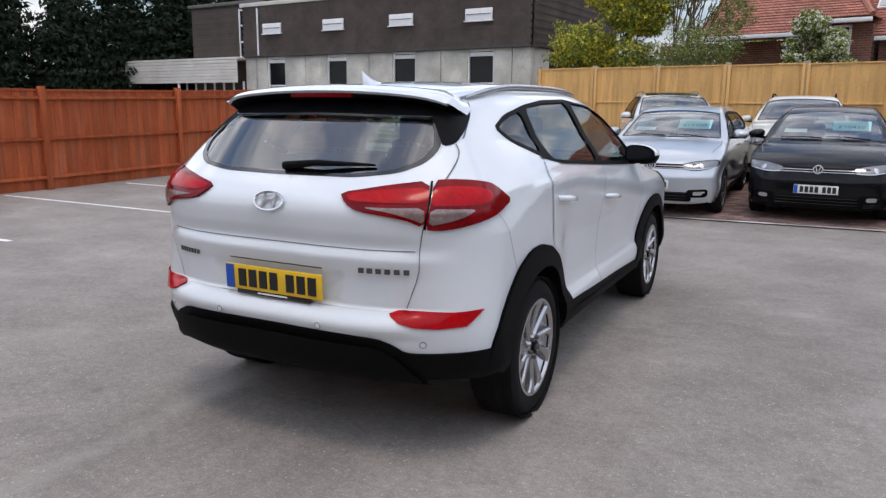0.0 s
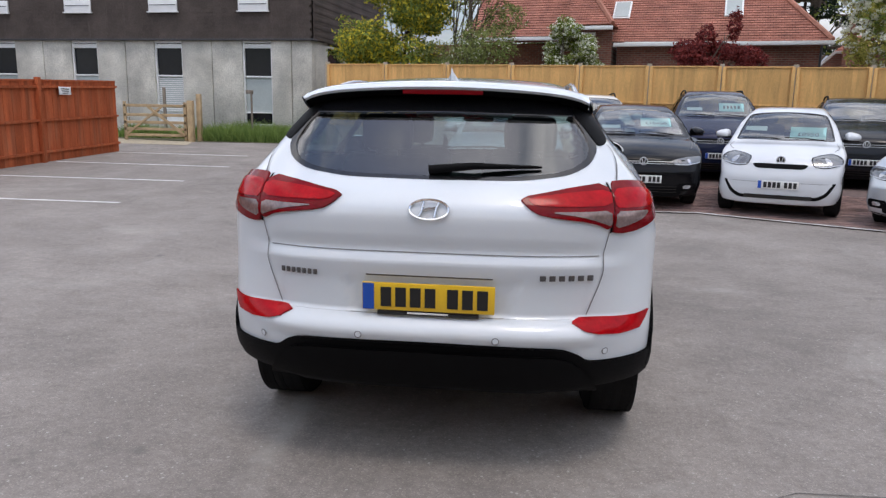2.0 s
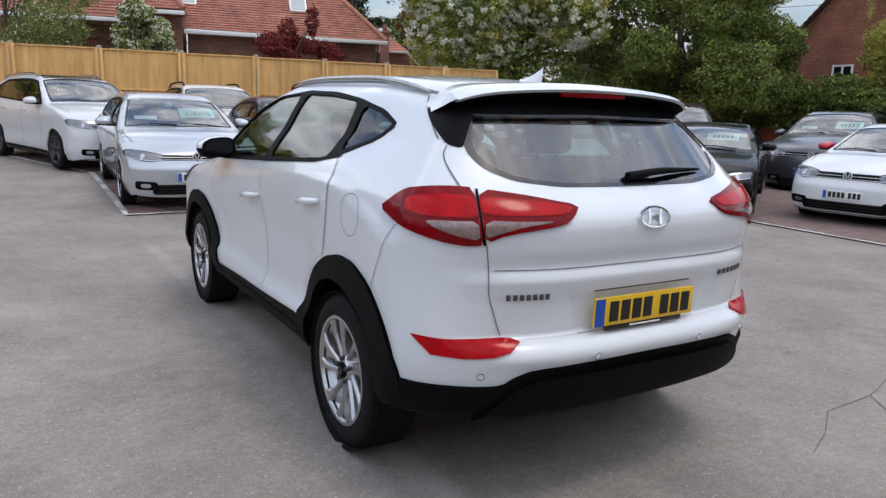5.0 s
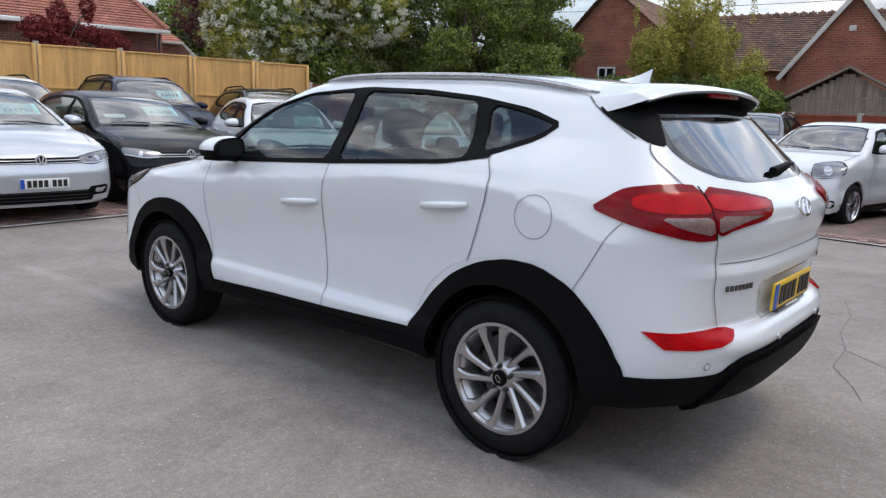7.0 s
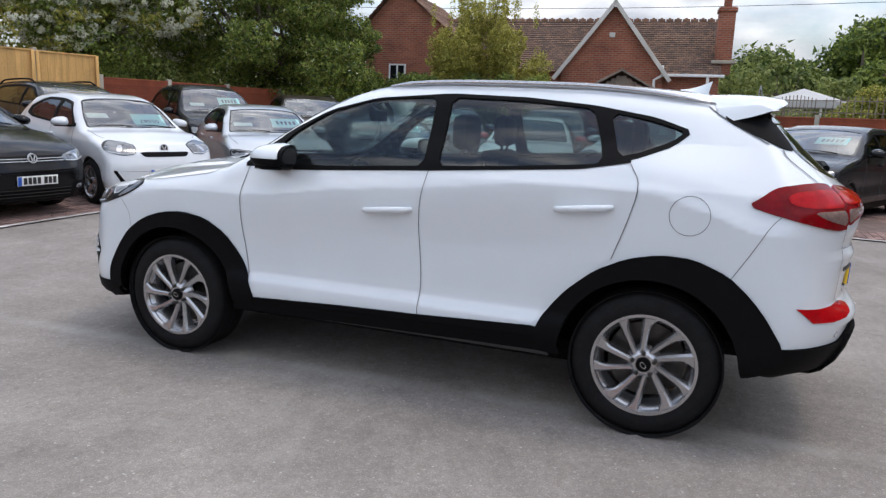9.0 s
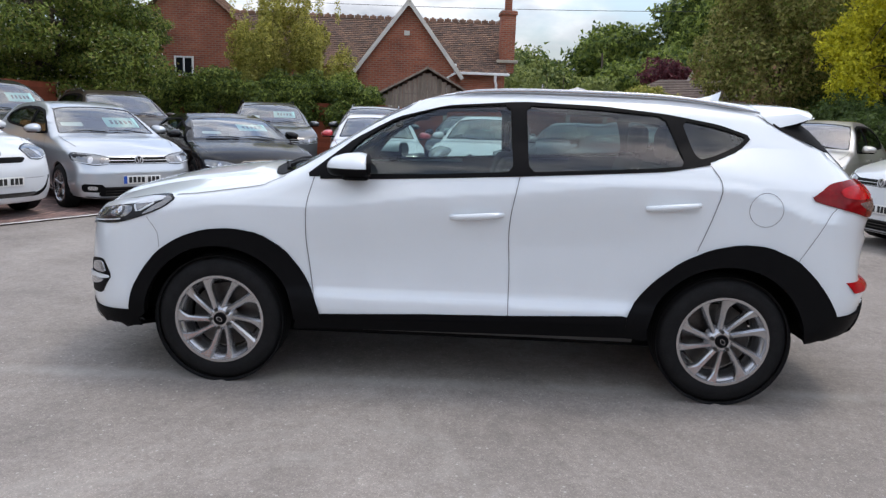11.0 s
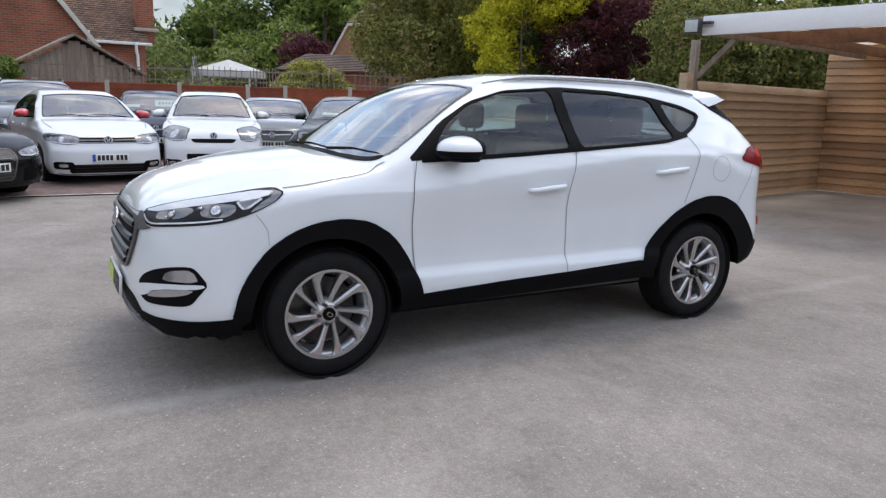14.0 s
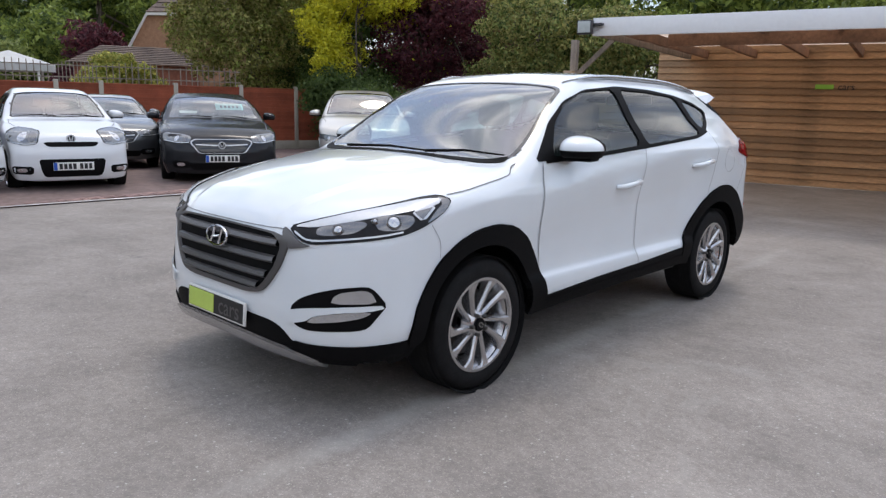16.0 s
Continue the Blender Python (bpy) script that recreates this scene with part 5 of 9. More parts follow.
def panel(name, shell, mode, outline, material, parent, off=0.004, thick=0.012, h=0.045, holes=(), label="", rounds=2):
    """A piece laid on the shell, off metres proud of it, with a rim of its thickness."""
    outline = round_off(outline, rounds) if rounds else np.asarray(outline, float)
    holes = [round_off(q, rounds) if rounds else np.asarray(q, float) for q in holes]
    uv, F = fill(outline, holes, h)
    P = shell.lay(mode, uv)
    N = shell.normal(P)
    top, low = P + off * N, P + (off - thick) * N
    tri = top[F]
    flip = (np.cross(tri[:, 1] - tri[:, 0], tri[:, 2] - tri[:, 0]) * N[F].mean(1)).sum(1) < 0
    F[flip] = F[flip][:, ::-1]
    seen = {}
    for a, b, c in F:
        for e in ((a, b), (b, c), (c, a)):
            seen[e] = 1
    rim = [e for e in seen if (e[1], e[0]) not in seen]
    n = len(top)
    faces = [tuple(f) for f in F] + [(b, a, a + n, b + n) for a, b in rim]
    me = mesh(name, np.r_[top, low], faces, material, 35)
    me.normals_split_custom_set_from_vertices(np.r_[N, N].tolist())
    return part(name, me, parent, label)


def ribbon(name, shell, mode, pts, width, material, parent, off=0.005, rounds=2, closed=False, label=""):
    """A narrow strip along a line on the shell: a panel gap, a trim."""
    p = resample(round_off(pts, rounds, closed) if rounds else pts, 0.03, closed)
    q = np.r_[p[-1:], p, p[:1]] if closed else np.r_[2 * p[:1] - p[1:2], p, 2 * p[-1:] - p[-2:-1]]
    d = q[2:] - q[:-2]
    d /= np.maximum(np.linalg.norm(d, axis=1, keepdims=True), 1e-9)
    nrm = np.c_[-d[:, 1], d[:, 0]] * width / 2
    P = shell.lay(mode, np.r_[p + nrm, p - nrm], off)
    n = len(p)
    F = [(i, (i + 1) % n, (i + 1) % n + n, i + n) for i in range(n if closed else n - 1)]
    me = mesh(name, P, F, material, 60)
    return part(name, me, parent, label)


def shell_mesh(name, shell, h, size, spine, holes, material, off=0.0, snap=True, cut=None):
    """The shell as a net of quads, open where the holes are. size: half width, rear, front, low, high."""
    hw, y0, y1, z0, z1 = size
    xs = np.linspace(-hw, hw, 2 * max(4, int(hw / h)) + 1)
    ys = np.linspace(y0, y1, int((y1 - y0) / h) + 1)
    zs = np.linspace(z0, z1, int((z1 - z0) / h) + 1)
    ids, pts, faces = {}, [], []

    def vid(p):
        key = tuple(np.round(p, 5))
        if key not in ids:
            ids[key] = len(pts)
            pts.append(p)
        return ids[key]

    def grid(us, vs, make):
        g = [[vid(make(u, v)) for v in vs] for u in us]
        for i in range(len(us) - 1):
            for j in range(len(vs) - 1):
                faces.append((g[i][j], g[i + 1][j], g[i + 1][j + 1], g[i][j + 1]))
    for s in (-1, 1):
        grid(ys, zs, lambda u, v: (s * hw, u, v))
    for y in (y0, y1):
        grid(xs, zs, lambda u, v: (u, y, v))
    grid(xs, ys, lambda u, v: (u, v, z1))
    Q = np.array(pts)
    C = np.c_[np.clip(Q[:, 0], -spine[0], spine[0]), np.clip(Q[:, 1], spine[1], spine[2]), np.clip(Q[:, 2], spine[3], spine[4])]
    D = Q - C
    L = np.linalg.norm(D, axis=1)
    P = shell.cast(C + D * 1.15, -D / L[:, None], L * 1.15)
    N = shell.normal(P)
    gone = np.zeros(len(faces), bool)
    F = np.array(faces)
    for mode, poly, test in holes:
        ok = test(P, N)
        ax = {"side": (1, 2), "top": (0, 1), "rear": (0, 2), "front": (0, 2)}[mode[0]]
        uv = P[:, ax]
        ring = resample(poly, h / 3)
        if snap:
            near = np.where(ok)[0]
            d2 = ((uv[near][:, None] - ring[None]) ** 2).sum(-1)
            k, d = d2.argmin(1), np.sqrt(d2.min(1))
            sel = d < 0.55 * h
            if sel.any():
                move = near[sel]
                uvn = ring[k[sel]]
                if mode[0] == "side":
                    for s in (-1, 1):
                        m_ = np.sign(P[move, 0]) == s
                        if m_.any():
                            P[move[m_]] = shell.lay(("side", s), uvn[m_])
                else:
                    P[move] = shell.lay(mode, uvn)
        uv = P[:, ax]
        gone |= inside(poly, uv[F].mean(1)) & ok[F].all(1)
    N = shell.normal(P)
    F = F[~gone]
    if cut:
        F = F[~cut(P[F].mean(1))]
    quad = P[F]
    flip = (np.cross(quad[:, 2] - quad[:, 0], quad[:, 3] - quad[:, 1]) * N[F].mean(1)).sum(1) < 0
    F[flip] = F[flip][:, ::-1]
    me = mesh(name, P + off * N, F, material, 50)
    me.normals_split_custom_set_from_vertices(N.tolist())
    return me


def arc(cy, cz, r, a0, a1, n=20, squash=1.0):
    return [(cy + r * math.cos(radians(a0 + (a1 - a0) * i / n)), cz + squash * r * math.sin(radians(a0 + (a1 - a0) * i / n))) for i in range(n + 1)]


# ---- wheels ----
def wheel_meshes(R, rim_r, width, spokes, material, style="pair", tread=36):
    """Tyre, rim and the rest, hub at the origin, outer face towards +x."""
    w = width / 2
    sw = R - rim_r
    prof = [(rim_r - 0.012, w - 0.02), (rim_r + 0.006, w - 0.004), (rim_r + 0.35 * sw, w + 0.006), (rim_r + 0.7 * sw, w - 0.004), (R - 0.014, w - 0.024), (R - 0.002, w - 0.05)]
    for k in range(-2, 3):
        c = k * 0.2 * width
        prof += [(R, c + 0.028), (R, c + 0.008), (R - 0.008, c + 0.006), (R - 0.008, c - 0.002)] if tread else [(R, c)]
    prof += [(R - 0.002, -w + 0.05), (R - 0.014, -w + 0.024), (rim_r + 0.5 * sw, -w), (rim_r - 0.012, -w + 0.02)]
    prof = [p for i, p in enumerate(prof)]
    V, F = lathe(prof, 56 if tread else 28)
    tyre = mesh("tyre", V, F, TYRE, 45)
    V, F = lathe([(rim_r - 0.014, -w + 0.02), (rim_r - 0.03, -w + 0.05), (rim_r - 0.045, 0.0), (rim_r - 0.03, w - 0.05), (rim_r - 0.012, w - 0.024), (rim_r + 0.008, w - 0.01), (rim_r + 0.008, w + 0.002),
                  (rim_r - 0.006, w + 0.002), (rim_r - 0.014, w - 0.012)], 56 if tread else 28)
    bm = bmesh.new()
    vs = [bm.verts.new(v) for v in V]
    for f in F:
        bm.faces.new([vs[i] for i in f])

    blades = []

    def blade(a0, sweep, wide, x0, x1, flare=0.0):
        """One spoke from the hub out to the rim, curving round as it goes; flare: how far its trailing edge spreads at the rim."""
        rows, bm_ = [], bm if style != "pair" else bmesh.new()
        inner, outer = [Vector((0, r * math.cos(a), r * math.sin(a))) for r, a in ((0.042, a0), (rim_r - 0.008, a0 - sweep))]
        d = (outer - inner).normalized()
        side = Vector((0, -d.z, d.y))
        for t in (0.0, 0.2, 0.4, 0.6, 0.72, 0.82, 0.9, 0.96, 1.0):
            hw = float(np.interp(t, (0, 0.3, 0.7, 1.0), wide)) / 2
            spread = flare * max(0.0, (t - 0.66) / 0.34) ** 2
            x = x0 + (x1 - x0) * t**1.4
            row = []
            for k, dx in ((-1, -0.042), (-0.92, -0.006), (-0.55, 0.002), (0.25, 0.004), (0.75, -0.008), (1, -0.042)):
                v = inner.lerp(outer, t) + side * (k * hw - (spread if k < 0 else 0.0))
                v *= min(1.0, (rim_r - 0.004) / max(v.length, 1e-6))
                row.append(bm_.verts.new(v + Vector((x + dx, 0, 0))))
            rows.append(row)
        for p, q in zip(rows, rows[1:]):
            for i in range(5):
                bm_.faces.new((p[i], p[i + 1], q[i + 1], q[i]))
            bm_.faces.new((p[5], p[0], q[0], q[5]))
        if bm_ is not bm:
            blades.append(bm_mesh("spoke", bm_, material, 25))
    for k in range(spokes):
        a = 2 * math.pi * k / spokes + 0.3
        if style == "pair":
            blade(a, 0.34, (0.034, 0.036, 0.042, 0.046), w - 0.022, w - 0.002, 0.040)
            blade(a + 0.62, 0.42, (0.030, 0.032, 0.036, 0.040), w - 0.026, w - 0.004, 0.024)
        else:
            blade(a, 0.0, (0.08, 0.07, 0.06, 0.055), w - 0.02, w - 0.008)
    V2, F2 = lathe([(0.0, w - 0.012), (0.048, w - 0.014), (0.064, w - 0.026), (0.085, w - 0.06)], 20)
    vs = [bm.verts.new(v) for v in V2]
    for f in F2:
        if len({tuple(V2[i]) for i in f}) >= 3:
            try:
                bm.faces.new([vs[i] for i in f])
            except ValueError:
                pass
    bmesh.ops.remove_doubles(bm, verts=bm.verts, dist=1e-5)
    rim = bm_mesh("rim", bm, material, 32)
    V, F = lathe([(0.002, w - 0.002), (0.031, w - 0.002), (0.035, w - 0.008), (0.035, w - 0.02)], 20)
    cap = mesh("centre_cap", V, F, PLASTIC, 40)
    V, F = lathe([(0.05, -0.005), (rim_r - 0.055, -0.005), (rim_r - 0.055, -0.03), (0.05, -0.03)], 32)
    disc = mesh("brake_disc", V, F, STEEL, 40)
    V, F = lathe([(0.002, 0.012), (0.008, 0.012), (0.0105, 0.008), (0.0105, -0.012)], 8)
    bolt = mesh("wheel_bolt", V, F, STEEL, 40)
    V, F = lathe([(0.014, w - 0.004), (0.014, w + 0.001), (0.018, w + 0.001), (0.018, w - 0.004)], 20)
    emblem = mesh("emblem", [(x, y, z * 0.62) for x, y, z in V], F, ALLOY, 40)
    return dict(emblem=emblem, tyre=tyre, rim=rim, cap=cap, disc=disc, bolt=bolt, w=w, blades=blades)


def add_wheels(ms, parent, x, ys, z, detail=True):
    for s in (-1, 1):
        for y in ys:
            turn = Matrix.Translation((s * (x - ms["w"]), y, z)) @ (Matrix.Rotation(math.pi, 4, "Z") if s < 0 else Matrix.Identity(4))
            wh = part("wheel", ms["rim"], parent, "silver alloy wheel", m=turn @ Matrix.Rotation(0.35 * (y > 0) + 0.9 * s, 4, "X"))
            part("tyre", ms["tyre"], wh, "black rubber tyre")
            for sp in ms["blades"]:
                part("spoke", sp, wh)
            part("brake_disc", ms["disc"], wh)
            cap = part("centre_cap", ms["cap"], wh)
            part("emblem", ms["emblem"], cap)
            if detail:
                for k in range(5):
                    a = 2 * math.pi * k / 5
                    part("wheel_bolt", ms["bolt"], wh, m=Matrix.Translation((ms["w"] - 0.012, 0.052 * math.cos(a), 0.052 * math.sin(a))))


def plate(parent, material, m, blue=True, rear=False):
    """A number plate, its characters as plain bars."""
    p = part("number_plate", box_mesh("number_plate", (0.52, 0.012, 0.111), material, 0.003), parent, "yellow number plate with dark bars" if rear else "white number plate with dark bars", m=m)
    if blue:
        part("plate_end", box_mesh("plate_end", (0.045, 0.004, 0.105), BLUE, 0, (-0.235, -0.007, 0)), p)
    for k in range(7):
        x = -0.165 + 0.058 * k + (0.03 if k > 3 else 0)
        part("plate_bar", box_mesh("plate_bar", (0.042, 0.004, 0.078), BLACK, 0, (x, -0.0075, 0)), p)
    return p


def seat_mesh(w=0.5):
    bm = bmesh.new()
    box(bm, 0, 0, 0.12, w, 0.52, 0.2, 0.06)
    box(bm, 0, -0.3, 0.5, w, 0.16, 0.68, 0.06, rot=None)
    bmesh.ops.rotate(bm, cent=(0, -0.25, 0.2), matrix=Matrix.Rotation(radians(14), 3, "X"), verts=[v for v in bm.verts if v.co.z > 0.25 and v.co.y < -0.2])
    return bm_mesh("seat", bm, SEAT, 45)


SEAT_MESH = seat_mesh()


def headrest_mesh():
    bm = bmesh.new()
    box(bm, 0, 0, 0.0, 0.27, 0.1, 0.19, 0.045)
    for s in (-1, 1):
        tube(bm, [(0.06 * s, 0.0, -0.08), (0.06 * s, 0.02, -0.2)], 0.008, 6)
    return bm_mesh("headrest", bm, SEAT, 45)


HEADREST = headrest_mesh()


def cabin(parent, y_front, y_rear, floor, half, right_hand=True, rear_rest=True):
    """Seats, dashboard and steering wheel."""
    for y, n in ((y_front, 2), (y_rear, 2)):
        for s in (-1, 1):
            st = part("seat", SEAT_MESH, parent, "dark cloth seat", m=Matrix.Translation((s * half * 0.52, y, floor)))
            if n == 2 and (y == y_front or rear_rest):
                part("headrest", HEADREST, st, m=Matrix.Translation((0, -0.47, 0.93)))
    bm = bmesh.new()
    box(bm, 0, y_front + 0.85, floor + 0.42, half * 1.75, 0.5, 0.3, 0.08)
    box(bm, 0, y_front + 0.3, floor + 0.2, 0.2, 1.1, 0.3, 0.05)
    part("dashboard", bm_mesh("dashboard", bm, DASH, 45), parent)
    bm = bmesh.new()
    ring = [Vector((0.185 * math.cos(a), 0, 0.185 * math.sin(a))) for a in (2 * math.pi * k / 24 for k in range(25))]
    tube(bm, ring, 0.015, 6, cap=False)
    box(bm, 0, 0.01, 0, 0.34, 0.03, 0.06, 0.01)
    box(bm, 0, 0.02, -0.02, 0.13, 0.04, 0.13, 0.02)
    part("steering_wheel", bm_mesh("steering_wheel", bm, PLASTIC, 45), parent, m=Matrix.Translation((half * 0.52 * (1 if right_hand else -1), y_front + 0.52, floor + 0.52)) @ Matrix.Rotation(radians(-25), 4, "X"))


def mirror_part(parent, s, x, y, z, material, scale=1.0, lower=PLASTIC, two_tone=False):
    """A door mirror: rounded cap, dark foot and glass."""
    bm = bmesh.new()
    bmesh.ops.create_uvsphere(bm, u_segments=20, v_segments=12, radius=1.0)
    for v in bm.verts:
        k = 0.75 if v.co.y < 0 else 1.0
        q = lambda c: math.copysign(abs(c) ** 0.85, c)
        u = v.co.x * s
        tall = 0.074 * (1.0 - 0.26 * u) if v.co.z > 0 else 0.07
        v.co = Vector((q(v.co.x) * 0.114, max(v.co.y, -0.45) * (0.165 if v.co.y > 0 else 0.115) * k * (1 - 0.15 * u), max(q(v.co.z), -0.55) * tall))
    m = Matrix.Translation((s * x, y, z)) @ Matrix.Rotation(radians(-s * 10), 4, "Z") @ Matrix.Scale(scale, 4)
    me = bm_mesh("door_mirror", bm, material, 60)
    me.materials.append(lower)
    if two_tone:
        for f in me.polygons:
            f.material_index = int(f.center.z < -0.008)
    mo = part("door_mirror", me, parent, m=m)
    for nm, grow, y0, y1, m_ in (("mirror_bezel", 1.0, -0.030, -0.052, lower), ("mirror_glass", 0.86, -0.045, -0.0535, GLOSS_BLACK)):
        ring = [(math.copysign(abs(math.cos(a)) ** 0.75, math.cos(a)) * 0.105 * grow, (math.copysign(abs(math.sin(a)) ** 0.75, math.sin(a)) * (0.063 - 0.014 * s * math.cos(a)) * (1 if math.sin(a) > 0 else 0.72) + 0.004) * grow) for a in (2 * math.pi * k / 28 for k in range(28))]
        V = [(a, y0, b) for a, b in ring] + [(a, y1, b) for a, b in ring]
        F = [(k, (k + 1) % 28, (k + 1) % 28 + 28, k + 28) for k in range(28)] + [tuple(range(28)), tuple(range(55, 27, -1))]
        part(nm, mesh(nm, V, F, m_, 40), mo)
    bm = bmesh.new()
    box(bm, -0.008 * s, 0.022, -0.046, 0.175, 0.13, 0.026, 0.012)
    box(bm, -0.10 * s, 0.0, -0.052, 0.12, 0.07, 0.03, 0.012)
    part("mirror_foot", bm_mesh("mirror_foot", bm, lower, 40), mo)
    return mo


def wiper(name, parent, a, b, lift_=0.02):
    bm = bmesh.new()
    a, b = Vector(a), Vector(b)
    up = Vector((0, 0, lift_))
    tube(bm, [a + up * 0.3, a.lerp(b, 0.5) + up, b + up * 0.3], [0.009, 0.007, 0.004], 6)
    part(name, bm_mesh(name, bm, PLASTIC, 40), parent)


# ---- the white SUV in the middle of the yard ----
def hero():
    car = thing("family_suv", "white compact SUV with black plastic wheel-arch cladding, parked on asphalt", "car")
    sh = Shell(
        top=[(-2.6, 1.40), (-2.0, 1.51), (-1.7, 1.565), (-1.3, 1.615), (-0.8, 1.64), (-0.3, 1.642), (0.0, 1.625), (0.2, 1.59), (0.38, 1.535), (1.0, 1.185), (1.08, 1.15), (1.3, 1.126), (1.6, 1.088), (1.9, 1.02), (2.08, 0.962), (2.25, 0.872), (2.6, 0.62)],
        rear=[(0.1, -1.2), (0.25, -1.45), (0.33, -1.93), (0.40, -2.165), (0.52, -2.215), (0.575, -2.228), (0.605, -2.246), (0.618, -2.245), (0.662, -2.212), (0.684, -2.172), (0.80, -2.182), (0.86, -2.198), (0.884, -2.205), (0.924, -2.190), (0.934, -2.187), (1.0, -2.205), (1.06, -2.212), (1.10, -2.203), (1.16, -2.155), (1.21, -2.09), (1.3, -1.99), (1.48, -1.80), (1.57, -1.70), (1.8, -1.45)],
        front=[(0.1, 2.07), (0.25, 2.19), (0.33, 2.222), (0.42, 2.238), (0.5, 2.24), (0.6, 2.232), (0.7, 2.222), (0.8, 2.205), (0.9, 2.165), (0.98, 2.10), (1.1, 2.05), (1.8, 1.9)],
        plan=[(-2.6, 0.875), (-2.2, 0.893), (-1.8, 0.914), (-1.335, 0.922), (-0.8, 0.91), (0.0, 0.903), (0.8, 0.905), (1.335, 0.918), (1.75, 0.905), (2.1, 0.885), (2.6, 0.86)],
        sect=[(0.1, 0.12), (0.22, 0.07), (0.34, 0.025), (0.44, 0.002), (0.485, 0.006), (0.50, 0.016), (0.525, 0.034), (0.54, 0.039), (0.60, 0.044), (0.68, 0.041), (0.8, 0.024), (0.92, 0.004), (0.965, 0.0), (0.985, 0.0005), (1.015, 0.008), (1.05, 0.020), (1.12, 0.040), (1.17, 0.06), (1.3, 0.125), (1.42, 0.19), (1.52, 0.255), (1.6, 0.33), (1.7, 0.45)],
        taper=[(-2.6, 0.62), (-2.0, 0.42), (-1.5, 0.2), (-0.9, 0.03), (0.0, 0.0), (0.7, 0.03), (2.5, 0.1)],
        crown=[(-2.2, 0.11), (-1.2, 0.10), (-0.4, 0.08), (0.3, 0.05), (0.9, 0.06), (1.4, 0.10), (2.2, 0.14)],
        bow_f=0.52, bow_r=0.46, base=0.26, shift=0.07, line=[(-2.6, 0.985), (-1.8, 0.985), (-1.55, 1.06), (-1.24, 1.14), (-0.92, 1.145), (-0.24, 1.08), (0.27, 1.035), (0.85, 0.965), (1.2, 0.965), (1.6, 0.985), (2.6, 0.985)], ridge=0.013, recess=0.014,
        corner=[(0.1, -1.2), (0.25, -1.45), (0.33, -1.93), (0.40, -2.165), (0.50, -2.215), (0.60, -2.232), (0.75, -2.212), (0.9, -2.2), (1.06, -2.205), (1.16, -2.155), (1.21, -2.09), (1.3, -1.99), (1.48, -1.80), (1.8, -1.45)],
        door=[(-2.6, 0.1), (-1.4, 0.1), (-1.1, 0.3), (-0.75, 1.0), (0.7, 1.0), (1.0, 0.5), (1.3, 0.15), (2.6, 0.1)])
    # outlines
    dlo = [(0.885, 1.125), (0.63, 1.33), (0.42, 1.445), (0.16, 1.515), (-0.25, 1.548), (-0.66, 1.538), (-1.0, 1.508), (-1.28, 1.462), (-1.45, 1.405), (-1.37, 1.335), (-1.2, 1.268), (-0.98, 1.228), (-0.25, 1.178), (0.48, 1.138)]
    dlo_s = round_off(dlo, 2)
    front_pane = [(0.72, 1.143), (0.69, 1.215), (0.605, 1.315), (0.43, 1.43), (0.18, 1.506), (0, 1.518), (-0.18, 1.528), (-0.19, 1.35), (-0.20, 1.188), (0.2, 1.163)]
    rear_pane = [(-0.265, 1.529), (-0.64, 1.52), (-0.99, 1.494), (-1.035, 1.38), (-1.078, 1.248), (-0.95, 1.234), (-0.6, 1.21), (-0.28, 1.191)]
    quarter = [(-1.075, 1.478), (-1.22, 1.455), (-1.34, 1.425), (-1.415, 1.40), (-1.365, 1.358), (-1.25, 1.308), (-1.14, 1.278)]
    ws = [(0.0, 1.15), (0.40, 1.125), (0.64, 1.065), (0.745, 0.995), (0.762, 0.945), (0.745, 0.83), (0.712, 0.69), (0.622, 0.35), (0.56, 0.325), (0.4, 0.318), (0, 0.322)]
    ws = ws + [(-x, y) for x, y in ws[-2:0:-1]]
    ws_s = round_off(ws, 2)
    rg = [(0, 1.203), (0.35, 1.207), (0.53, 1.228), (0.615, 1.268), (0.645, 1.325), (0.615, 1.40), (0.575, 1.455), (0.52, 1.505), (0.3, 1.54), (0, 1.55)]
    rg = rg + [(-x, z) for x, z in rg[-2:0:-1]]
    rg_s = round_off(rg, 2)
    AR, AZ = 0.40, 0.345
    arches = [arc(y, AZ, AR + 0.05, 0, 360, 40) for y in (1.335, -1.335)]
    holes = [(("side", 1), np.array(a[:-1]), lambda P, N: (np.abs(P[:, 0]) > 0.5) & (P[:, 2] < 1.0)) for a in arches]
    holes += [(("side", 1), dlo_s, lambda P, N: (np.abs(P[:, 0]) > 0.45) & (P[:, 2] > 1.0) & (np.abs(N[:, 0]) > 0.3)),
              (("top",), ws_s, lambda P, N: (P[:, 1] > 0.1) & (P[:, 1] < 1.4) & (P[:, 2] > 1.05) & (N[:, 2] > 0.25)),
              (("rear",), rg_s, lambda P, N: (P[:, 1] < -1.5) & (P[:, 2] > 1.0))]
    size, spine = (1.05, -2.45, 2.45, 0.12, 1.85), (0.32, -1.45, 1.45, 0.5, 0.85)
    me = shell_mesh("body", sh, 0.024, size, spine, holes, WHITE_CAR, cut=lambda c: ((c[:, 2] < 0.35) & (c[:, 1] < -1.45)) | ((c[:, 2] < 0.28) & (c[:, 1] > 1.6)) | ((c[:, 2] < 0.345) & (np.abs(c[:, 1]) < 0.96)))
    me.materials.append(PLASTIC)
    for p in me.polygons:
        y, z = p.center.y, p.center.z
        if z < (0.36 if abs(y) < 1.6 else 0.44 if y < 0 else 0.35):
            p.material_index = 1
    part("body", me, car, "glossy white painted body")
    liner = [(("side", 1), np.array(a[:-1]), holes[0][2]) for a in arches] + holes[2:]
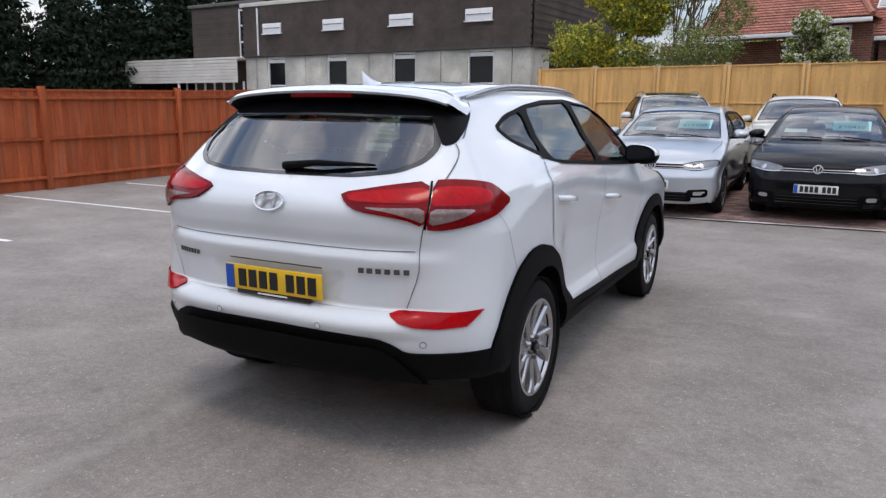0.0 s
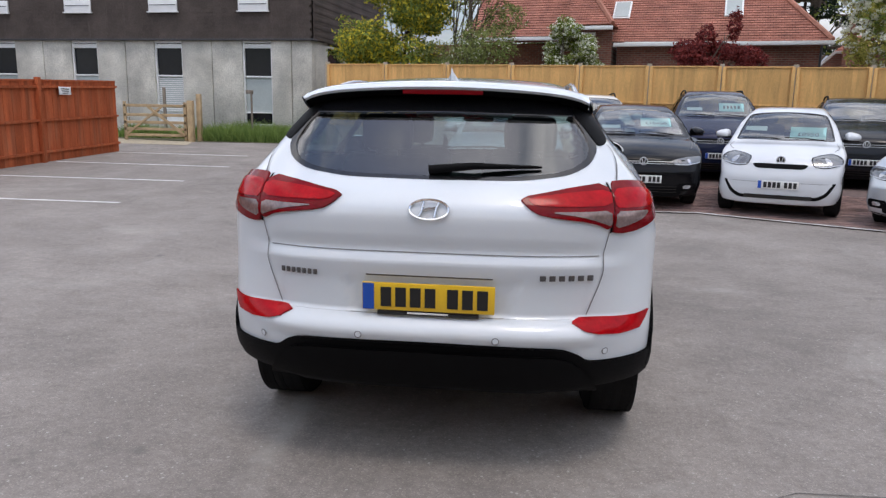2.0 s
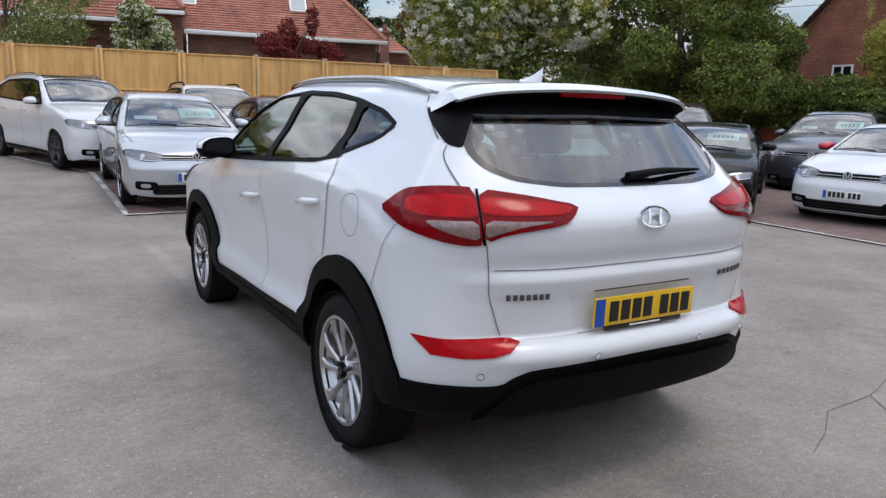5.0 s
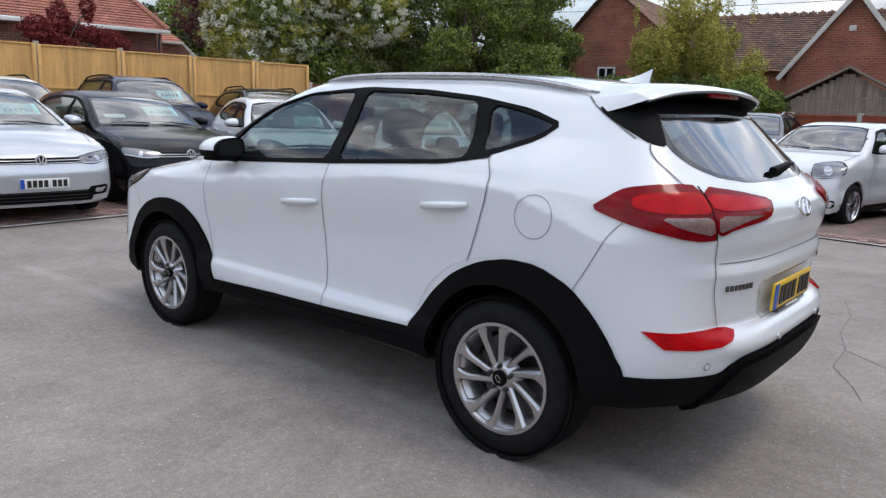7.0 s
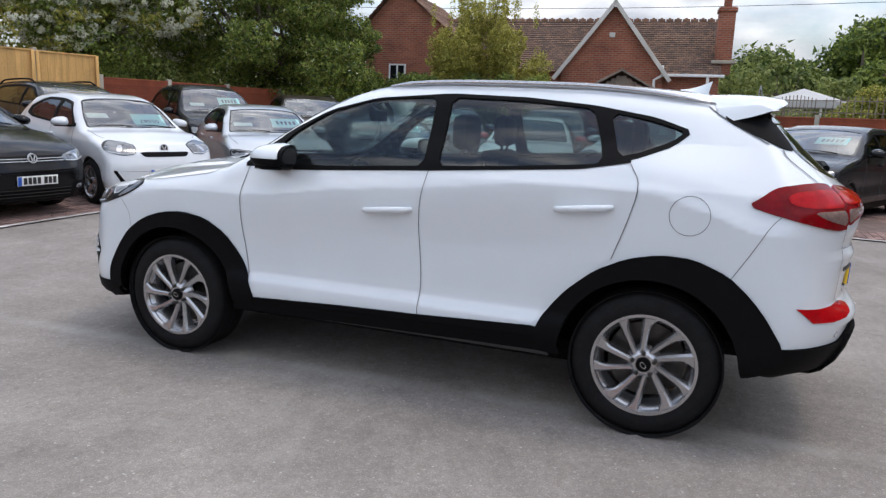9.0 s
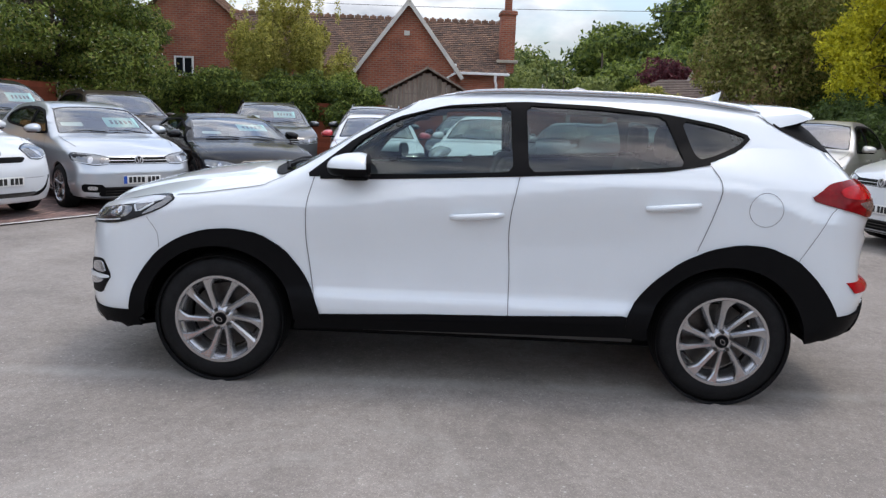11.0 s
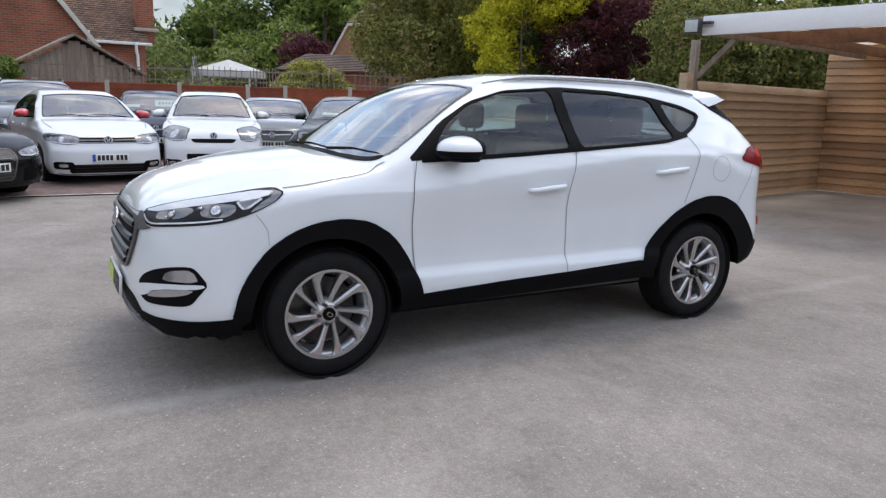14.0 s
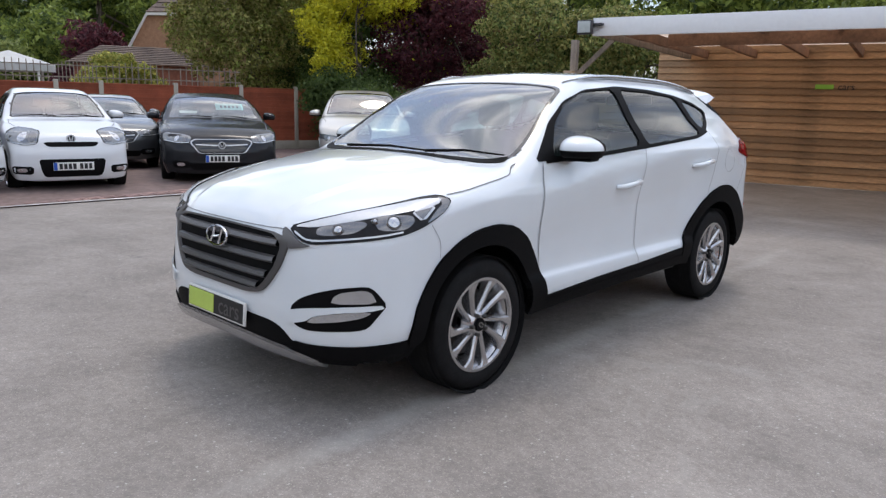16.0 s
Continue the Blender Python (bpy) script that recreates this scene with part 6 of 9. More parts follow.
    part("cabin_lining", shell_mesh("cabin_lining", sh, 0.06, size, spine, liner, LINER, off=-0.035, snap=False), car)
    part("underbody", box_mesh("underbody", (1.3, 3.2, 0.12), PLASTIC, 0.03, (0, 0.2, 0.28)), car)
    part("underbody", box_mesh("underbody", (1.25, 0.75, 0.08), PLASTIC, 0.03, (0, -1.62, 0.40)), car)
    part("underbody", box_mesh("underbody", (1.3, 0.62, 0.08), PLASTIC, 0.03, (0, 1.82, 0.30)), car)
    part("underbody", box_mesh("underbody", (1.50, 1.72, 0.08), PLASTIC, 0.02, (0, 0, 0.30)), car)
    for y in (1.335, -1.335):
        for s in (-1, 1):
            V, F = [], []
            n = 24
            for k in range(n + 1):
                a = radians(2 + 176 * k / n)
                for x in (0.5, 0.89):
                    V.append((s * x, y + 0.43 * math.cos(a), AZ + 0.43 * math.sin(a)))
            F = [(2 * k, 2 * k + 1, 2 * k + 3, 2 * k + 2) for k in range(n)]
            V.append((s * 0.5, y, AZ))
            F += [(2 * k, 2 * k + 2, len(V) - 1) for k in range(n)]
            part("wheel_well", mesh("wheel_well", V, F, PLASTIC, 40), car)
    # side panels
    for s in (-1, 1):
        md = ("side", s)
        panel("window_trim", sh, md, dlo, PLASTIC, car, 0.004, 0.02, 0.05, [front_pane, rear_pane, quarter], "matt black window surround", 1)
        for nm, o, g in (("front_side_window", front_pane, CAR_GLASS), ("rear_side_window", rear_pane, DARK_GLASS), ("quarter_window", quarter, DARK_GLASS)):
            panel(nm, sh, md, o, g, car, -0.003, 0.001, 0.06, rounds=1)
        fd = [(0.83, 1.125), (0.865, 0.99), (0.868, 0.8), (0.835, 0.53), (0.80, 0.385), (-0.205, 0.415), (-0.205, 0.65), (-0.19, 0.88), (-0.20, 1.0), (-0.235, 1.168), (0.48, 1.128)]
        rd = [(-0.235, 1.168), (-0.20, 1.0), (-0.19, 0.88), (-0.205, 0.65), (-0.205, 0.415), (-0.80, 0.44), (-0.9, 0.66), (-1.05, 0.79), (-1.155, 0.825), (-1.205, 0.97), (-1.248, 1.12), (-1.246, 1.185), (-1.20, 1.252), (-0.98, 1.218)]
        d1 = panel("front_door", sh, md, fd, WHITE_CAR, car, 0.0025, 0.01, 0.022, rounds=1)
        d2 = panel("rear_door", sh, md, rd, WHITE_CAR, car, 0.0025, 0.01, 0.022, rounds=1)
        for ln in (fd[0:5], rd[0:5], rd[8:13]):
            ribbon("door_gap", sh, md, ln, 0.0040, SEAM, car, 0.0055, 1)
        ribbon("window_sill_trim", sh, md, [(0.80, 1.122), (0.48, 1.133), (-0.25, 1.174), (-0.98, 1.224), (-1.2, 1.264)], 0.016, PLASTIC, car, 0.006)
        for d, (ya, za, yb, zb) in ((d1, (0.11, 0.947, -0.155, 0.970)), (d2, (-0.885, 1.032, -1.145, 1.060))):
            z = (za + zb) / 2
            P = sh.lay(md, [(ya, za), ((ya + yb) / 2, z + 0.002), (yb, zb)])
            bm = bmesh.new()
            o = Vector((s * 0.034, 0, 0))
            tube(bm, [Vector(P[0]), Vector(P[0]) * 0.75 + Vector(P[1]) * 0.25 + o, Vector(P[1]) + o * 1.15, Vector(P[2]) * 0.75 + Vector(P[1]) * 0.25 + o, Vector(P[2])], [0.013, 0.016, 0.0165, 0.016, 0.012], 10)
            part("door_handle", bm_mesh("door_handle", bm, WHITE_CAR, 50), d, "white painted door handle")
            panel("handle_cup", sh, md, arc((ya + yb) / 2 - 0.01, z + 0.012, 0.062, 0, 360, 16, 0.62)[:-1], WHITE_CAR, d, 0.004, 0.004, 0.03, rounds=0)
        # cladding over the arches and the sill
        fa = [(1.832, 0.37), (1.80, 0.50), (1.742, 0.605), (1.655, 0.712), (1.535, 0.79), (1.40, 0.835), (1.255, 0.847), (1.11, 0.822), (0.985, 0.745), (0.89, 0.625), (0.83, 0.505), (0.795, 0.41)]
        ra = [(-0.825, 0.465), (-0.885, 0.565), (-0.955, 0.652), (-1.08, 0.762), (-1.225, 0.835), (-1.37, 0.868), (-1.51, 0.862), (-1.655, 0.803), (-1.755, 0.715), (-1.83, 0.624), (-1.895, 0.515)]
        panel("arch_cladding", sh, md, fa + [(0.79, 0.36)] + arc(1.335, AZ, 0.405, 178, 2, 26) + [(1.80, 0.33)], PLASTIC, car, 0.016, 0.04, 0.04, label="matt black wheel-arch cladding", rounds=1)
        panel("arch_cladding", sh, md, ra + [(-1.90, 0.42), (-1.75, 0.36)] + arc(-1.335, AZ, 0.405, 180, 0, 26)[1:-1] + [(-0.92, 0.36), (-0.82, 0.40)], PLASTIC, car, 0.016, 0.04, 0.04, label="matt black wheel-arch cladding", rounds=1)
        panel("sill_cladding", sh, md, [(0.81, 0.40), (0.25, 0.425), (-0.21, 0.437), (-0.83, 0.465), (-0.93, 0.40), (-0.95, 0.33), (-0.85, 0.345), (0.84, 0.32), (0.94, 0.31), (0.92, 0.37)], PLASTIC, car, 0.012, 0.03, 0.06, label="matt black sill cladding", rounds=1)
        ribbon("sill_step", sh, md, [(0.78, 0.375), (-0.84, 0.405)], 0.016, PLASTIC, car, 0.0165, 0)
        ribbon("bumper_gap", sh, md, [(1.648, 0.73), (1.65, 0.802), (1.672, 0.838), (1.707, 0.885)], 0.0024, SEAM, car, 0.0035, 1)
        ribbon("bumper_gap", sh, md, [(-1.66, 0.78), (-1.73, 0.9), (-1.80, 1.03), (-1.85, 1.08)], 0.003, SEAM, car, 0.0035, 1)
        # mirrors
        mirror_part(car, s, 0.948, 0.58, 1.187, WHITE_CAR, 1.0, two_tone=True)
        # roof rail
        pts = [Vector(p) for p in sh.lay(("top",), [(s * 0.575, y) for y in np.linspace(0.12, -1.5, 15)])]
        bm = bmesh.new()
        tube(bm, [p + Vector((0, 0, 0.006 + 0.022 * math.sin(math.pi * min(max(i / 14, 0.02), 0.98)) ** 0.4)) for i, p in enumerate(pts)], [0.006] + [0.013] * 13 + [0.006], 8)
        part("roof_rail", bm_mesh("roof_rail", bm, ALLOY, 50), car, "silver roof rail")
        ribbon("roof_ditch", sh, ("top",), [(s * 0.555, 0.25), (s * 0.555, -1.55)], 0.014, SEAM, car, 0.003, 0)
    ribbon("fuel_flap_gap", sh, ("side", -1), arc(-1.475, 1.048, 0.085, 0, 360, 28)[:-1], 0.0026, SEAM, car, 0.003, 0, True)
    # glass front and back
    panel("windscreen", sh, ("top",), ws, SCREEN_GLASS, car, -0.003, 0.001, 0.07, label="clear laminated windscreen")
    inner = [(x * 0.97, 0.345 + (y - 0.345) * 0.95 + 0.016) for x, y in ws]
    panel("windscreen_border", sh, ("top",), ws, GLOSS_BLACK, car, 0.002, 0.006, 0.05, [inner])
    low = [(0.0, 1.15), (0.40, 1.125), (0.64, 1.065), (0.745, 0.995)]
    low = [(-x, y) for x, y in low[:0:-1]] + low
    panel("scuttle", sh, ("top",), [(x, y - 0.035) for x, y in low] + [(x, y + 0.022) for x, y in low[::-1]], PLASTIC, car, 0.005, 0.012, 0.04)
    for ends in (((0.42, 1.10), (-0.34, 1.105)), ((-0.27, 1.115), (-0.725, 0.985))):
        A, B = sh.lay(("top",), ends, 0.014)
        wiper("wiper", car, A, B)
    rg_in = [(x * 0.955, 1.375 + (z - 1.375) * 0.93) for x, z in rg]
    panel("rear_window", sh, ("rear",), rg, REAR_GLASS, car, -0.002, 0.001, 0.06, label="dark tinted rear window")
    panel("rear_window_border", sh, ("rear",), rg, GLOSS_BLACK, car, 0.003, 0.006, 0.05, [rg_in])
    # black top border, drawn deeper to paint in the spoiler's dark reflection
    panel("rear_window_band", sh, ("rear",), [(-0.585, 1.452), (0, 1.462), (0.585, 1.452), (0.52, 1.508), (0.3, 1.538), (0, 1.548), (-0.3, 1.538), (-0.52, 1.508)], GLOSS_BLACK, car, 0.005, 0.006, 0.05, rounds=1)
    A, B = sh.lay(("rear",), [(-0.02, 1.232), (0.42, 1.25)], 0.010)
    bm = bmesh.new()
    tube(bm, [Vector(A) + Vector((0, -0.005, 0)), Vector(A) * 0.6 + Vector(B) * 0.4 + Vector((0, -0.02, 0.012)), Vector(B)], [0.018, 0.014, 0.005], 8)
    part("rear_wiper", bm_mesh("rear_wiper", bm, PLASTIC, 45), car)
    # roof spoiler
    top_v, low_v, n = [], [], 32
    for i in range(n + 1):
        x = -0.612 + 1.224 * i / n
        q = abs(x) / 0.612
        z = 1.575 - 0.035 * q**2 - 0.022 * q**10
        yr = -1.85 + 0.05 * q**4 + 0.03 * q**12
        yf = -1.50 - 0.03 * q**8
        P = sh.lay(("top",), [(x * 0.955, yf), (x * 0.97, yf - 0.12)])
        top_v += [(x * 0.955, yf, P[0][2] + 0.002), (x * 0.985, yf - 0.12, max(P[1][2] + 0.006, z + 0.022 - 0.012 * q**8)), (x, (yf - 0.12 + yr) / 2, z + 0.018), (x, yr + 0.02, z + 0.004), (x, yr, z - 0.010), (x, yr + 0.012, z - 0.02)]
        low_v += [(x, yr + 0.012, z - 0.02), (x * 0.99, yr + 0.07, z - 0.034 - 0.02 * q**8), (x * 0.97, -1.68, z - 0.052 - 0.03 * q**8), (x * 0.965, -1.56, z - 0.05 - 0.035 * q**8)]
    strip = lambda m: [(i * m + k, (i + 1) * m + k, (i + 1) * m + k + 1, i * m + k + 1) for i in range(n) for k in range(m - 1)]
    sp = part("roof_spoiler", mesh("roof_spoiler", top_v, strip(6), WHITE_CAR, 40), car, "white roof spoiler")
    part("spoiler_underside", mesh("spoiler_underside", low_v, strip(4), PLASTIC, 40), sp, "black underside of the spoiler")
    for s, i in ((-1, 0), (1, n)):
        up = top_v[6 * i:6 * i + 6]
        dn = [(s * 0.622, -1.545, 1.490), (s * 0.636, -1.60, 1.458), (s * 0.634, -1.69, 1.482), (s * 0.624, -1.765, 1.508), (s * 0.618, -1.79, 1.512), (s * 0.612, -1.795, 1.518)]
        mid = [tuple((a + b) / 2 + d for a, b, d in zip(p, q, (s * 0.002, 0, 0.003))) for p, q in zip(up, dn)]
        f2 = [(6 * r + k, 6 * r + k + 1, 6 * r + k + 7, 6 * r + k + 6) for r in range(2) for k in range(5)]
        part("spoiler_end", mesh("spoiler_end", up + mid + dn, f2 if s < 0 else [f[::-1] for f in f2], WHITE_CAR, 60), sp)
    part("brake_lamp", box_mesh("brake_lamp", (0.34, 0.02, 0.022), DARK_RED, 0.004, (0, -1.825, 1.545)), sp, "dark red high brake lamp")
    for s in (-1, 1):
        blade_pts = [(0.622, -1.57, 1.478), (0.642, -1.60, 1.450), (0.660, -1.67, 1.415), (0.677, -1.75, 1.379), (0.682, -1.82, 1.345), (0.640, -1.86, 1.335), (0.615, -1.84, 1.37), (0.585, -1.81, 1.405), (0.55, -1.78, 1.45), (0.53, -1.72, 1.49), (0.57, -1.62, 1.50)]
        panel("spoiler_blade", sh, ("wrap", -1, -1.0), to_wrap([(s * x, y, z) for x, y, z in blade_pts], -1, -1.0), PLASTIC, car, 0.006, 0.02, 0.03, label="black spoiler end blade", rounds=1)
        ribbon("roof_gap", sh, ("side", s), [(-1.50, 1.52), (-1.56, 1.475), (-1.66, 1.418), (-1.765, 1.362)], 0.005, SEAM, car, 0.003, 1)
    # fin
    bm = bmesh.new()
    rows = []
    for t in np.linspace(0, 1, 9):
        y, w = -1.33 - 0.14 * t, 0.032 * math.sin(math.pi * min(0.15 + 0.85 * t, 0.97)) + 0.004
        h = 0.008 + 0.062 * t**1.6
        b0 = float(sh.lay(("top",), [(0, y)])[0][2])
        rows.append([bm.verts.new(p) for p in ((-w, y, b0 - 0.01), (-w * 0.35, y - 0.015 * t, b0 + h * 0.75), (0, y - 0.02 * t, b0 + h), (w * 0.35, y - 0.015 * t, b0 + h * 0.75), (w, y, b0 - 0.01))])
    for a, b in zip(rows, rows[1:]):
        for k in range(4):
            bm.faces.new((a[k], a[k + 1], b[k + 1], b[k]))
    bm.faces.new(rows[0]), bm.faces.new(rows[-1][::-1])
    part("roof_antenna", bm_mesh("roof_antenna", bm, WHITE_CAR, 50), car, "white shark-fin antenna")
    # tail lamps, reflectors, rear bumper
    WR = lambda pts: to_wrap(pts, -1, -1.0)
    mr = ("wrap", -1, -1.0)
    for s in (-1, 1):
        inner_l = [(0.338, -2.165, 1.146), (0.53, -2.095, 1.18), (0.682, -2.04, 1.198), (0.69, -2.08, 1.10), (0.682, -2.105, 1.03), (0.62, -2.136, 1.06), (0.42, -2.18, 1.086), (0.375, -2.178, 1.11)]
        outer_l = [(0.689, -2.02, 1.200), (0.745, -1.96, 1.204), (0.80, -1.905, 1.199), (0.835, -1.82, 1.186), (0.857, -1.77, 1.158), (0.875, -1.69, 1.108), (0.885, -1.847, 1.066), (0.85, -1.963, 1.040), (0.79, -2.03, 1.022), (0.74, -2.07, 1.016), (0.690, -2.105, 1.022)]
        sx = lambda L: WR([(s * x, y, z) for x, y, z in L])
        tl = panel("tail_light", sh, mr, sx(inner_l), RED_LENS, car, 0.012, 0.03, 0.035, label="long red tail-light lens", rounds=1)
        # tail_light_band paints the daylit part of each lens in a brighter red
        panel("tail_light_band", sh, mr, sx([(0.365, -2.165, 1.143), (0.53, -2.1, 1.164), (0.682, -2.04, 1.172), (0.686, -2.08, 1.118), (0.53, -2.15, 1.116), (0.395, -2.17, 1.118)]), RED_BAND, tl, 0.0142, 0.006, 0.03, label="bright red band painting the lit part of the lens", rounds=1)
        panel("tail_light_clear", sh, mr, sx([(0.44, -2.175, 1.1), (0.57, -2.14, 1.1), (0.68, -2.09, 1.102), (0.684, -2.1, 1.045), (0.645, -2.125, 1.062), (0.57, -2.15, 1.082)]), CLEAR_LENS, tl, 0.0145, 0.006, 0.03, label="clear reversing lens", rounds=1)
        to = panel("tail_light", sh, mr, sx(outer_l), RED_LENS, car, 0.012, 0.03, 0.03, label="red tail-light wrapping the corner", rounds=1)
        panel("tail_light_band", sh, mr, sx([(0.698, -2.04, 1.172), (0.76, -1.98, 1.178), (0.815, -1.88, 1.17), (0.84, -1.83, 1.15), (0.86, -1.86, 1.12), (0.84, -1.93, 1.108), (0.77, -2.03, 1.108), (0.70, -2.08, 1.11)]), RED_BAND, to, 0.0142, 0.006, 0.03, label="bright red band painting the lit part of the lens", rounds=1)
        panel("tail_light_clear", sh, mr, sx([(0.703, -2.08, 1.098), (0.77, -2.03, 1.096), (0.838, -1.95, 1.093), (0.815, -1.99, 1.07), (0.77, -2.04, 1.052), (0.703, -2.1, 1.036)]), CLEAR_LENS, to, 0.0145, 0.006, 0.03, label="clear indicator lens", rounds=1)
        panel("rear_reflector", sh, mr, sx([(0.566, -2.17, 0.668), (0.62, -2.13, 0.685), (0.70, -2.097, 0.68), (0.79, -2.03, 0.68), (0.87, -1.93, 0.684), (0.835, -2.01, 0.622), (0.745, -2.09, 0.618), (0.655, -2.14, 0.626), (0.605, -2.167, 0.641)]), RED_BAND, car, 0.009, 0.03, 0.03, label="red lower rear reflector", rounds=0)
        ribbon("tailgate_gap", sh, mr, sx([(0.686, -2.11, 1.022), (0.672, -2.11, 0.923), (0.66, -2.094, 0.835), (0.626, -2.133, 0.686)]), 0.0032, SEAM, car, 0.004, 1)
        ribbon("tailgate_gap", sh, mr, sx([(0.716, -1.979, 1.203), (0.719, -1.87, 1.284), (0.706, -1.835, 1.316), (0.69, -1.83, 1.341)]), 0.005, SEAM, car, 0.004, 1)
        ribbon("lamp_gap", sh, mr, sx([(0.686, -2.03, 1.2), (0.690, -2.08, 1.1), (0.687, -2.1, 1.02)]), 0.008, PLASTIC, car, 0.006, 0)
        P = sh.lay(mr, sx([(0.265, -2.23, 0.605), (0.695, -2.12, 0.552)]), 0.002)
        for p, nn in zip(P, sh.normal(P)):
            V, F = lathe([(0.0005, 0.004), (0.011, 0.004), (0.0125, -0.004)], 14)
            part("parking_sensor", mesh("parking_sensor", V, F, WHITE_CAR, 40), car, m=Matrix.Translation(p) @ Vector((1, 0, 0)).rotation_difference(Vector(nn)).to_matrix().to_4x4())
            V, F = lathe([(0.0115, 0.0045), (0.015, 0.0035)], 14)
            part("parking_sensor_ring", mesh("parking_sensor_ring", V, F, SEAM, 40), car, m=Matrix.Translation(p) @ Vector((1, 0, 0)).rotation_difference(Vector(nn)).to_matrix().to_4x4())
    half = [(0, -2.22, 0.583), (0.30, -2.2, 0.58), (0.52, -2.2, 0.573), (0.585, -2.175, 0.548), (0.632, -2.155, 0.514), (0.70, -2.11, 0.510), (0.80, -2.04, 0.508), (0.87, -1.94, 0.506), (0.90, -1.87, 0.505), (0.90, -1.80, 0.39), (0.86, -1.9, 0.37), (0.70, -2.05, 0.355), (0.4, -2.15, 0.345), (0, -2.17, 0.345)]
    full = half + [(-x, y, z) for x, y, z in half[-2:0:-1]]
    panel("rear_bumper_cladding", sh, mr, WR(full), PLASTIC, car, 0.014, 0.03, 0.035, label="matt black lower rear bumper", rounds=1)
    sk = [(0.0, -2.23, 0.548), (0.483, -2.206, 0.544), (0.555, -2.184, 0.528), (0.61, -2.153, 0.482), (0.65, -2.11, 0.425), (0.70, -2.05, 0.365), (0.4, -2.14, 0.352), (0, -2.18, 0.350)]
    panel("rear_skid", sh, mr, WR(sk + [(-x, y, z) for x, y, z in sk[-2:0:-1]]), PLASTIC, car, 0.030, 0.03, 0.045, rounds=1)
    ribbon("skid_edge", sh, mr, WR([(-x, y, z) for x, y, z in sk[5:0:-1]] + sk[:6]), 0.003, PLASTIC, car, 0.0305, 1)
    ribbon("bumper_top_gap", sh, mr, WR([(x, -2.2 + 0.46 * x**4, 0.676) for x in np.linspace(-0.56, 0.56, 21)]), 0.0035, SEAM, car, 0.003, 0)
    ribbon("tailgate_crease", sh, mr, WR([(x, -2.21 + 0.46 * x**4, 0.928) for x in np.linspace(-0.66, 0.66, 21)]), 0.0035, SEAM, car, 0.003, 0)
    # grey strip painting the soft shadow under the plate recess's top edge
    panel("plate_lamp_shade", sh, ("rear",), [(-0.25, 0.836), (0.25, 0.836), (0.247, 0.832), (-0.247, 0.832)], SEAM, car, 0.003, 0.01, 0.04, rounds=0)
    plate(car, YELLOW_PLATE, Matrix.Translation((0.0, -2.200, 0.752)) @ Matrix.Rotation(radians(2), 4, "X"), rear=True)
    part("plate_holder", box_mesh("plate_holder", (0.4, 0.015, 0.02), GLOSS_BLACK, 0.003, (0.0, -2.198, 0.688)), car)
    part("holder_bar", box_mesh("holder_bar", (0.16, 0.004, 0.006), WHITE_PLATE, 0, (0.0, -2.207, 0.689)), car)

    def emblem(p, n, size=1.0):
        bm = bmesh.new()
        ring = [Vector((0.075 * math.cos(a), 0, 0.0385 * math.sin(a))) for a in (2 * math.pi * k / 28 for k in range(29))]
        tube(bm, ring, 0.0055, 6, cap=False)
        tube(bm, [(-0.036, 0, -0.028), (-0.026, 0, -0.004), (-0.02, 0, 0.031)], 0.007, 6)
        tube(bm, [(0.022, 0, -0.031), (0.028, 0, 0.004), (0.038, 0, 0.027)], 0.007, 6)
        tube(bm, [(-0.028, 0, -0.005), (0.0, 0, 0.004), (0.03, 0, 0.006)], 0.006, 6)
        part("emblem", bm_mesh("emblem", bm, CHROME, 60), car, "chrome oval emblem", m=Matrix.Translation(p) @ Vector((0, -1, 0)).rotation_difference(Vector(n)).to_matrix().to_4x4() @ Matrix.Scale(size, 4))
    P = sh.lay(("rear",), [(0.0, 1.098)], 0.008)
    emblem(P[0], sh.normal(P)[0])
    for xc, w, z, n in ((-0.525, 0.165, 0.832, 7), (0.525, 0.217, 0.845, 6)):
        for k in range(n):
            x = xc - w / 2 + w * (k + 0.5) / n
            P = sh.lay(mr, WR([(x, -2.18 + 0.46 * x**4, z)]), 0.004)
            part("badge_bar", box_mesh("badge_bar", (w / n * 0.66, 0.005, 0.021), GUNMETAL, 0.001), car, m=Matrix.Translation(P[0]) @ Matrix.Rotation(x * 0.6, 4, "Z"))
    # front: lamps, grille, bumper
    WF = lambda pts: to_wrap(pts, 1, 1.0)
    mf = ("wrap", 1, 1.0)
    for s in (-1, 1):
        sx = lambda L: WF([(s * x, y, z) for x, y, z in L])
        hl = panel("headlight", sh, mf, sx([(0.452, 2.145, 0.866), (0.555, 2.072, 0.902), (0.651, 1.955, 0.936), (0.723, 1.825, 0.962), (0.773, 1.67, 0.992), (0.812, 1.578, 1.004), (0.860, 1.543, 0.985), (0.890, 1.60, 0.945), (0.90, 1.68, 0.908), (0.897, 1.766, 0.876), (0.878, 1.85, 0.850), (0.836, 1.927, 0.836), (0.704, 2.068, 0.816), (0.60, 2.13, 0.803), (0.548, 2.15, 0.812)]), LAMP_DARK, car, 0.006, 0.03, 0.03, label="swept-back headlight with dark inner housing", rounds=1)
        panel("running_light", sh, mf, sx([(0.48, 2.135, 0.866), (0.569, 2.07, 0.898), (0.66, 1.95, 0.932), (0.74, 1.80, 0.960), (0.79, 1.66, 0.985), (0.835, 1.585, 0.988), (0.85, 1.62, 0.966), (0.825, 1.74, 0.946), (0.745, 1.9, 0.917), (0.66, 2.02, 0.890), (0.57, 2.1, 0.869)]), LAMP_BAR, hl, 0.010, 0.004, 0.02, label="pale running-light strip", rounds=1)
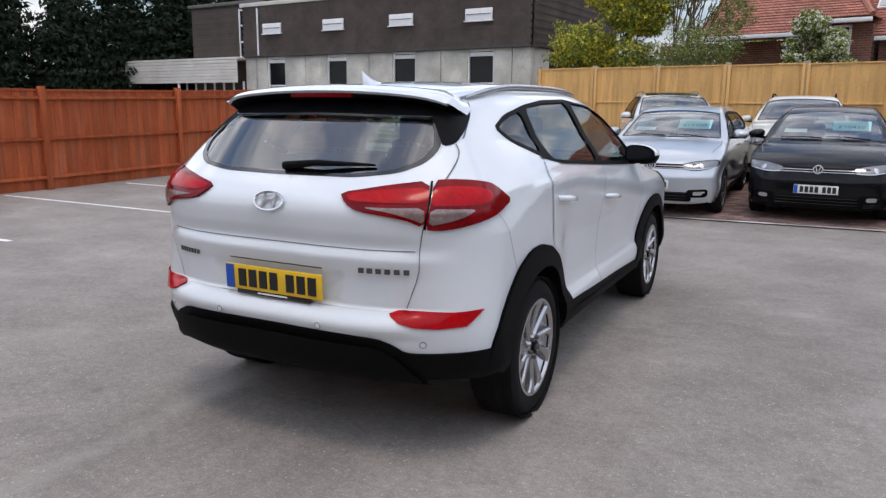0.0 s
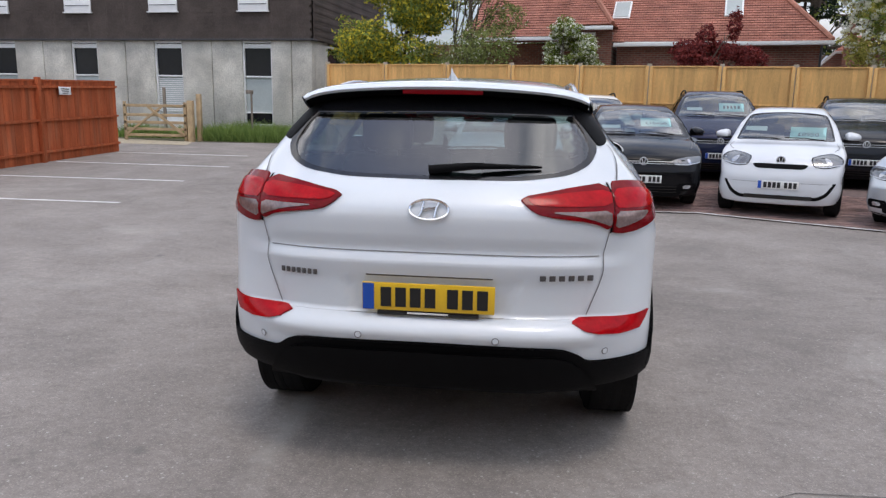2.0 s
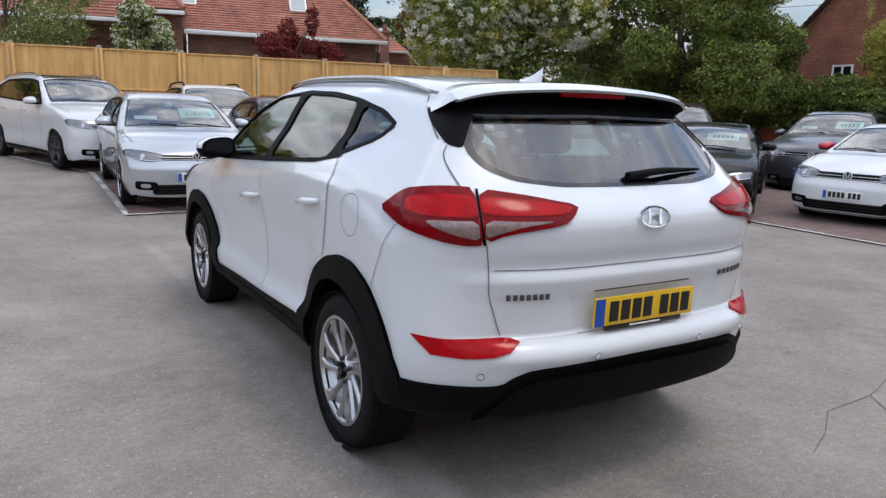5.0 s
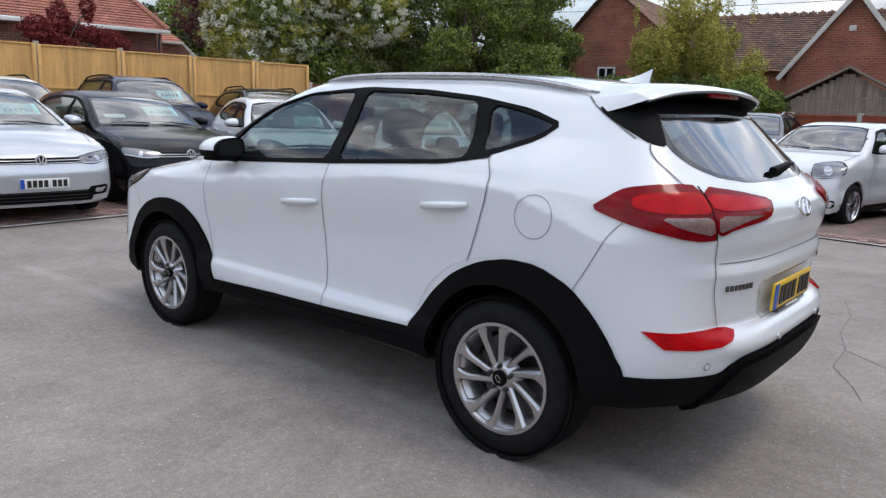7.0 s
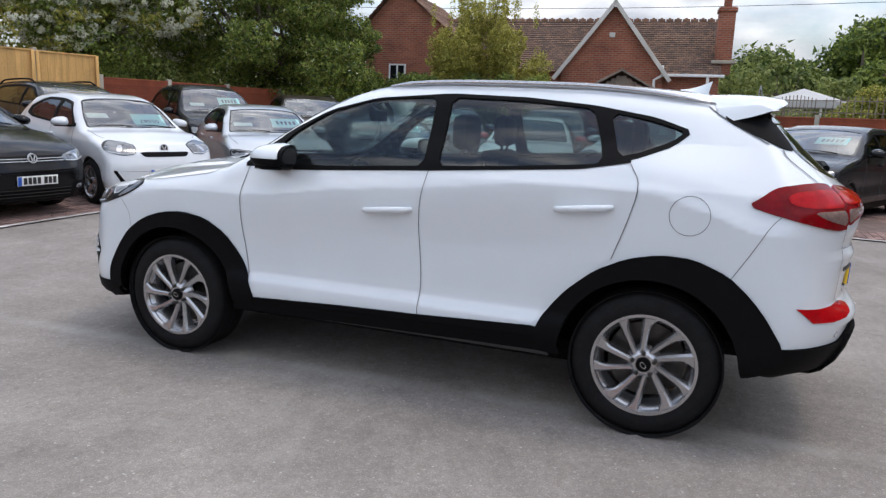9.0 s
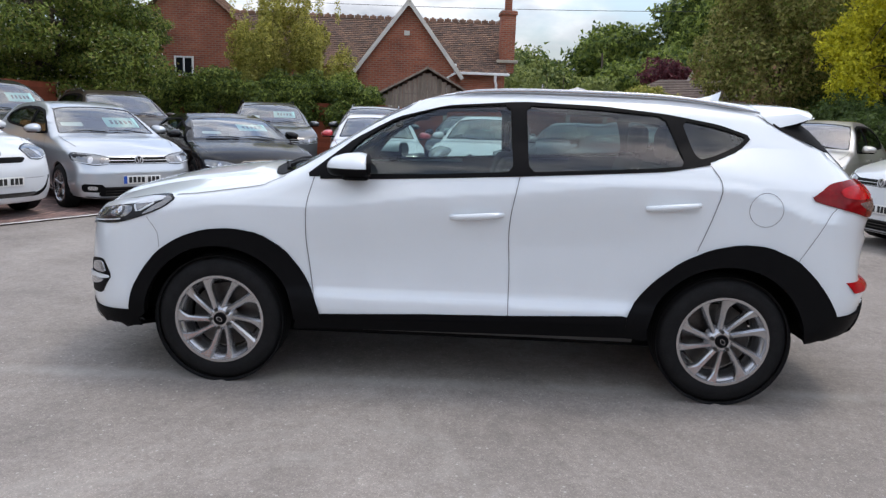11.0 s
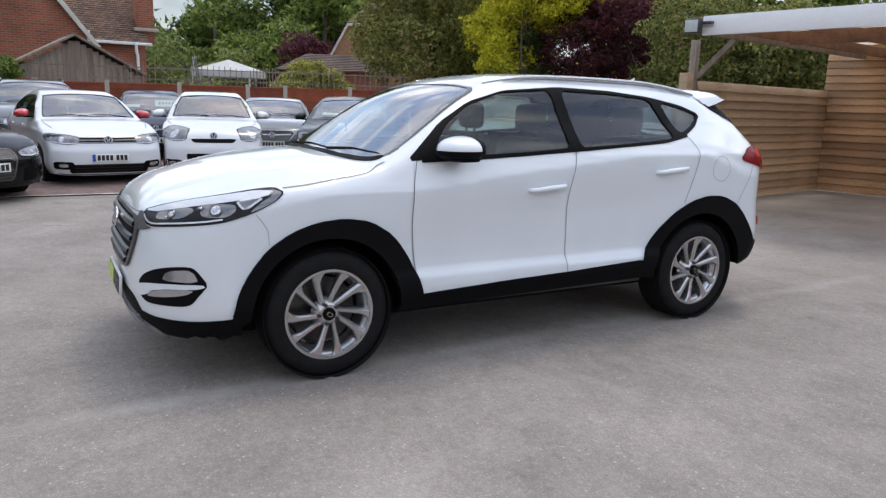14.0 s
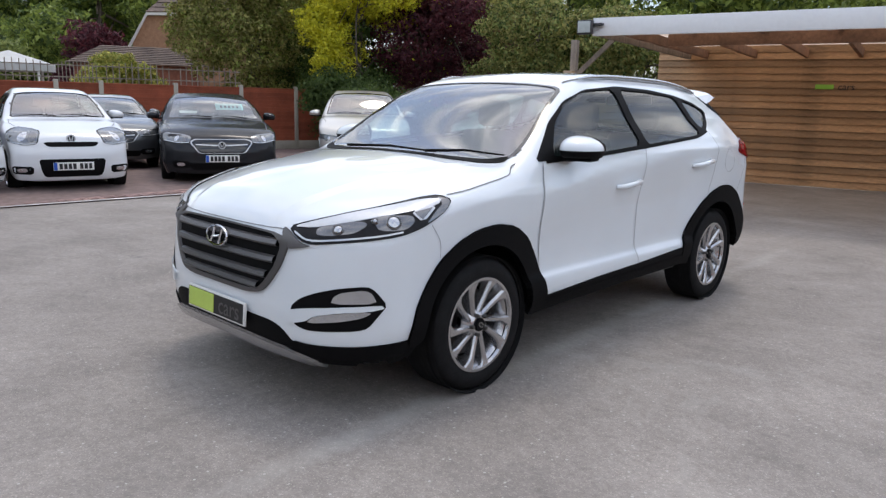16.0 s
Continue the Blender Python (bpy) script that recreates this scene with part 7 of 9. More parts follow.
        panel("lamp_corner", sh, mf, sx([(0.815, 1.60, 0.994), (0.855, 1.55, 0.983), (0.885, 1.602, 0.945), (0.894, 1.68, 0.912), (0.893, 1.735, 0.893), (0.88, 1.66, 0.945), (0.855, 1.60, 0.968)]), LAMP_MID, hl, 0.0095, 0.004, 0.02, label="smoky grey lamp corner", rounds=1)
        panel("indicator_lens", sh, mf, sx([(0.835, 1.775, 0.944), (0.868, 1.64, 0.965), (0.892, 1.755, 0.900)]), LAMP_BAR, hl, 0.0105, 0.004, 0.02, label="clear indicator triangle", rounds=1)
        panel("indicator_lens", sh, mf, sx([(0.846, 1.762, 0.939), (0.866, 1.67, 0.955), (0.885, 1.75, 0.912)]), LAMP_MID, hl, 0.0118, 0.003, 0.02, rounds=0)
        panel("lamp_reflector", sh, mf, sx([(0.60, 2.1, 0.872), (0.66, 2.05, 0.888), (0.74, 1.97, 0.905), (0.765, 1.95, 0.893), (0.74, 2.0, 0.858), (0.66, 2.07, 0.843), (0.60, 2.1, 0.842)]), LAMP_MID, hl, 0.0085, 0.004, 0.02, label="silvered reflector bowl", rounds=2)
        panel("lamp_reflector", sh, mf, sx([(0.775, 1.94, 0.915), (0.80, 1.9, 0.925), (0.862, 1.79, 0.93), (0.882, 1.79, 0.905), (0.868, 1.83, 0.872), (0.80, 1.92, 0.868)]), LAMP_MID, hl, 0.0085, 0.004, 0.02, rounds=2)
        ribbon("lamp_trim", sh, mf, sx([(0.50, 2.14, 0.848), (0.56, 2.13, 0.822), (0.61, 2.115, 0.818), (0.71, 2.055, 0.830), (0.83, 1.92, 0.850), (0.87, 1.85, 0.864)]), 0.007, LAMP_BAR, hl, 0.0115, 1)
        for cx, cy, cz, rr in ((0.675, 2.04, 0.868, 0.019), (0.832, 1.868, 0.902, 0.027), (0.778, 1.926, 0.905, 0.010)):
            P = sh.lay(mf, sx([(cx, cy, cz)]), 0.011)
            M = Matrix.Translation(P[0]) @ Vector((1, 0, 0)).rotation_difference(Vector(sh.normal(P)[0])).to_matrix().to_4x4()
            V, F = lathe([(rr, 0.0), (rr + 0.003, 0.004), (rr + 0.007, 0.0)], 24)
            part("lamp_ring", mesh("lamp_ring", V, F, LAMP_MID, 50), hl, "dull silver lamp ring", m=M)
            V, F = lathe([(0.001, 0.006), (0.5 * rr, 0.005), (0.9 * rr, 0.001)], 24)
            part("lamp_lens", mesh("lamp_lens", V, F, LAMP_GLASS, 50), hl, m=M)
        fp = panel("fog_lamp_pocket", sh, mf, sx([(0.527, 2.2, 0.524), (0.57, 2.18, 0.567), (0.642, 2.143, 0.600), (0.725, 2.086, 0.624), (0.813, 2.0, 0.636), (0.836, 1.975, 0.616), (0.865, 1.93, 0.55), (0.847, 1.966, 0.504), (0.818, 2.0, 0.449), (0.784, 2.04, 0.436), (0.666, 2.133, 0.428), (0.594, 2.17, 0.427), (0.54, 2.195, 0.45)]), PLASTIC, car, 0.003, 0.012, 0.03, label="black C-shaped fog-lamp pocket", rounds=1)
        panel("fog_lamp", sh, mf, sx([(0.70, 2.11, 0.555), (0.708, 2.1, 0.588), (0.736, 2.08, 0.607), (0.806, 2.01, 0.620), (0.829, 1.985, 0.604), (0.842, 1.97, 0.560)]), LAMP_GLASS, fp, 0.007, 0.01, 0.03, label="clear fog lamp", rounds=1)
        panel("pocket_blade", sh, mf, sx([(0.50, 2.21, 0.506), (0.60, 2.165, 0.528), (0.73, 2.09, 0.542), (0.852, 1.955, 0.552), (0.860, 1.943, 0.538), (0.826, 1.996, 0.527), (0.731, 2.091, 0.519), (0.640, 2.155, 0.498), (0.60, 2.17, 0.468), (0.50, 2.21, 0.446)]), WHITE_CAR, fp, 0.012, 0.02, 0.03, label="white blade across the pocket", rounds=1)
        panel("daylight_strip", sh, mf, sx([(0.605, 2.167, 0.462), (0.628, 2.16, 0.489), (0.691, 2.12, 0.509), (0.802, 2.024, 0.524), (0.832, 1.987, 0.520), (0.803, 2.024, 0.497), (0.731, 2.09, 0.478)]), LAMP_GLASS, fp, 0.009, 0.01, 0.03, label="clear LED strip", rounds=1)
    gr = [(0, 2.19, 0.842), (0.25, 2.19, 0.840), (0.385, 2.178, 0.836), (0.445, 2.177, 0.826), (0.495, 2.17, 0.795), (0.468, 2.197, 0.70), (0.408, 2.216, 0.613), (0.352, 2.227, 0.562), (0.25, 2.235, 0.546), (0, 2.237, 0.546)]
    gr = gr + [(-x, y, z) for x, y, z in gr[-2:0:-1]]
    g = panel("grille", sh, mf, WF(gr), PLASTIC, car, 0.003, 0.02, 0.05, label="hexagonal grille with grey bars", rounds=1)
    gi = [(0, 2.19, 0.834), (0.25, 2.19, 0.832), (0.38, 2.178, 0.828), (0.415, 2.177, 0.815), (0.452, 2.17, 0.785), (0.432, 2.197, 0.70), (0.375, 2.216, 0.620), (0.33, 2.227, 0.578), (0.24, 2.235, 0.565), (0, 2.237, 0.565)]
    gi = gi + [(-x, y, z) for x, y, z in gi[-2:0:-1]]
    panel("grille_frame", sh, mf, WF(gr), GUNMETAL, g, 0.014, 0.03, 0.025, [WF(gi)], rounds=1)
    for q in (-1, 1):
        panel("grille_wing", sh, mf, WF([(q * x, y, z) for x, y, z in ((0.44, 2.17, 0.85), (0.452, 2.15, 0.862), (0.545, 2.15, 0.808), (0.60, 2.13, 0.797), (0.55, 2.15, 0.786), (0.495, 2.17, 0.775), (0.46, 2.17, 0.80))]), GUNMETAL, g, 0.012, 0.02, 0.025, label="grey wing meeting the headlight", rounds=1)
    for z, wdt in ((0.792, 0.44), (0.717, 0.425), (0.644, 0.375), (0.588, 0.32)):
        rows = []
        bm = bmesh.new()
        for x in np.linspace(-wdt, wdt, 21):
            row = []
            for dz, off in ((0.020, 0.004), (0.012, 0.018), (-0.006, 0.024), (-0.014, 0.016), (-0.016, 0.004)):
                row.append(bm.verts.new(sh.lay(mf, WF([(x, 2.2, z + dz)]), off)[0]))
            rows.append(row)
        for a, b in zip(rows, rows[1:]):
            for k in range(4):
                bm.faces.new((a[k], a[k + 1], b[k + 1], b[k]))
        part("grille_bar", bm_mesh("grille_bar", bm, GUNMETAL, 30), g)
    P = sh.lay(("front",), [(0.0, 0.768)], 0.034)
    emblem(P[0], sh.normal(P)[0], 1.2)
    lg = [(0, 2.24, 0.455), (0.27, 2.235, 0.448), (0.41, 2.222, 0.442), (0.476, 2.208, 0.417), (0.525, 2.18, 0.36), (0.62, 2.13, 0.30), (0, 2.2, 0.30)]
    lg = lg + [(-x, y, z) for x, y, z in lg[-2:0:-1]]
    panel("lower_grille", sh, mf, WF(lg), PLASTIC, car, 0.003, 0.02, 0.05, label="black lower air intake", rounds=1)
    sk = [(0, 2.22, 0.350), (0.30, 2.2, 0.345), (0.50, 2.17, 0.328), (0.665, 2.1, 0.262), (0.60, 2.12, 0.262), (0.48, 2.15, 0.290), (0.28, 2.18, 0.302), (0, 2.2, 0.306)]
    sk = sk + [(-x, y, z) for x, y, z in sk[-2:0:-1]]
    panel("front_skid_plate", sh, mf, WF(sk), ALLOY, car, 0.022, 0.03, 0.04, label="silver front skid strip", rounds=1)
    for s in (-1, 1):
        sx = lambda L: WF([(s * x, y, z) for x, y, z in L])
        panel("front_bumper_cladding", sh, mf, sx([(0.52, 2.18, 0.37), (0.60, 2.15, 0.360), (0.75, 2.05, 0.361), (0.85, 1.935, 0.370), (0.905, 1.81, 0.378), (0.90, 1.80, 0.31), (0.85, 1.9, 0.26), (0.62, 2.1, 0.25), (0.4, 2.15, 0.25), (0.3, 2.16, 0.30), (0.50, 2.13, 0.33)]), PLASTIC, car, 0.008, 0.025, 0.045, label="matt black front bumper corner", rounds=1)
        ribbon("bonnet_gap", sh, ("side", s), [(0.995, 1.118), (1.06, 1.092), (1.10, 1.07), (1.185, 1.055), (1.26, 1.044), (1.44, 1.016), (1.56, 1.003)], 0.003, SEAM, car, 0.003, 1)
    ribbon("bonnet_gap", sh, mf, WF([(x, 2.16, 0.850 + 0.02 * x**2) for x in np.linspace(-0.44, 0.44, 15)]), 0.003, SEAM, car, 0.003, 0)
    fpz = Matrix.Translation((0, 2.262, 0.438)) @ Matrix.Rotation(math.pi, 4, "Z") @ Matrix.Rotation(radians(-4), 4, "X")
    fp = part("front_plate", box_mesh("front_plate", (0.52, 0.014, 0.112), WHITE_PLATE, 0.003), car, "dealer plate with lime and black panels", m=fpz)
    part("plate_panel", box_mesh("plate_panel", (0.5, 0.004, 0.094), BLACK, 0, (0, -0.008, 0)), fp)
    part("plate_panel", box_mesh("plate_panel", (0.235, 0.004, 0.09), LIME, 0, (-0.125, -0.0105, 0)), fp)
    part("lettering", text_mesh("cars", 0.115, GUNMETAL, 0.001), fp, m=Matrix.Translation((0.13, -0.011, 0.0)) @ Matrix.Rotation(radians(90), 4, "X"))
    # wheels and cabin
    add_wheels(wheel_meshes(0.347, 0.232, 0.225, 5, ALLOY), car, 0.90, (1.335, -1.335), 0.345)
    cabin(car, 0.22, -0.62, 0.42, 0.72)
    part("load_cover", box_mesh("load_cover", (1.25, 0.5, 0.02), DASH, 0.005, (0, -1.5, 1.06)), car)
    part("window_label", box_mesh("window_label", (0.42, 0.004, 0.07), PAPER, 0, (0.08, -1.69, 1.475)), car, "pale sticker inside the rear window")
    part("inner_mirror", box_mesh("inner_mirror", (0.22, 0.03, 0.07), PLASTIC, 0.015, (0, 0.48, 1.42)), car)
    return sh


hero()


# ---- the parked cars ----
WHEEL_A = wheel_meshes(0.315, 0.215, 0.2, 5, ALLOY, "star", 0)
WHEEL_B = wheel_meshes(0.345, 0.24, 0.215, 5, mat("dark_alloy", (0.06, 0.06, 0.065), 0.35, 0.6, var=0.05), "star", 0)


def parked(name, label, at, back, paint_m, L=4.25, W=0.885, H=1.46, wb=2.62, fo=0.84, zn=0.80, zc=1.0, yc=1.0, yw=0.2, zb=0.97, roof=None, grille="slim",
           lamps=(0.42, 0.80, 0.66, 0.74, 0.36), wheel=None, price="", mirror=None, rails=False, blunt=0.0, plate_z=0.46, hull=PLASTIC, fogs=True, clad=False, plate_on=True, trim=False):
    """A parked car from its main measures. at: middle of the nose on the ground; back: the bearing of its tail, from +y clockwise."""
    a = radians(back)
    nose = wb / 2 + fo
    gz = float(lift(at[1] + 0.5 * L * math.cos(a)))
    pitch = (float(lift(at[1] + L * math.cos(a))) - float(lift(at[1]))) / L
    fwd = Vector((-math.sin(a), -math.cos(a), 0))
    pos = Vector((at[0] - 0.045, at[1], 0)) - fwd * nose
    m = Matrix.Translation((pos.x, pos.y, gz + 0.012)) @ Matrix.Rotation(math.atan2(-fwd.x, fwd.y), 4, "Z") @ Matrix.Rotation(-pitch, 4, "X")
    car = thing(name, label, "car", group="cars parked for sale", m=m)
    tail = nose - L
    dz = H - zb
    sh = Shell(
        top=[(tail - 0.4, zb + 0.1), (tail + 0.12, H - 0.24 + blunt * 0.1), (tail + 0.55, H - 0.085), (tail + 1.1, H - 0.03), (-0.3, H), (yw - 0.3, H - 0.012), (yw, H - 0.065), (yc - 0.03, zc + 0.045), (yc + 0.07, zc + 0.005), (yc + 0.3, zc - 0.02),
             (nose - 0.45, zn + 0.07 + 0.3 * (zc - zn) * 0.5), (nose - 0.18, zn), (nose, zn - 0.1), (nose + 0.5, zn - 0.4)],
        rear=[(0.1, tail + 0.25), (0.35, tail + 0.04), (0.6, tail), (zb - 0.08, tail + 0.05), (zb + 0.08, tail + 0.14), (H - 0.12, tail + 0.42 - blunt * 0.2), (H + 0.3, tail + 0.7)],
        front=[(0.1, nose - 0.16), (0.22, nose - 0.05), (0.4, nose), (0.55, nose - 0.005), (zn - 0.14, nose - 0.05), (zn - 0.02, nose - 0.1), (zn + 0.2, nose - 0.15), (H + 0.3, nose - 0.3)],
        plan=[(tail - 0.4, W - 0.06), (tail + 0.4, W - 0.02), (-wb / 2, W), (0, W - 0.012), (wb / 2, W), (nose - 0.3, W - 0.02), (nose + 0.4, W - 0.05)],
        sect=[(0.1, 0.12), (0.25, 0.05), (0.4, 0.012), (0.55, 0.022), (0.72, 0.006), (zb - 0.14, 0.0), (zb - 0.03, 0.03), (zb + 0.04, 0.06), (zb + 0.5 * dz, 0.06 + 0.33 * dz * 0.5), (H - 0.1, 0.06 + 0.37 * dz), (H + 0.1, 0.06 + 0.62 * dz)],
        taper=[(tail - 0.4, 0.35), (tail + 0.5, 0.18), (-0.6, 0.02), (0.4, 0.0), (2.5, 0.05)],
        crown=[(tail, 0.07), (yw, 0.05), (yc, 0.035), (nose, 0.07)], bow_f=0.42, bow_r=0.4, base=0.17, shift=0.11, belt=zb, k=(0.05, 0.06))
    tz = H - 0.115
    dlo = [(yc - 0.22, zb + 0.035), (yc - 0.45, zb + 0.035 + 0.36 * dz), (yw - 0.02, tz - 0.02), (yw - 0.35, tz + 0.02), (-0.6, tz + 0.02), (tail + 0.95, tz - 0.02), (tail + 0.62, tz - 0.13), (tail + 0.58, zb + 0.14), (tail + 0.85, zb + 0.085), (0, zb + 0.045)]
    pil = -0.12
    fpane = [(yc - 0.34, zb + 0.06), (yc - 0.5, zb + 0.06 + 0.30 * dz), (yw - 0.05, tz - 0.055), (yw - 0.35, tz - 0.02), (pil + 0.04, tz - 0.012), (pil + 0.04, zb + 0.075)]
    rpane = [(pil - 0.04, zb + 0.078), (pil - 0.04, tz - 0.012), (-0.6, tz - 0.012), (tail + 0.97, tz - 0.05), (tail + 0.70, tz - 0.14), (tail + 0.67, zb + 0.17), (tail + 0.88, zb + 0.115)]
    wx = W - 0.15
    ws = [(-wx, yc - 0.06), (0, yc + 0.02), (wx, yc - 0.06), (wx - 0.045, yc - 0.3), (wx - 0.14, yw + 0.05), (0.4, yw + 0.015), (0, yw), (-0.4, yw + 0.015), (-wx + 0.14, yw + 0.05), (-wx + 0.045, yc - 0.3)]
    rgz = zb + 0.06
    rg = [(-0.58, rgz), (0.58, rgz), (0.60, rgz + 0.1), (0.50, H - 0.16), (-0.50, H - 0.16), (-0.60, rgz + 0.1)]
    R = (wheel or WHEEL_A)
    rr = 0.315 if R is WHEEL_A else 0.345
    AR = rr + 0.045
    arches = [np.array(arc(y, rr, AR, 0, 360, 28)[:-1]) for y in (wb / 2, -wb / 2)]
    low = lambda P, N: (np.abs(P[:, 0]) > 0.45) & (P[:, 2] < 0.9)
    wins = [(("side", 1), round_off(dlo, 2), lambda P, N: (np.abs(P[:, 0]) > 0.4) & (P[:, 2] > zb - 0.03) & (np.abs(N[:, 0]) > 0.3)),
            (("top",), round_off(ws, 1), lambda P, N: (P[:, 1] > yw - 0.2) & (P[:, 1] < yc + 0.2) & (P[:, 2] > zc - 0.05) & (N[:, 2] > 0.25)),
            (("rear",), round_off(rg, 2), lambda P, N: (P[:, 1] < tail + 0.9) & (P[:, 2] > zb))]
    size, spine = (1.05, tail - 0.2, nose + 0.2, 0.1, H + 0.2), (0.3, tail + 0.75, nose - 0.75, 0.42, 0.72)
    part("body", shell_mesh("body", sh, 0.06, size, spine, [(("side", 1), q, low) for q in arches] + wins, paint_m), car)
    part("cabin_lining", shell_mesh("cabin_lining", sh, 0.12, size, spine, wins, LINER, -0.04, False), car)
    if roof:
        panel("roof_panel", sh, ("top",), [(-0.52, tail + 0.5), (0.52, tail + 0.5), (0.56, yw - 0.05), (0, yw + 0.02), (-0.56, yw - 0.05)], roof, car, 0.004, 0.01, 0.15, label="black roof panel")
    part("underbody", box_mesh("underbody", (1.4, L - 0.7, 0.12), PLASTIC, 0.02, (0, nose - L / 2, 0.24)), car)
    for s in (-1, 1):
        md = ("side", s)
        panel("window_trim", sh, md, dlo, PLASTIC, car, 0.005, 0.02, 0.09, [fpane, rpane], rounds=2)
        panel("front_side_window", sh, md, fpane, CAR_GLASS, car, -0.003, 0.001, 0.12)
        panel("rear_side_window", sh, md, rpane, DARK_GLASS, car, -0.003, 0.001, 0.12)
        for y in (wb / 2, -wb / 2):
            ring = arc(y, rr, AR + (0.07 if clad else 0.02), -8, 188, 22) + arc(y, rr, AR - 0.012, 188, -8, 22)
            panel("arch_trim", sh, md, ring, PLASTIC if clad else paint_m, car, 0.007, 0.03, 0.08, rounds=0)
            V = [(s * x, y + (AR + 0.02) * math.cos(radians(t)), rr + (AR + 0.02) * math.sin(radians(t))) for t in range(0, 181, 15) for x in (0.45, W - 0.03)]
            n = len(V) // 2
            V.append((s * 0.45, y, rr))
            part("wheel_well", mesh("wheel_well", V, [(2 * k, 2 * k + 1, 2 * k + 3, 2 * k + 2) for k in range(n - 1)] + [(2 * k, 2 * k + 2, len(V) - 1) for k in range(n - 1)], PLASTIC), car)
        ribbon("door_gap", sh, md, [(yc - 0.26, zb + 0.02), (yc - 0.2, 0.7), (yc - 0.26, 0.32)], 0.009, SEAM, car, 0.003, 1)
        ribbon("door_gap", sh, md, [(pil, zb + 0.06), (pil + 0.03, 0.6), (pil, 0.3)], 0.009, SEAM, car, 0.003, 1)
        panel("sill_trim", sh, md, [(wb / 2 - AR, 0.3 if not clad else 0.36), (-wb / 2 + AR, 0.3 if not clad else 0.36), (-wb / 2 + AR, 0.19), (wb / 2 - AR, 0.19)], PLASTIC, car, 0.005, 0.02, 0.12, rounds=0)
        for y in (yc - 1.0, pil - 0.85):
            part("door_handle", box_mesh("door_handle", (0.03, 0.2, 0.035), paint_m, 0.01), car, m=Matrix.Translation(sh.lay(md, [(y, zb - 0.1)], 0.012)[0]))
        mirror_part(car, s, W + 0.075, yc - 0.42, zb + 0.095, mirror or paint_m, 0.98)
        xi, xo, zl, zh, back_y = lamps
        sx = lambda P: to_wrap([(s * x, y, z) for x, y, z in P], 1, nose - 1.1)
        mf = ("wrap", 1, nose - 1.1)
        zh_, zl_ = zh + 0.018, zl - 0.012
        hl = panel("headlight", sh, mf, sx([(xi, nose - 0.05, zl_ + 0.02), (xi, nose - 0.07, zh_ - 0.022), ((xi + xo) / 2, nose - 0.14, zh_ + 0.012), (xo, nose - back_y, zh_ + 0.035), (xo + 0.02, nose - back_y - 0.03, zh_), (xo, nose - back_y + 0.06, zl_ + 0.05), ((xi + xo) / 2, nose - 0.1, zl_)]),
                   LAMP_DARK, car, 0.006, 0.02, 0.05, label="clear headlight in a dark surround", rounds=1)
        panel("lamp_lens", sh, mf, sx([(xi + 0.010, nose - 0.06, zl_ + 0.026), (xi + 0.010, nose - 0.07, zh_ - 0.030), ((xi + xo) / 2, nose - 0.14, zh_ + 0.004), (xo - 0.003, nose - back_y, zh_ + 0.027), (xo - 0.006, nose - back_y + 0.05, zl_ + 0.055), ((xi + xo) / 2, nose - 0.1, zl_ + 0.008)]), LAMP_CLEAR, hl, 0.009, 0.004, 0.05, rounds=1)
        for u, m_ in ((0.26, LAMP_MID), (0.64, LAMP_GLASS)):
            xm, zm = xi + (xo - xi) * u, (zl_ + zh_) / 2 + 0.012 * u
            rm = 0.30 * (zh_ - zl_)
            panel("lamp_bowl", sh, mf, sx([(xm + rm * math.cos(t), nose - 0.07 - 0.3 * u * back_y, zm + rm * math.sin(t)) for t in (k * math.pi / 6 for k in range(12))]), m_, hl, 0.011, 0.003, 0.04, rounds=0)
        ribbon("running_light", sh, mf, sx([(xi + 0.02, nose - 0.06, zl_ + 0.024), ((xi + xo) / 2, nose - 0.1, zl_ + 0.014), (xo - 0.02, nose - back_y + 0.06, zl_ + 0.052)]), 0.009, LAMP_BAR, hl, 0.0125, 1)
        if fogs:
            panel("fog_lamp_pocket", sh, mf, sx([(0.48, nose - 0.05, 0.40), (0.72, nose - 0.18, 0.41), (0.72, nose - 0.18, 0.30), (0.5, nose - 0.05, 0.29)]), hull, car, 0.004, 0.012, 0.07, rounds=1)
            panel("fog_lamp", sh, mf, sx([(0.56, nose - 0.08, 0.375), (0.66, nose - 0.14, 0.378), (0.66, nose - 0.14, 0.325), (0.56, nose - 0.08, 0.325)]), LAMP_GLASS, car, 0.008, 0.008, 0.05, rounds=1)
        if rails:
            pts = [Vector(p) for p in sh.lay(("top",), [(s * (W - 0.34), y) for y in np.linspace(yw - 0.25, tail + 0.6, 9)])]
            bm = bmesh.new()
            tube(bm, [p + Vector((0, 0, 0.0 if i in (0, 8) else 0.05)) for i, p in enumerate(pts)], 0.018, 6)
            part("roof_rail", bm_mesh("roof_rail", bm, ALLOY if rails == "silver" else PLASTIC, 50), car)
        panel("tail_light", sh, ("wrap", -1, tail + 1.1), to_wrap([(s * 0.5, tail + 0.1, zb - 0.12), (s * (W - 0.06), tail + 0.3, zb - 0.14), (s * (W - 0.05), tail + 0.34, zb + 0.05), (s * 0.55, tail + 0.12, zb + 0.03)], -1, tail + 1.1), RED_LENS, car, 0.006, 0.02, 0.08, rounds=1)
    panel("windscreen", sh, ("top",), ws, SCREEN_GLASS, car, -0.003, 0.001, 0.12, rounds=1)
    panel("windscreen_border", sh, ("top",), ws, GLOSS_BLACK, car, 0.003, 0.006, 0.08, [[(x * 0.965, yw + (y - yw) * 0.94 + 0.018) for x, y in ws]], rounds=1)
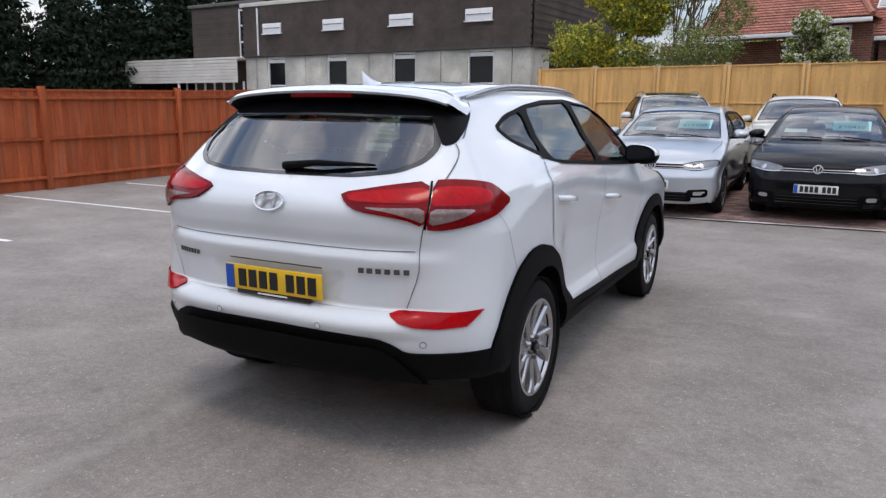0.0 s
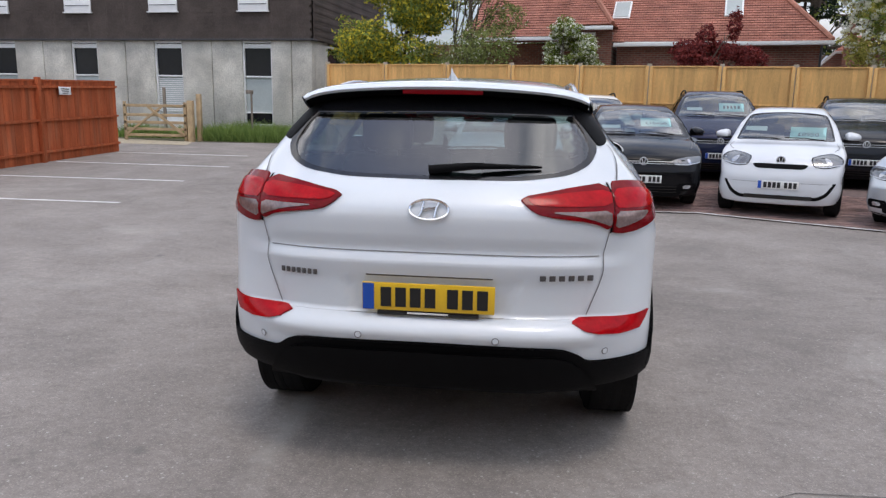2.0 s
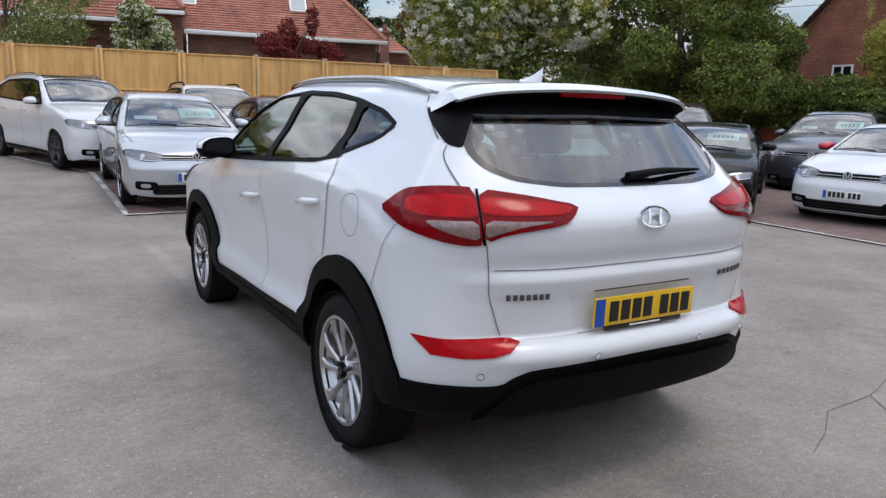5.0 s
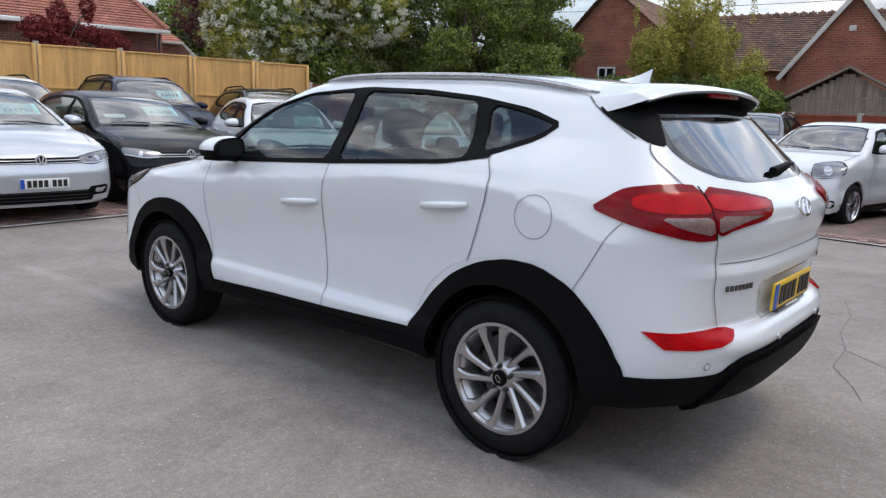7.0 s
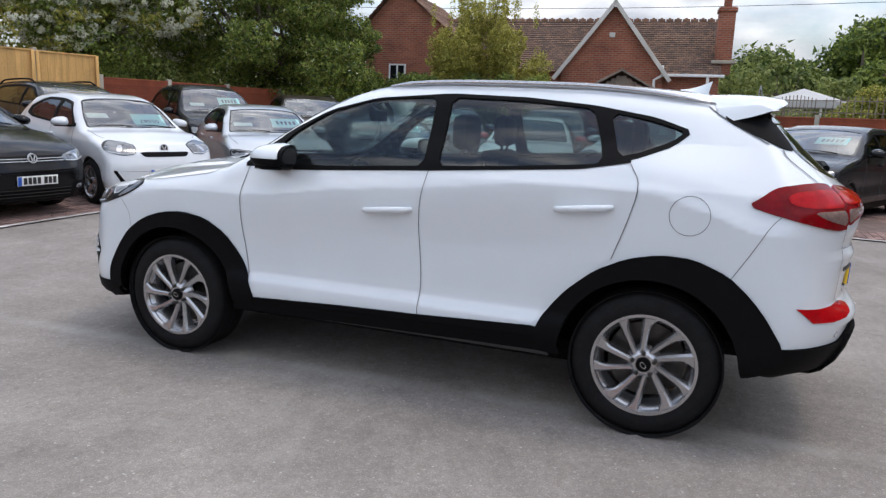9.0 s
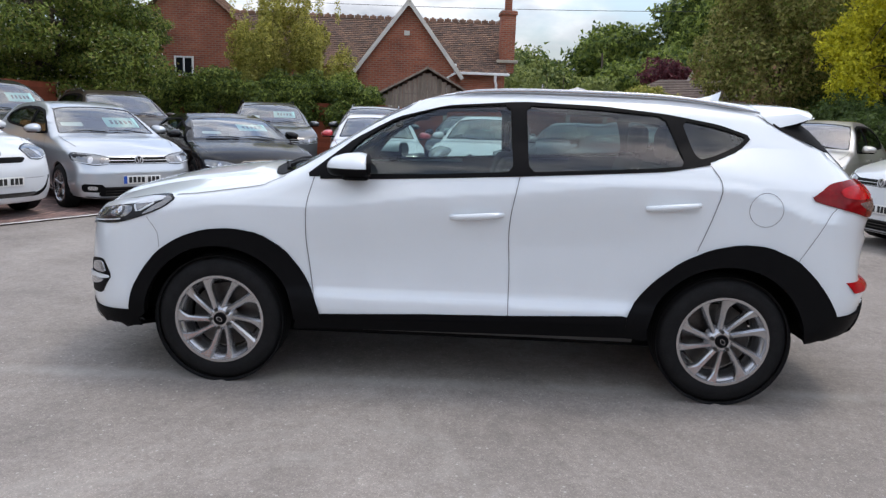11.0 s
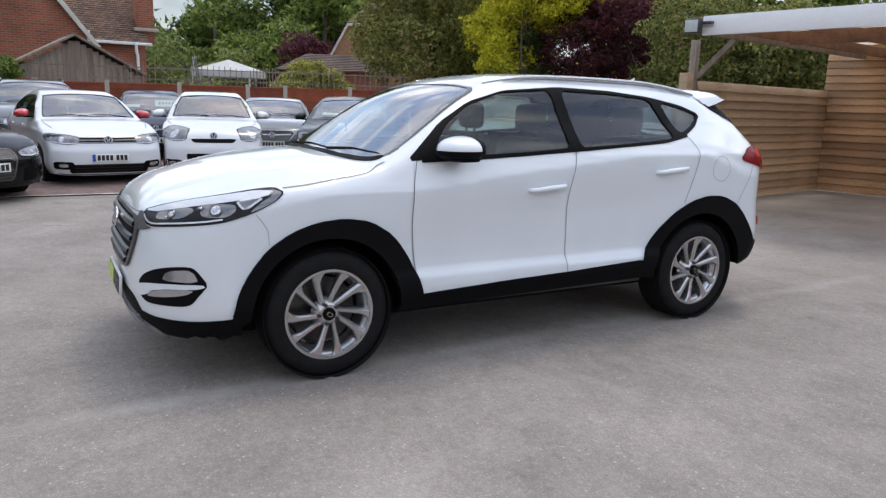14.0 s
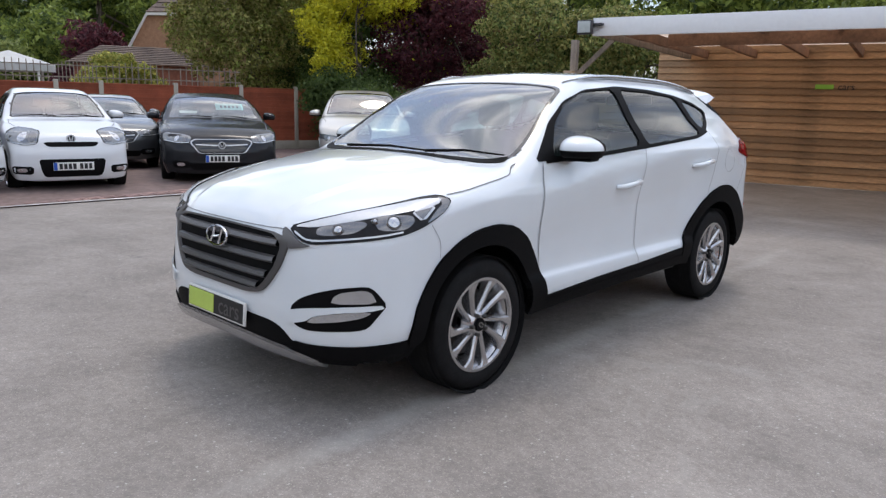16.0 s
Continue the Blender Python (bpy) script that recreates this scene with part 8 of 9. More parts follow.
    panel("rear_window", sh, ("rear",), rg, DARK_GLASS, car, -0.003, 0.001, 0.12)
    A, B, C, D = sh.lay(("top",), [(-0.55, yc - 0.02), (0.0, yc - 0.04), (0.05, yc - 0.0), (0.58, yc - 0.06)], 0.014)
    wiper("wiper", car, A, B), wiper("wiper", car, C, D)
    mf = ("front",)
    if grille == "slim":
        g = panel("grille", sh, mf, [(-xi, zl + 0.008), (xi, zl + 0.008), (xi + 0.005, zh - 0.006), (-xi - 0.005, zh - 0.006)], PLASTIC, car, 0.004, 0.012, 0.06, rounds=0)
        for zz in (zl + 0.016, (zl + zh) / 2 + 0.004):
            ribbon("grille_bar", sh, mf, [(-xi, zz), (xi, zz)], 0.007, EMBLEM, g, 0.009, 0)
        ribbon("lower_trim", sh, mf, [(-0.70, 0.235), (-0.5, 0.215), (0.5, 0.215), (0.70, 0.235)], 0.012, EMBLEM if trim else hull, car, 0.008, 1)
        panel("lower_grille", sh, mf, [(-0.56, 0.235), (0.56, 0.235), (0.54, 0.365), (-0.54, 0.365)], hull, car, 0.004, 0.012, 0.08, rounds=1)
        for k in range(3):
            ribbon("grille_slat", sh, mf, [(-0.48, 0.275 + 0.04 * k), (0.48, 0.275 + 0.04 * k)], 0.01, GLOSS_BLACK, car, 0.009, 0)
        ez = (zl + zh) / 2 + 0.005
    elif grille == "frame":
        o = [(-0.30, 0.30), (0.30, 0.30), (0.38, 0.60), (0.33, 0.68), (-0.33, 0.68), (-0.38, 0.60)]
        panel("grille", sh, mf, o, GLOSS_BLACK, car, 0.004, 0.012, 0.08, rounds=1)
        panel("grille_frame", sh, mf, [(x * 1.05, 0.49 + (z - 0.49) * 1.05) for x, z in o], GUNMETAL, car, 0.008, 0.02, 0.06, [o], rounds=1)
        for k in range(7):
            ribbon("grille_slat", sh, mf, [(-0.31, 0.34 + 0.045 * k), (0.31, 0.34 + 0.045 * k)], 0.008, GUNMETAL, car, 0.007, 0)
        for s in (-1, 1):
            panel("side_intake", sh, mf, [(s * 0.45, 0.26), (s * 0.68, 0.28), (s * 0.68, 0.42), (s * 0.47, 0.45)], PLASTIC, car, 0.005, 0.012, 0.08, rounds=1)
        ez = 0.62
    elif grille == "wide":
        o = [(-0.34, 0.53), (0.34, 0.53), (0.47, 0.69), (0.40, 0.735), (-0.40, 0.735), (-0.47, 0.69)]
        panel("grille", sh, mf, o, GLOSS_BLACK, car, 0.004, 0.012, 0.08, rounds=1)
        panel("grille_frame", sh, mf, [(x * 1.05, 0.63 + (z - 0.63) * 1.09) for x, z in o], EMBLEM, car, 0.008, 0.02, 0.06, [o], rounds=1)
        ribbon("grille_bar", sh, mf, [(-0.40, 0.66), (-0.1, 0.645), (0.1, 0.645), (0.40, 0.66)], 0.02, EMBLEM, car, 0.01, 1)
        panel("lower_grille", sh, mf, [(-0.46, 0.26), (0.46, 0.26), (0.52, 0.37), (-0.52, 0.37)], PLASTIC, car, 0.004, 0.012, 0.08, rounds=1)
        ez = 0.645
    else:  # "smile": small upper slot, a large lower mouth
        panel("grille", sh, mf, [(-0.30, zl - 0.03), (0.30, zl - 0.03), (0.36, zl + 0.025), (0.3, zl + 0.035), (-0.3, zl + 0.035), (-0.36, zl + 0.025)], PLASTIC, car, 0.004, 0.012, 0.08, rounds=1)
        o = [(-0.40, 0.33), (-0.36, 0.25), (0.36, 0.25), (0.40, 0.33), (0.43, 0.50), (-0.43, 0.50)] if grille == "smile" else [(-0.62, 0.34), (-0.5, 0.27), (0.5, 0.27), (0.62, 0.34), (0.72, 0.52), (0.64, 0.505), (-0.64, 0.505), (-0.72, 0.52)]
        panel("lower_grille", sh, mf, o, PLASTIC, car, 0.004, 0.012, 0.08, rounds=1)
        if grille == "mouth":
            panel("bumper_insert", sh, mf, [(x * 0.94, 0.42 + (z - 0.40) * 0.78) for x, z in o], paint_m, car, 0.008, 0.012, 0.08, rounds=1)
            panel("lower_intake", sh, mf, [(-0.42, 0.275), (0.42, 0.275), (0.45, 0.33), (-0.45, 0.33)], GLOSS_BLACK, car, 0.011, 0.012, 0.08, rounds=1)
        ez = zl + 0.075
    P = sh.lay(mf, [(0, ez)], 0.012)
    M = Matrix.Translation(P[0]) @ Matrix.Rotation(radians(90), 4, "Z") @ Matrix.Rotation(radians(-8), 4, "Y")
    V, F = lathe([(0.001, 0.0), (0.05, 0.002), (0.052, -0.012)], 20)
    em = part("emblem", mesh("emblem", V, F, GLOSS_BLACK, 30), car, "round chrome-ringed emblem", m=M)
    V, F = lathe([(0.044, 0.002), (0.048, 0.009), (0.057, 0.009), (0.062, -0.008)], 24)
    part("emblem_ring", mesh("emblem_ring", V, F, EMBLEM, 40), em)
    bm = bmesh.new()
    tube(bm, [(0.005, -0.026, 0.034), (0.005, -0.010, -0.030), (0.005, 0.0, 0.0), (0.005, 0.010, -0.030), (0.005, 0.026, 0.034)], 0.008, 6)
    part("emblem_bar", bm_mesh("emblem_bar", bm, EMBLEM, 40), em)
    if plate_on:
        P = sh.lay(mf, [(0, plate_z)], 0.02)[0]
        plate(car, WHITE_PLATE, Matrix.Translation(P) @ Matrix.Rotation(math.pi, 4, "Z"))
    ribbon("bonnet_gap", sh, ("top",), [(-W + 0.13, yc), (-W + 0.1, yc + 0.3), (-W + 0.16, nose - 0.5)], 0.01, SEAM, car, 0.003, 1)
    ribbon("bonnet_gap", sh, ("top",), [(W - 0.13, yc), (W - 0.1, yc + 0.3), (W - 0.16, nose - 0.5)], 0.01, SEAM, car, 0.003, 1)
    if price:
        q = sh.lay(("top",), [(-0.30, yw + 0.42)], -0.02)
        nn = Vector(sh.normal(q)[0])
        mm = Matrix.Translation(q[0]) @ Matrix.Rotation(math.pi, 4, "Z") @ Matrix.Rotation(math.acos(max(-1, min(1, nn.z))), 4, "X")
        pc = part("price_card", box_mesh("price_card", (0.48, 0.27, 0.004), PRICE, 0.0), car, "mint-green price card", m=mm)
        if price == "bars":
            for k in range(5):
                part("writing_bar", box_mesh("writing_bar", (0.04, 0.1, 0.003), BLACK, 0, (-0.14 + 0.07 * k, 0, 0.004)), pc)
        else:
            part("lettering", text_mesh(price, 0.115, BLACK, 0.001), pc, m=Matrix.Translation((0, -0.04, 0.004)))
        q = sh.lay(("top",), [(0.42, yc - 0.3)], -0.03)[0]
        part("window_paper", box_mesh("window_paper", (0.3, 0.1, 0.004), PAPER, 0.0), car, m=Matrix.Translation(q) @ Matrix.Rotation(math.pi, 4, "Z") @ Matrix.Rotation(math.acos(max(-1, min(1, nn.z))), 4, "X"))
    add_wheels(R, car, W - 0.015, (wb / 2, -wb / 2), rr, False)
    cabin(car, yc - 0.85, yc - 1.65, zb - 0.62, W - 0.18)
    return car


SILVER = paint("silver_paint", (0.52, 0.55, 0.58), 0.6, 0.3)
BLACK_P = paint("black_paint", (0.005, 0.005, 0.006), 0.0, 0.2)
CREAM = paint("cream_paint", (0.62, 0.59, 0.50), 0.0, 0.3)
NAVY = paint("navy_paint", (0.012, 0.017, 0.045), 0.2, 0.25)
GRAPHITE = paint("graphite_paint", (0.10, 0.105, 0.11), 0.6, 0.3)
DARK_BROWN = paint("brown_paint", (0.045, 0.03, 0.022), 0.4, 0.28)
CHARCOAL = paint("charcoal_paint", (0.022, 0.023, 0.026), 0.3, 0.25)
PLAIN_WHITE = paint("cool_white_paint", (0.66, 0.68, 0.70), 0.0, 0.3)
PALE_SILVER = paint("pale_silver_paint", (0.55, 0.53, 0.49), 0.5, 0.3)
RED_P = paint("red_paint", (0.55, 0.02, 0.03), 0.0, 0.3)

SUV = dict(L=4.6, W=0.93, H=1.66, wb=2.8, fo=0.85, zn=0.95, zc=1.16, yc=1.05, yw=0.25, zb=1.08, wheel=WHEEL_B, plate_z=0.5, lamps=(0.45, 0.84, 0.76, 0.86, 0.4))
parked("estate_car", "silver estate car with price card in the windscreen", (0.05, 5.62), 1, SILVER, L=4.55, price="£15750", yc=0.98, yw=0.15, trim=True)
parked("hatchback", "glossy black hatchback with mint price card", (2.1, 5.98), 3, BLACK_P, price="£10450", yc=0.98, yw=0.15)
parked("small_hatchback", "small white city car with black-edged bumper", (3.88, 5.62), 20, PLAIN_WHITE, L=3.6, W=0.82, H=1.48, wb=2.42, fo=0.62, zn=0.84, zc=1.0, yc=0.93, yw=0.3, zb=0.98, price="£8950", grille="mouth", lamps=(0.42, 0.74, 0.72, 0.84, 0.32), plate_z=0.47, fogs=False)
parked("supermini", "silver five-door supermini with price card", (5.38, 4.62), 42, SILVER, L=4.0, W=0.84, H=1.45, wb=2.46, fo=0.78, price="bars", lamps=(0.40, 0.76, 0.66, 0.76, 0.38), yc=0.95, yw=0.2)
parked("coupe", "black sports coupe with large framed grille", (6.35, 3.12), 56, BLACK_P, L=4.63, W=0.925, H=1.37, wb=2.75, fo=0.86, zn=0.74, zc=0.95, yc=0.95, yw=0.05, zb=0.93, price="bars", grille="frame", lamps=(0.44, 0.82, 0.58, 0.66, 0.36), wheel=WHEEL_B, fogs=False, plate_z=0.46)
parked("supermini", "white supermini with red door mirrors", (7.75, 1.62), 81, PLAIN_WHITE, L=4.0, W=0.84, H=1.45, wb=2.46, fo=0.78, price="", mirror=RED_P, lamps=(0.40, 0.76, 0.66, 0.76, 0.38), yc=0.95, yw=0.2)
parked("small_hatchback", "white city car with wide black lower mouth", (7.82, 0.08), 101, PLAIN_WHITE, L=3.6, W=0.80, H=1.49, wb=2.39, fo=0.66, zn=0.86, zc=1.03, yc=0.93, yw=0.28, zb=1.0, grille="smile", lamps=(0.42, 0.73, 0.70, 0.88, 0.36), plate_z=0.40)
parked("saloon_car", "dark grey family car with chrome-winged grille", (7.55, -2.1), 115, CHARCOAL, L=4.83, W=0.93, H=1.48, wb=2.74, fo=0.98, zn=0.82, zc=1.02, yc=1.0, yw=0.1, zb=0.98, grille="wide", lamps=(0.48, 0.82, 0.68, 0.79, 0.42), price="bars", plate_z=0.44)
parked("compact_mpv", "pale silver people carrier with plain bonnet", (7.3, -4.9), 128, PALE_SILVER, L=4.2, W=0.88, H=1.63, wb=2.6, fo=0.8, zn=0.92, zc=1.12, yc=1.1, yw=0.35, zb=1.05, grille="smile")
parked("suv", "white SUV with black roof and dark wheels", (-0.22, 10.15), -18.5, PLAIN_WHITE, roof=GLOSS_BLACK, rails="silver", **SUV)
parked("suv", "cream white SUV parked against the timber fence", (1.72, 9.75), 0, CREAM, L=4.4, W=0.91, H=1.6, wb=2.6, fo=0.87, zn=0.93, zc=1.12, yc=1.05, yw=0.28, zb=1.05, rails="black", wheel=WHEEL_B, grille="wide", lamps=(0.5, 0.84, 0.74, 0.84, 0.4))
parked("people_carrier", "dark navy people carrier with roof rails", (4.05, 9.55), 8, NAVY, L=4.6, W=0.92, H=1.72, wb=2.8, fo=0.9, zn=0.95, zc=1.18, yc=1.2, yw=0.45, zb=1.1, rails="black", price="bars", lamps=(0.42, 0.82, 0.72, 0.83, 0.4), plate_z=0.5)
parked("suv", "dark SUV with roof rails by the fence", (6.4, 8.9), 18, CHARCOAL, rails="black", **{**SUV, "H": 1.62})
parked("suv", "dark grey off-roader with upright windscreen", (8.3, 7.7), 34, CHARCOAL, price="bars", **{**SUV, "H": 1.74})
parked("suv", "brown SUV parked near the red fence", (9.6, 6.4), 48, DARK_BROWN, rails="silver", **SUV)
parked("suv", "graphite SUV standing in the back row", (10.9, 4.2), 70, GRAPHITE, rails="black", price="bars", **SUV)
parked("suv", "grey SUV standing before the trellis fence", (11.9, 2.35), 85, GRAPHITE, rails="silver", **SUV)
parked("hatchback", "dark blue hatchback in the back row", (12.2, 0.35), 96, NAVY, L=4.1, H=1.5, **{"price": "bars"})
parked("saloon_car", "graphite saloon car in the back row", (10.9, -1.75), 108, GRAPHITE, L=4.6, W=0.9, H=1.42, wb=2.7, fo=0.85, grille="wide", lamps=(0.46, 0.8, 0.64, 0.74, 0.42))
parked("suv", "white SUV parked tight beside the carport", (4.72, -5.05), 169, PLAIN_WHITE, **{**SUV, "zc": 1.17, "H": 1.73})


# ---- trees and shrubs ----
def leaves(name, blobs, count, size, material, rng, shell_bias=0.55, droop=0.0, stretch=(1, 1, 1)):
    """Leaf clumps: small pointed leaves scattered through uneven blobs (x, y, z, rx, ry, rz)."""
    B = np.array(blobs, float)
    vol = (B[:, 3] * B[:, 4] * B[:, 5]) ** 0.67
    pick = rng.choice(len(B), count, p=vol / vol.sum())
    d = rng.normal(size=(count, 3))
    d /= np.linalg.norm(d, axis=1, keepdims=True)
    r = rng.random(count) ** (1 / 3.0) * (1 - shell_bias) + shell_bias * (0.75 + 0.35 * rng.random(count))
    lump = 1 + 0.22 * np.sin(5 * d[:, 0] + pick) * np.sin(4 * d[:, 1] + 2 * pick) + 0.15 * np.sin(9 * d[:, 2] + 3 * pick)
    C = B[pick, :3] + d * (r * lump)[:, None] * B[pick, 3:6]
    C[:, 2] -= droop * rng.random(count) ** 2
    n = d + 0.9 * rng.normal(size=(count, 3))
    n[:, 2] += 0.3
    n /= np.linalg.norm(n, axis=1, keepdims=True)
    u = np.cross(n, rng.normal(size=(count, 3)))
    u /= np.maximum(np.linalg.norm(u, axis=1, keepdims=True), 1e-6)
    w = np.cross(n, u)
    s = size * (0.6 + 0.8 * rng.random(count))[:, None]
    S = np.array(stretch)
    V = np.stack([C - u * s * 0.5 * S - w * s * 0.45 * S, C - u * s * 0.5 * S + w * s * 0.45 * S + n * s * 0.12, C + u * s * 1.1 * S], 1).reshape(-1, 3)
    V[:, 2] = np.maximum(V[:, 2], 0.02)
    F = np.arange(3 * count)
    me = bpy.data.meshes.new(name)
    me.vertices.add(3 * count)
    me.vertices.foreach_set("co", V.ravel())
    me.loops.add(3 * count)
    me.loops.foreach_set("vertex_index", F.astype(np.int32))
    me.polygons.add(count)
    me.polygons.foreach_set("loop_start", np.arange(0, 3 * count, 3, dtype=np.int32))
    me.polygons.foreach_set("loop_total", np.full(count, 3, np.int32))
    me.materials.append(material)
    me.update(calc_edges=True)
    me.validate()
    return me


def plant(name, label, category, at, height, blobs, layers, trunk=0.16, seed=1, stems=1, limbs=9):
    """A trunk with limbs that reach into the crown, and layers of leaves (part name, count, size, material)."""
    rng = np.random.default_rng(seed)
    far = math.hypot(*at) > 26
    layers = [(nm, int(c * (1.6 if far else 3.0)), z * (0.78 if far else 0.56), q, *own) for nm, c, z, q, *own in layers]
    g = float(lift(at[1]))
    t = thing(name, label, category, m=Matrix.Translation((at[0], at[1], g)))
    for k in range(stems):
        ox, oy = (0, 0) if stems == 1 else (rng.normal(0, 0.25), rng.normal(0, 0.25))
        top = Vector((ox * 2, oy * 2, height * 0.82))
        pts = [Vector((ox, oy, 0)).lerp(top, q) + Vector((rng.normal(0, 0.05), rng.normal(0, 0.05), 0)) for q in np.linspace(0, 1, 6)]
        bm = bmesh.new()
        tube(bm, pts, [trunk * (1 - 0.8 * q) / (1 if stems == 1 else 1.8) for q in np.linspace(0, 1, 6)], 7)
        for i in range(limbs):
            b = blobs[rng.integers(len(blobs))]
            s = pts[1].lerp(pts[4], rng.random())
            e = Vector(b[:3]) + Vector([rng.normal(0, 0.35) * b[3 + j] for j in range(3)])
            b2 = bmesh.new()
            tube(b2, [s, s.lerp(e, 0.5) + Vector((0, 0, 0.12)), e], [trunk * 0.35, trunk * 0.2, trunk * 0.05], 5)
            part("limb", bm_mesh("limb", b2, BARK, 50), t)
        part("trunk", bm_mesh("trunk", bm, BARK, 50), t)
    for nm, count, size, material, *own in layers:
        tagged(part(nm, leaves(nm, own[0] if own else blobs, count, size, material, rng, 0.8 if "blossom" in nm else 0.55), t), kind="stuff")
    return t


def crown(rng, n, rx, ry, z0, z1, r, squash=0.8):
    out = []
    for _ in range(n):
        q = rng.random()
        z = z0 + (z1 - z0) * q
        k = math.sqrt(max(0.1, 1 - (2 * q - 1) ** 2 * 0.8))
        a = rng.random() * 2 * math.pi
        d = math.sqrt(rng.random())
        rr = r * (0.6 + 0.7 * rng.random())
        out.append((rx * k * d * math.cos(a), ry * k * d * math.sin(a), z, rr, rr, rr * squash))
    return out


def sprays(rng, blobs, n, r):
    """Small clusters seated on the outside of a crown."""
    out = []
    for _ in range(n):
        b = blobs[rng.integers(len(blobs))]
        d = Vector(rng.normal(size=3)).normalized()
        q = r * (0.6 + 0.8 * rng.random())
        out.append((b[0] + d.x * b[3], b[1] + d.y * b[4], b[2] + d.z * b[5], q, q, q * 0.7))
    return out


# foliage_shade layers mix in darker leaves, shade within a crown put into colour
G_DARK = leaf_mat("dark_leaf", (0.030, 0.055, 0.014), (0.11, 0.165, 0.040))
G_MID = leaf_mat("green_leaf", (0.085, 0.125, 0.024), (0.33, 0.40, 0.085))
G_YELLOW = leaf_mat("lime_leaf", (0.40, 0.41, 0.03), (0.82, 0.74, 0.06))
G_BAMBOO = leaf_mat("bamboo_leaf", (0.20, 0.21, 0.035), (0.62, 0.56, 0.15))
G_OLIVE = leaf_mat("olive_leaf", (0.101, 0.142, 0.041), (0.344, 0.385, 0.121))
G_STRAW = leaf_mat("straw_leaf", (0.12, 0.118, 0.03), (0.42, 0.39, 0.13))
CONIFER = leaf_mat("conifer_leaf", (0.006, 0.014, 0.008), (0.028, 0.05, 0.022))
COPPER = leaf_mat("copper_leaf", (0.051, 0.016, 0.024), (0.173, 0.045, 0.057))
ACER = leaf_mat("acer_leaf", (0.10, 0.018, 0.02), (0.34, 0.060, 0.052))
FLOWER = leaf_mat("white_blossom", (0.80, 0.80, 0.66), (0.90, 0.90, 0.82))
LABURNUM = leaf_mat("yellow_blossom", (0.58, 0.46, 0.03), (0.82, 0.68, 0.07))
GRASS = leaf_mat("grass_blade", (0.101, 0.182, 0.041), (0.324, 0.425, 0.121))

R0, R1 = np.random.default_rng(11), np.random.default_rng(5)
for i in range(15):
    x, y, h = -24.0 - 1.15 * i + 0.5 * math.sin(3 * i), 27.5 - 1.75 * i + 0.6 * math.sin(5 * i), 7.3 + 0.5 * math.sin(2.3 * i) - 0.05 * i
    bl = [(0, 0, 0.9 + 0.75 * k * h / 6.6, 2.3 * (1 - 0.66 * k / 8), 2.3 * (1 - 0.66 * k / 8), 0.85) for k in range(9)] + crown(R0, 7, 1.7, 1.7, 1, h - 1.2, 0.8)
    plant("conifer", "tall dark green conifer in a dense row", "tree", (x, y), h, bl, [("foliage", 10000, 0.19, CONIFER)], 0.18, 20 + i, 1, 4)
plant("oak_tree", "tall pale green tree behind the office", "tree", (-30, 38), 12, crown(R0, 16, 4, 3, 5, 11, 1.7), [("foliage", 7000, 0.3, G_MID)], 0.3, 31)
plant("laburnum", "laburnum tree with hanging yellow flowers", "tree", (-3.9, 18.2), 5.4, crown(R0, 14, 1.3, 1.0, 2.2, 5.0, 0.75), [("foliage", 7000, 0.11, G_MID), ("blossom", 3400, 0.10, LABURNUM)], 0.1, 32, 2)
plant("birch_tree", "slender open tree with olive leaves behind the fence", "tree", (-1.6, 17.6), 6.6, crown(R0, 18, 1.5, 1.2, 1.6, 6.3, 0.7), [("foliage", 8500, 0.085, G_OLIVE), ("flower", 220, 0.07, FLOWER)], 0.07, 33, 4, 14)
plant("climbing_rose", "rambling rose with white flowers over the fence", "shrub", (-1.6, 15.9), 2.9, [(0, 0, 2.6, 0.5, 0.35, 0.4), (-0.3, 0, 2.3, 0.3, 0.3, 0.3), (0.3, -0.2, 3.0, 0.5, 0.3, 0.5)], [("foliage", 900, 0.06, G_OLIVE), ("flower", 60, 0.06, FLOWER)], 0.04, 34)
plant("lilac", "rounded shrub covered in white blossom", "shrub", (1.75, 20.6), 3.9, crown(R0, 10, 0.75, 0.6, 2.2, 3.7, 0.45), [("foliage", 4200, 0.10, G_MID), ("blossom", 1300, 0.12, FLOWER)], 0.08, 35, 3)
plant("acer", "dark red maple shrub behind the timber fence", "shrub", (6.1, 18.6), 4.2, crown(R0, 26, 1.5, 0.8, 1.8, 3.2, 0.34) + [(0.3, 0, 3.7, 0.2, 0.2, 0.5), (-0.5, 0, 3.3, 0.3, 0.3, 0.4)], [("foliage", 9000, 0.09, ACER)], 0.08, 36, 3)
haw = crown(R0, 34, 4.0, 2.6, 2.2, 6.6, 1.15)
# paler foliage_light leaves on the upper crown only, top light put into colour
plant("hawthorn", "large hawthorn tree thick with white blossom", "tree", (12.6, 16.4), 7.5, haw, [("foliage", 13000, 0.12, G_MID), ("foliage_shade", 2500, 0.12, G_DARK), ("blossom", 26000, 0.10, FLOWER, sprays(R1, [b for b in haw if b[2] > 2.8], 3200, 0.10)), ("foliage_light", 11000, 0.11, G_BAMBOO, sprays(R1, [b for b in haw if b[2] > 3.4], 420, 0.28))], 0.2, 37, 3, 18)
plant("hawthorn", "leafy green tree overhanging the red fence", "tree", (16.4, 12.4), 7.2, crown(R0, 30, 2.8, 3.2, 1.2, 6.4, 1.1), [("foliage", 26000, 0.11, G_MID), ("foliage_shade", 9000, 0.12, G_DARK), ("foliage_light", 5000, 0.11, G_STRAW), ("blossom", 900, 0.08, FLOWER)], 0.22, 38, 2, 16)
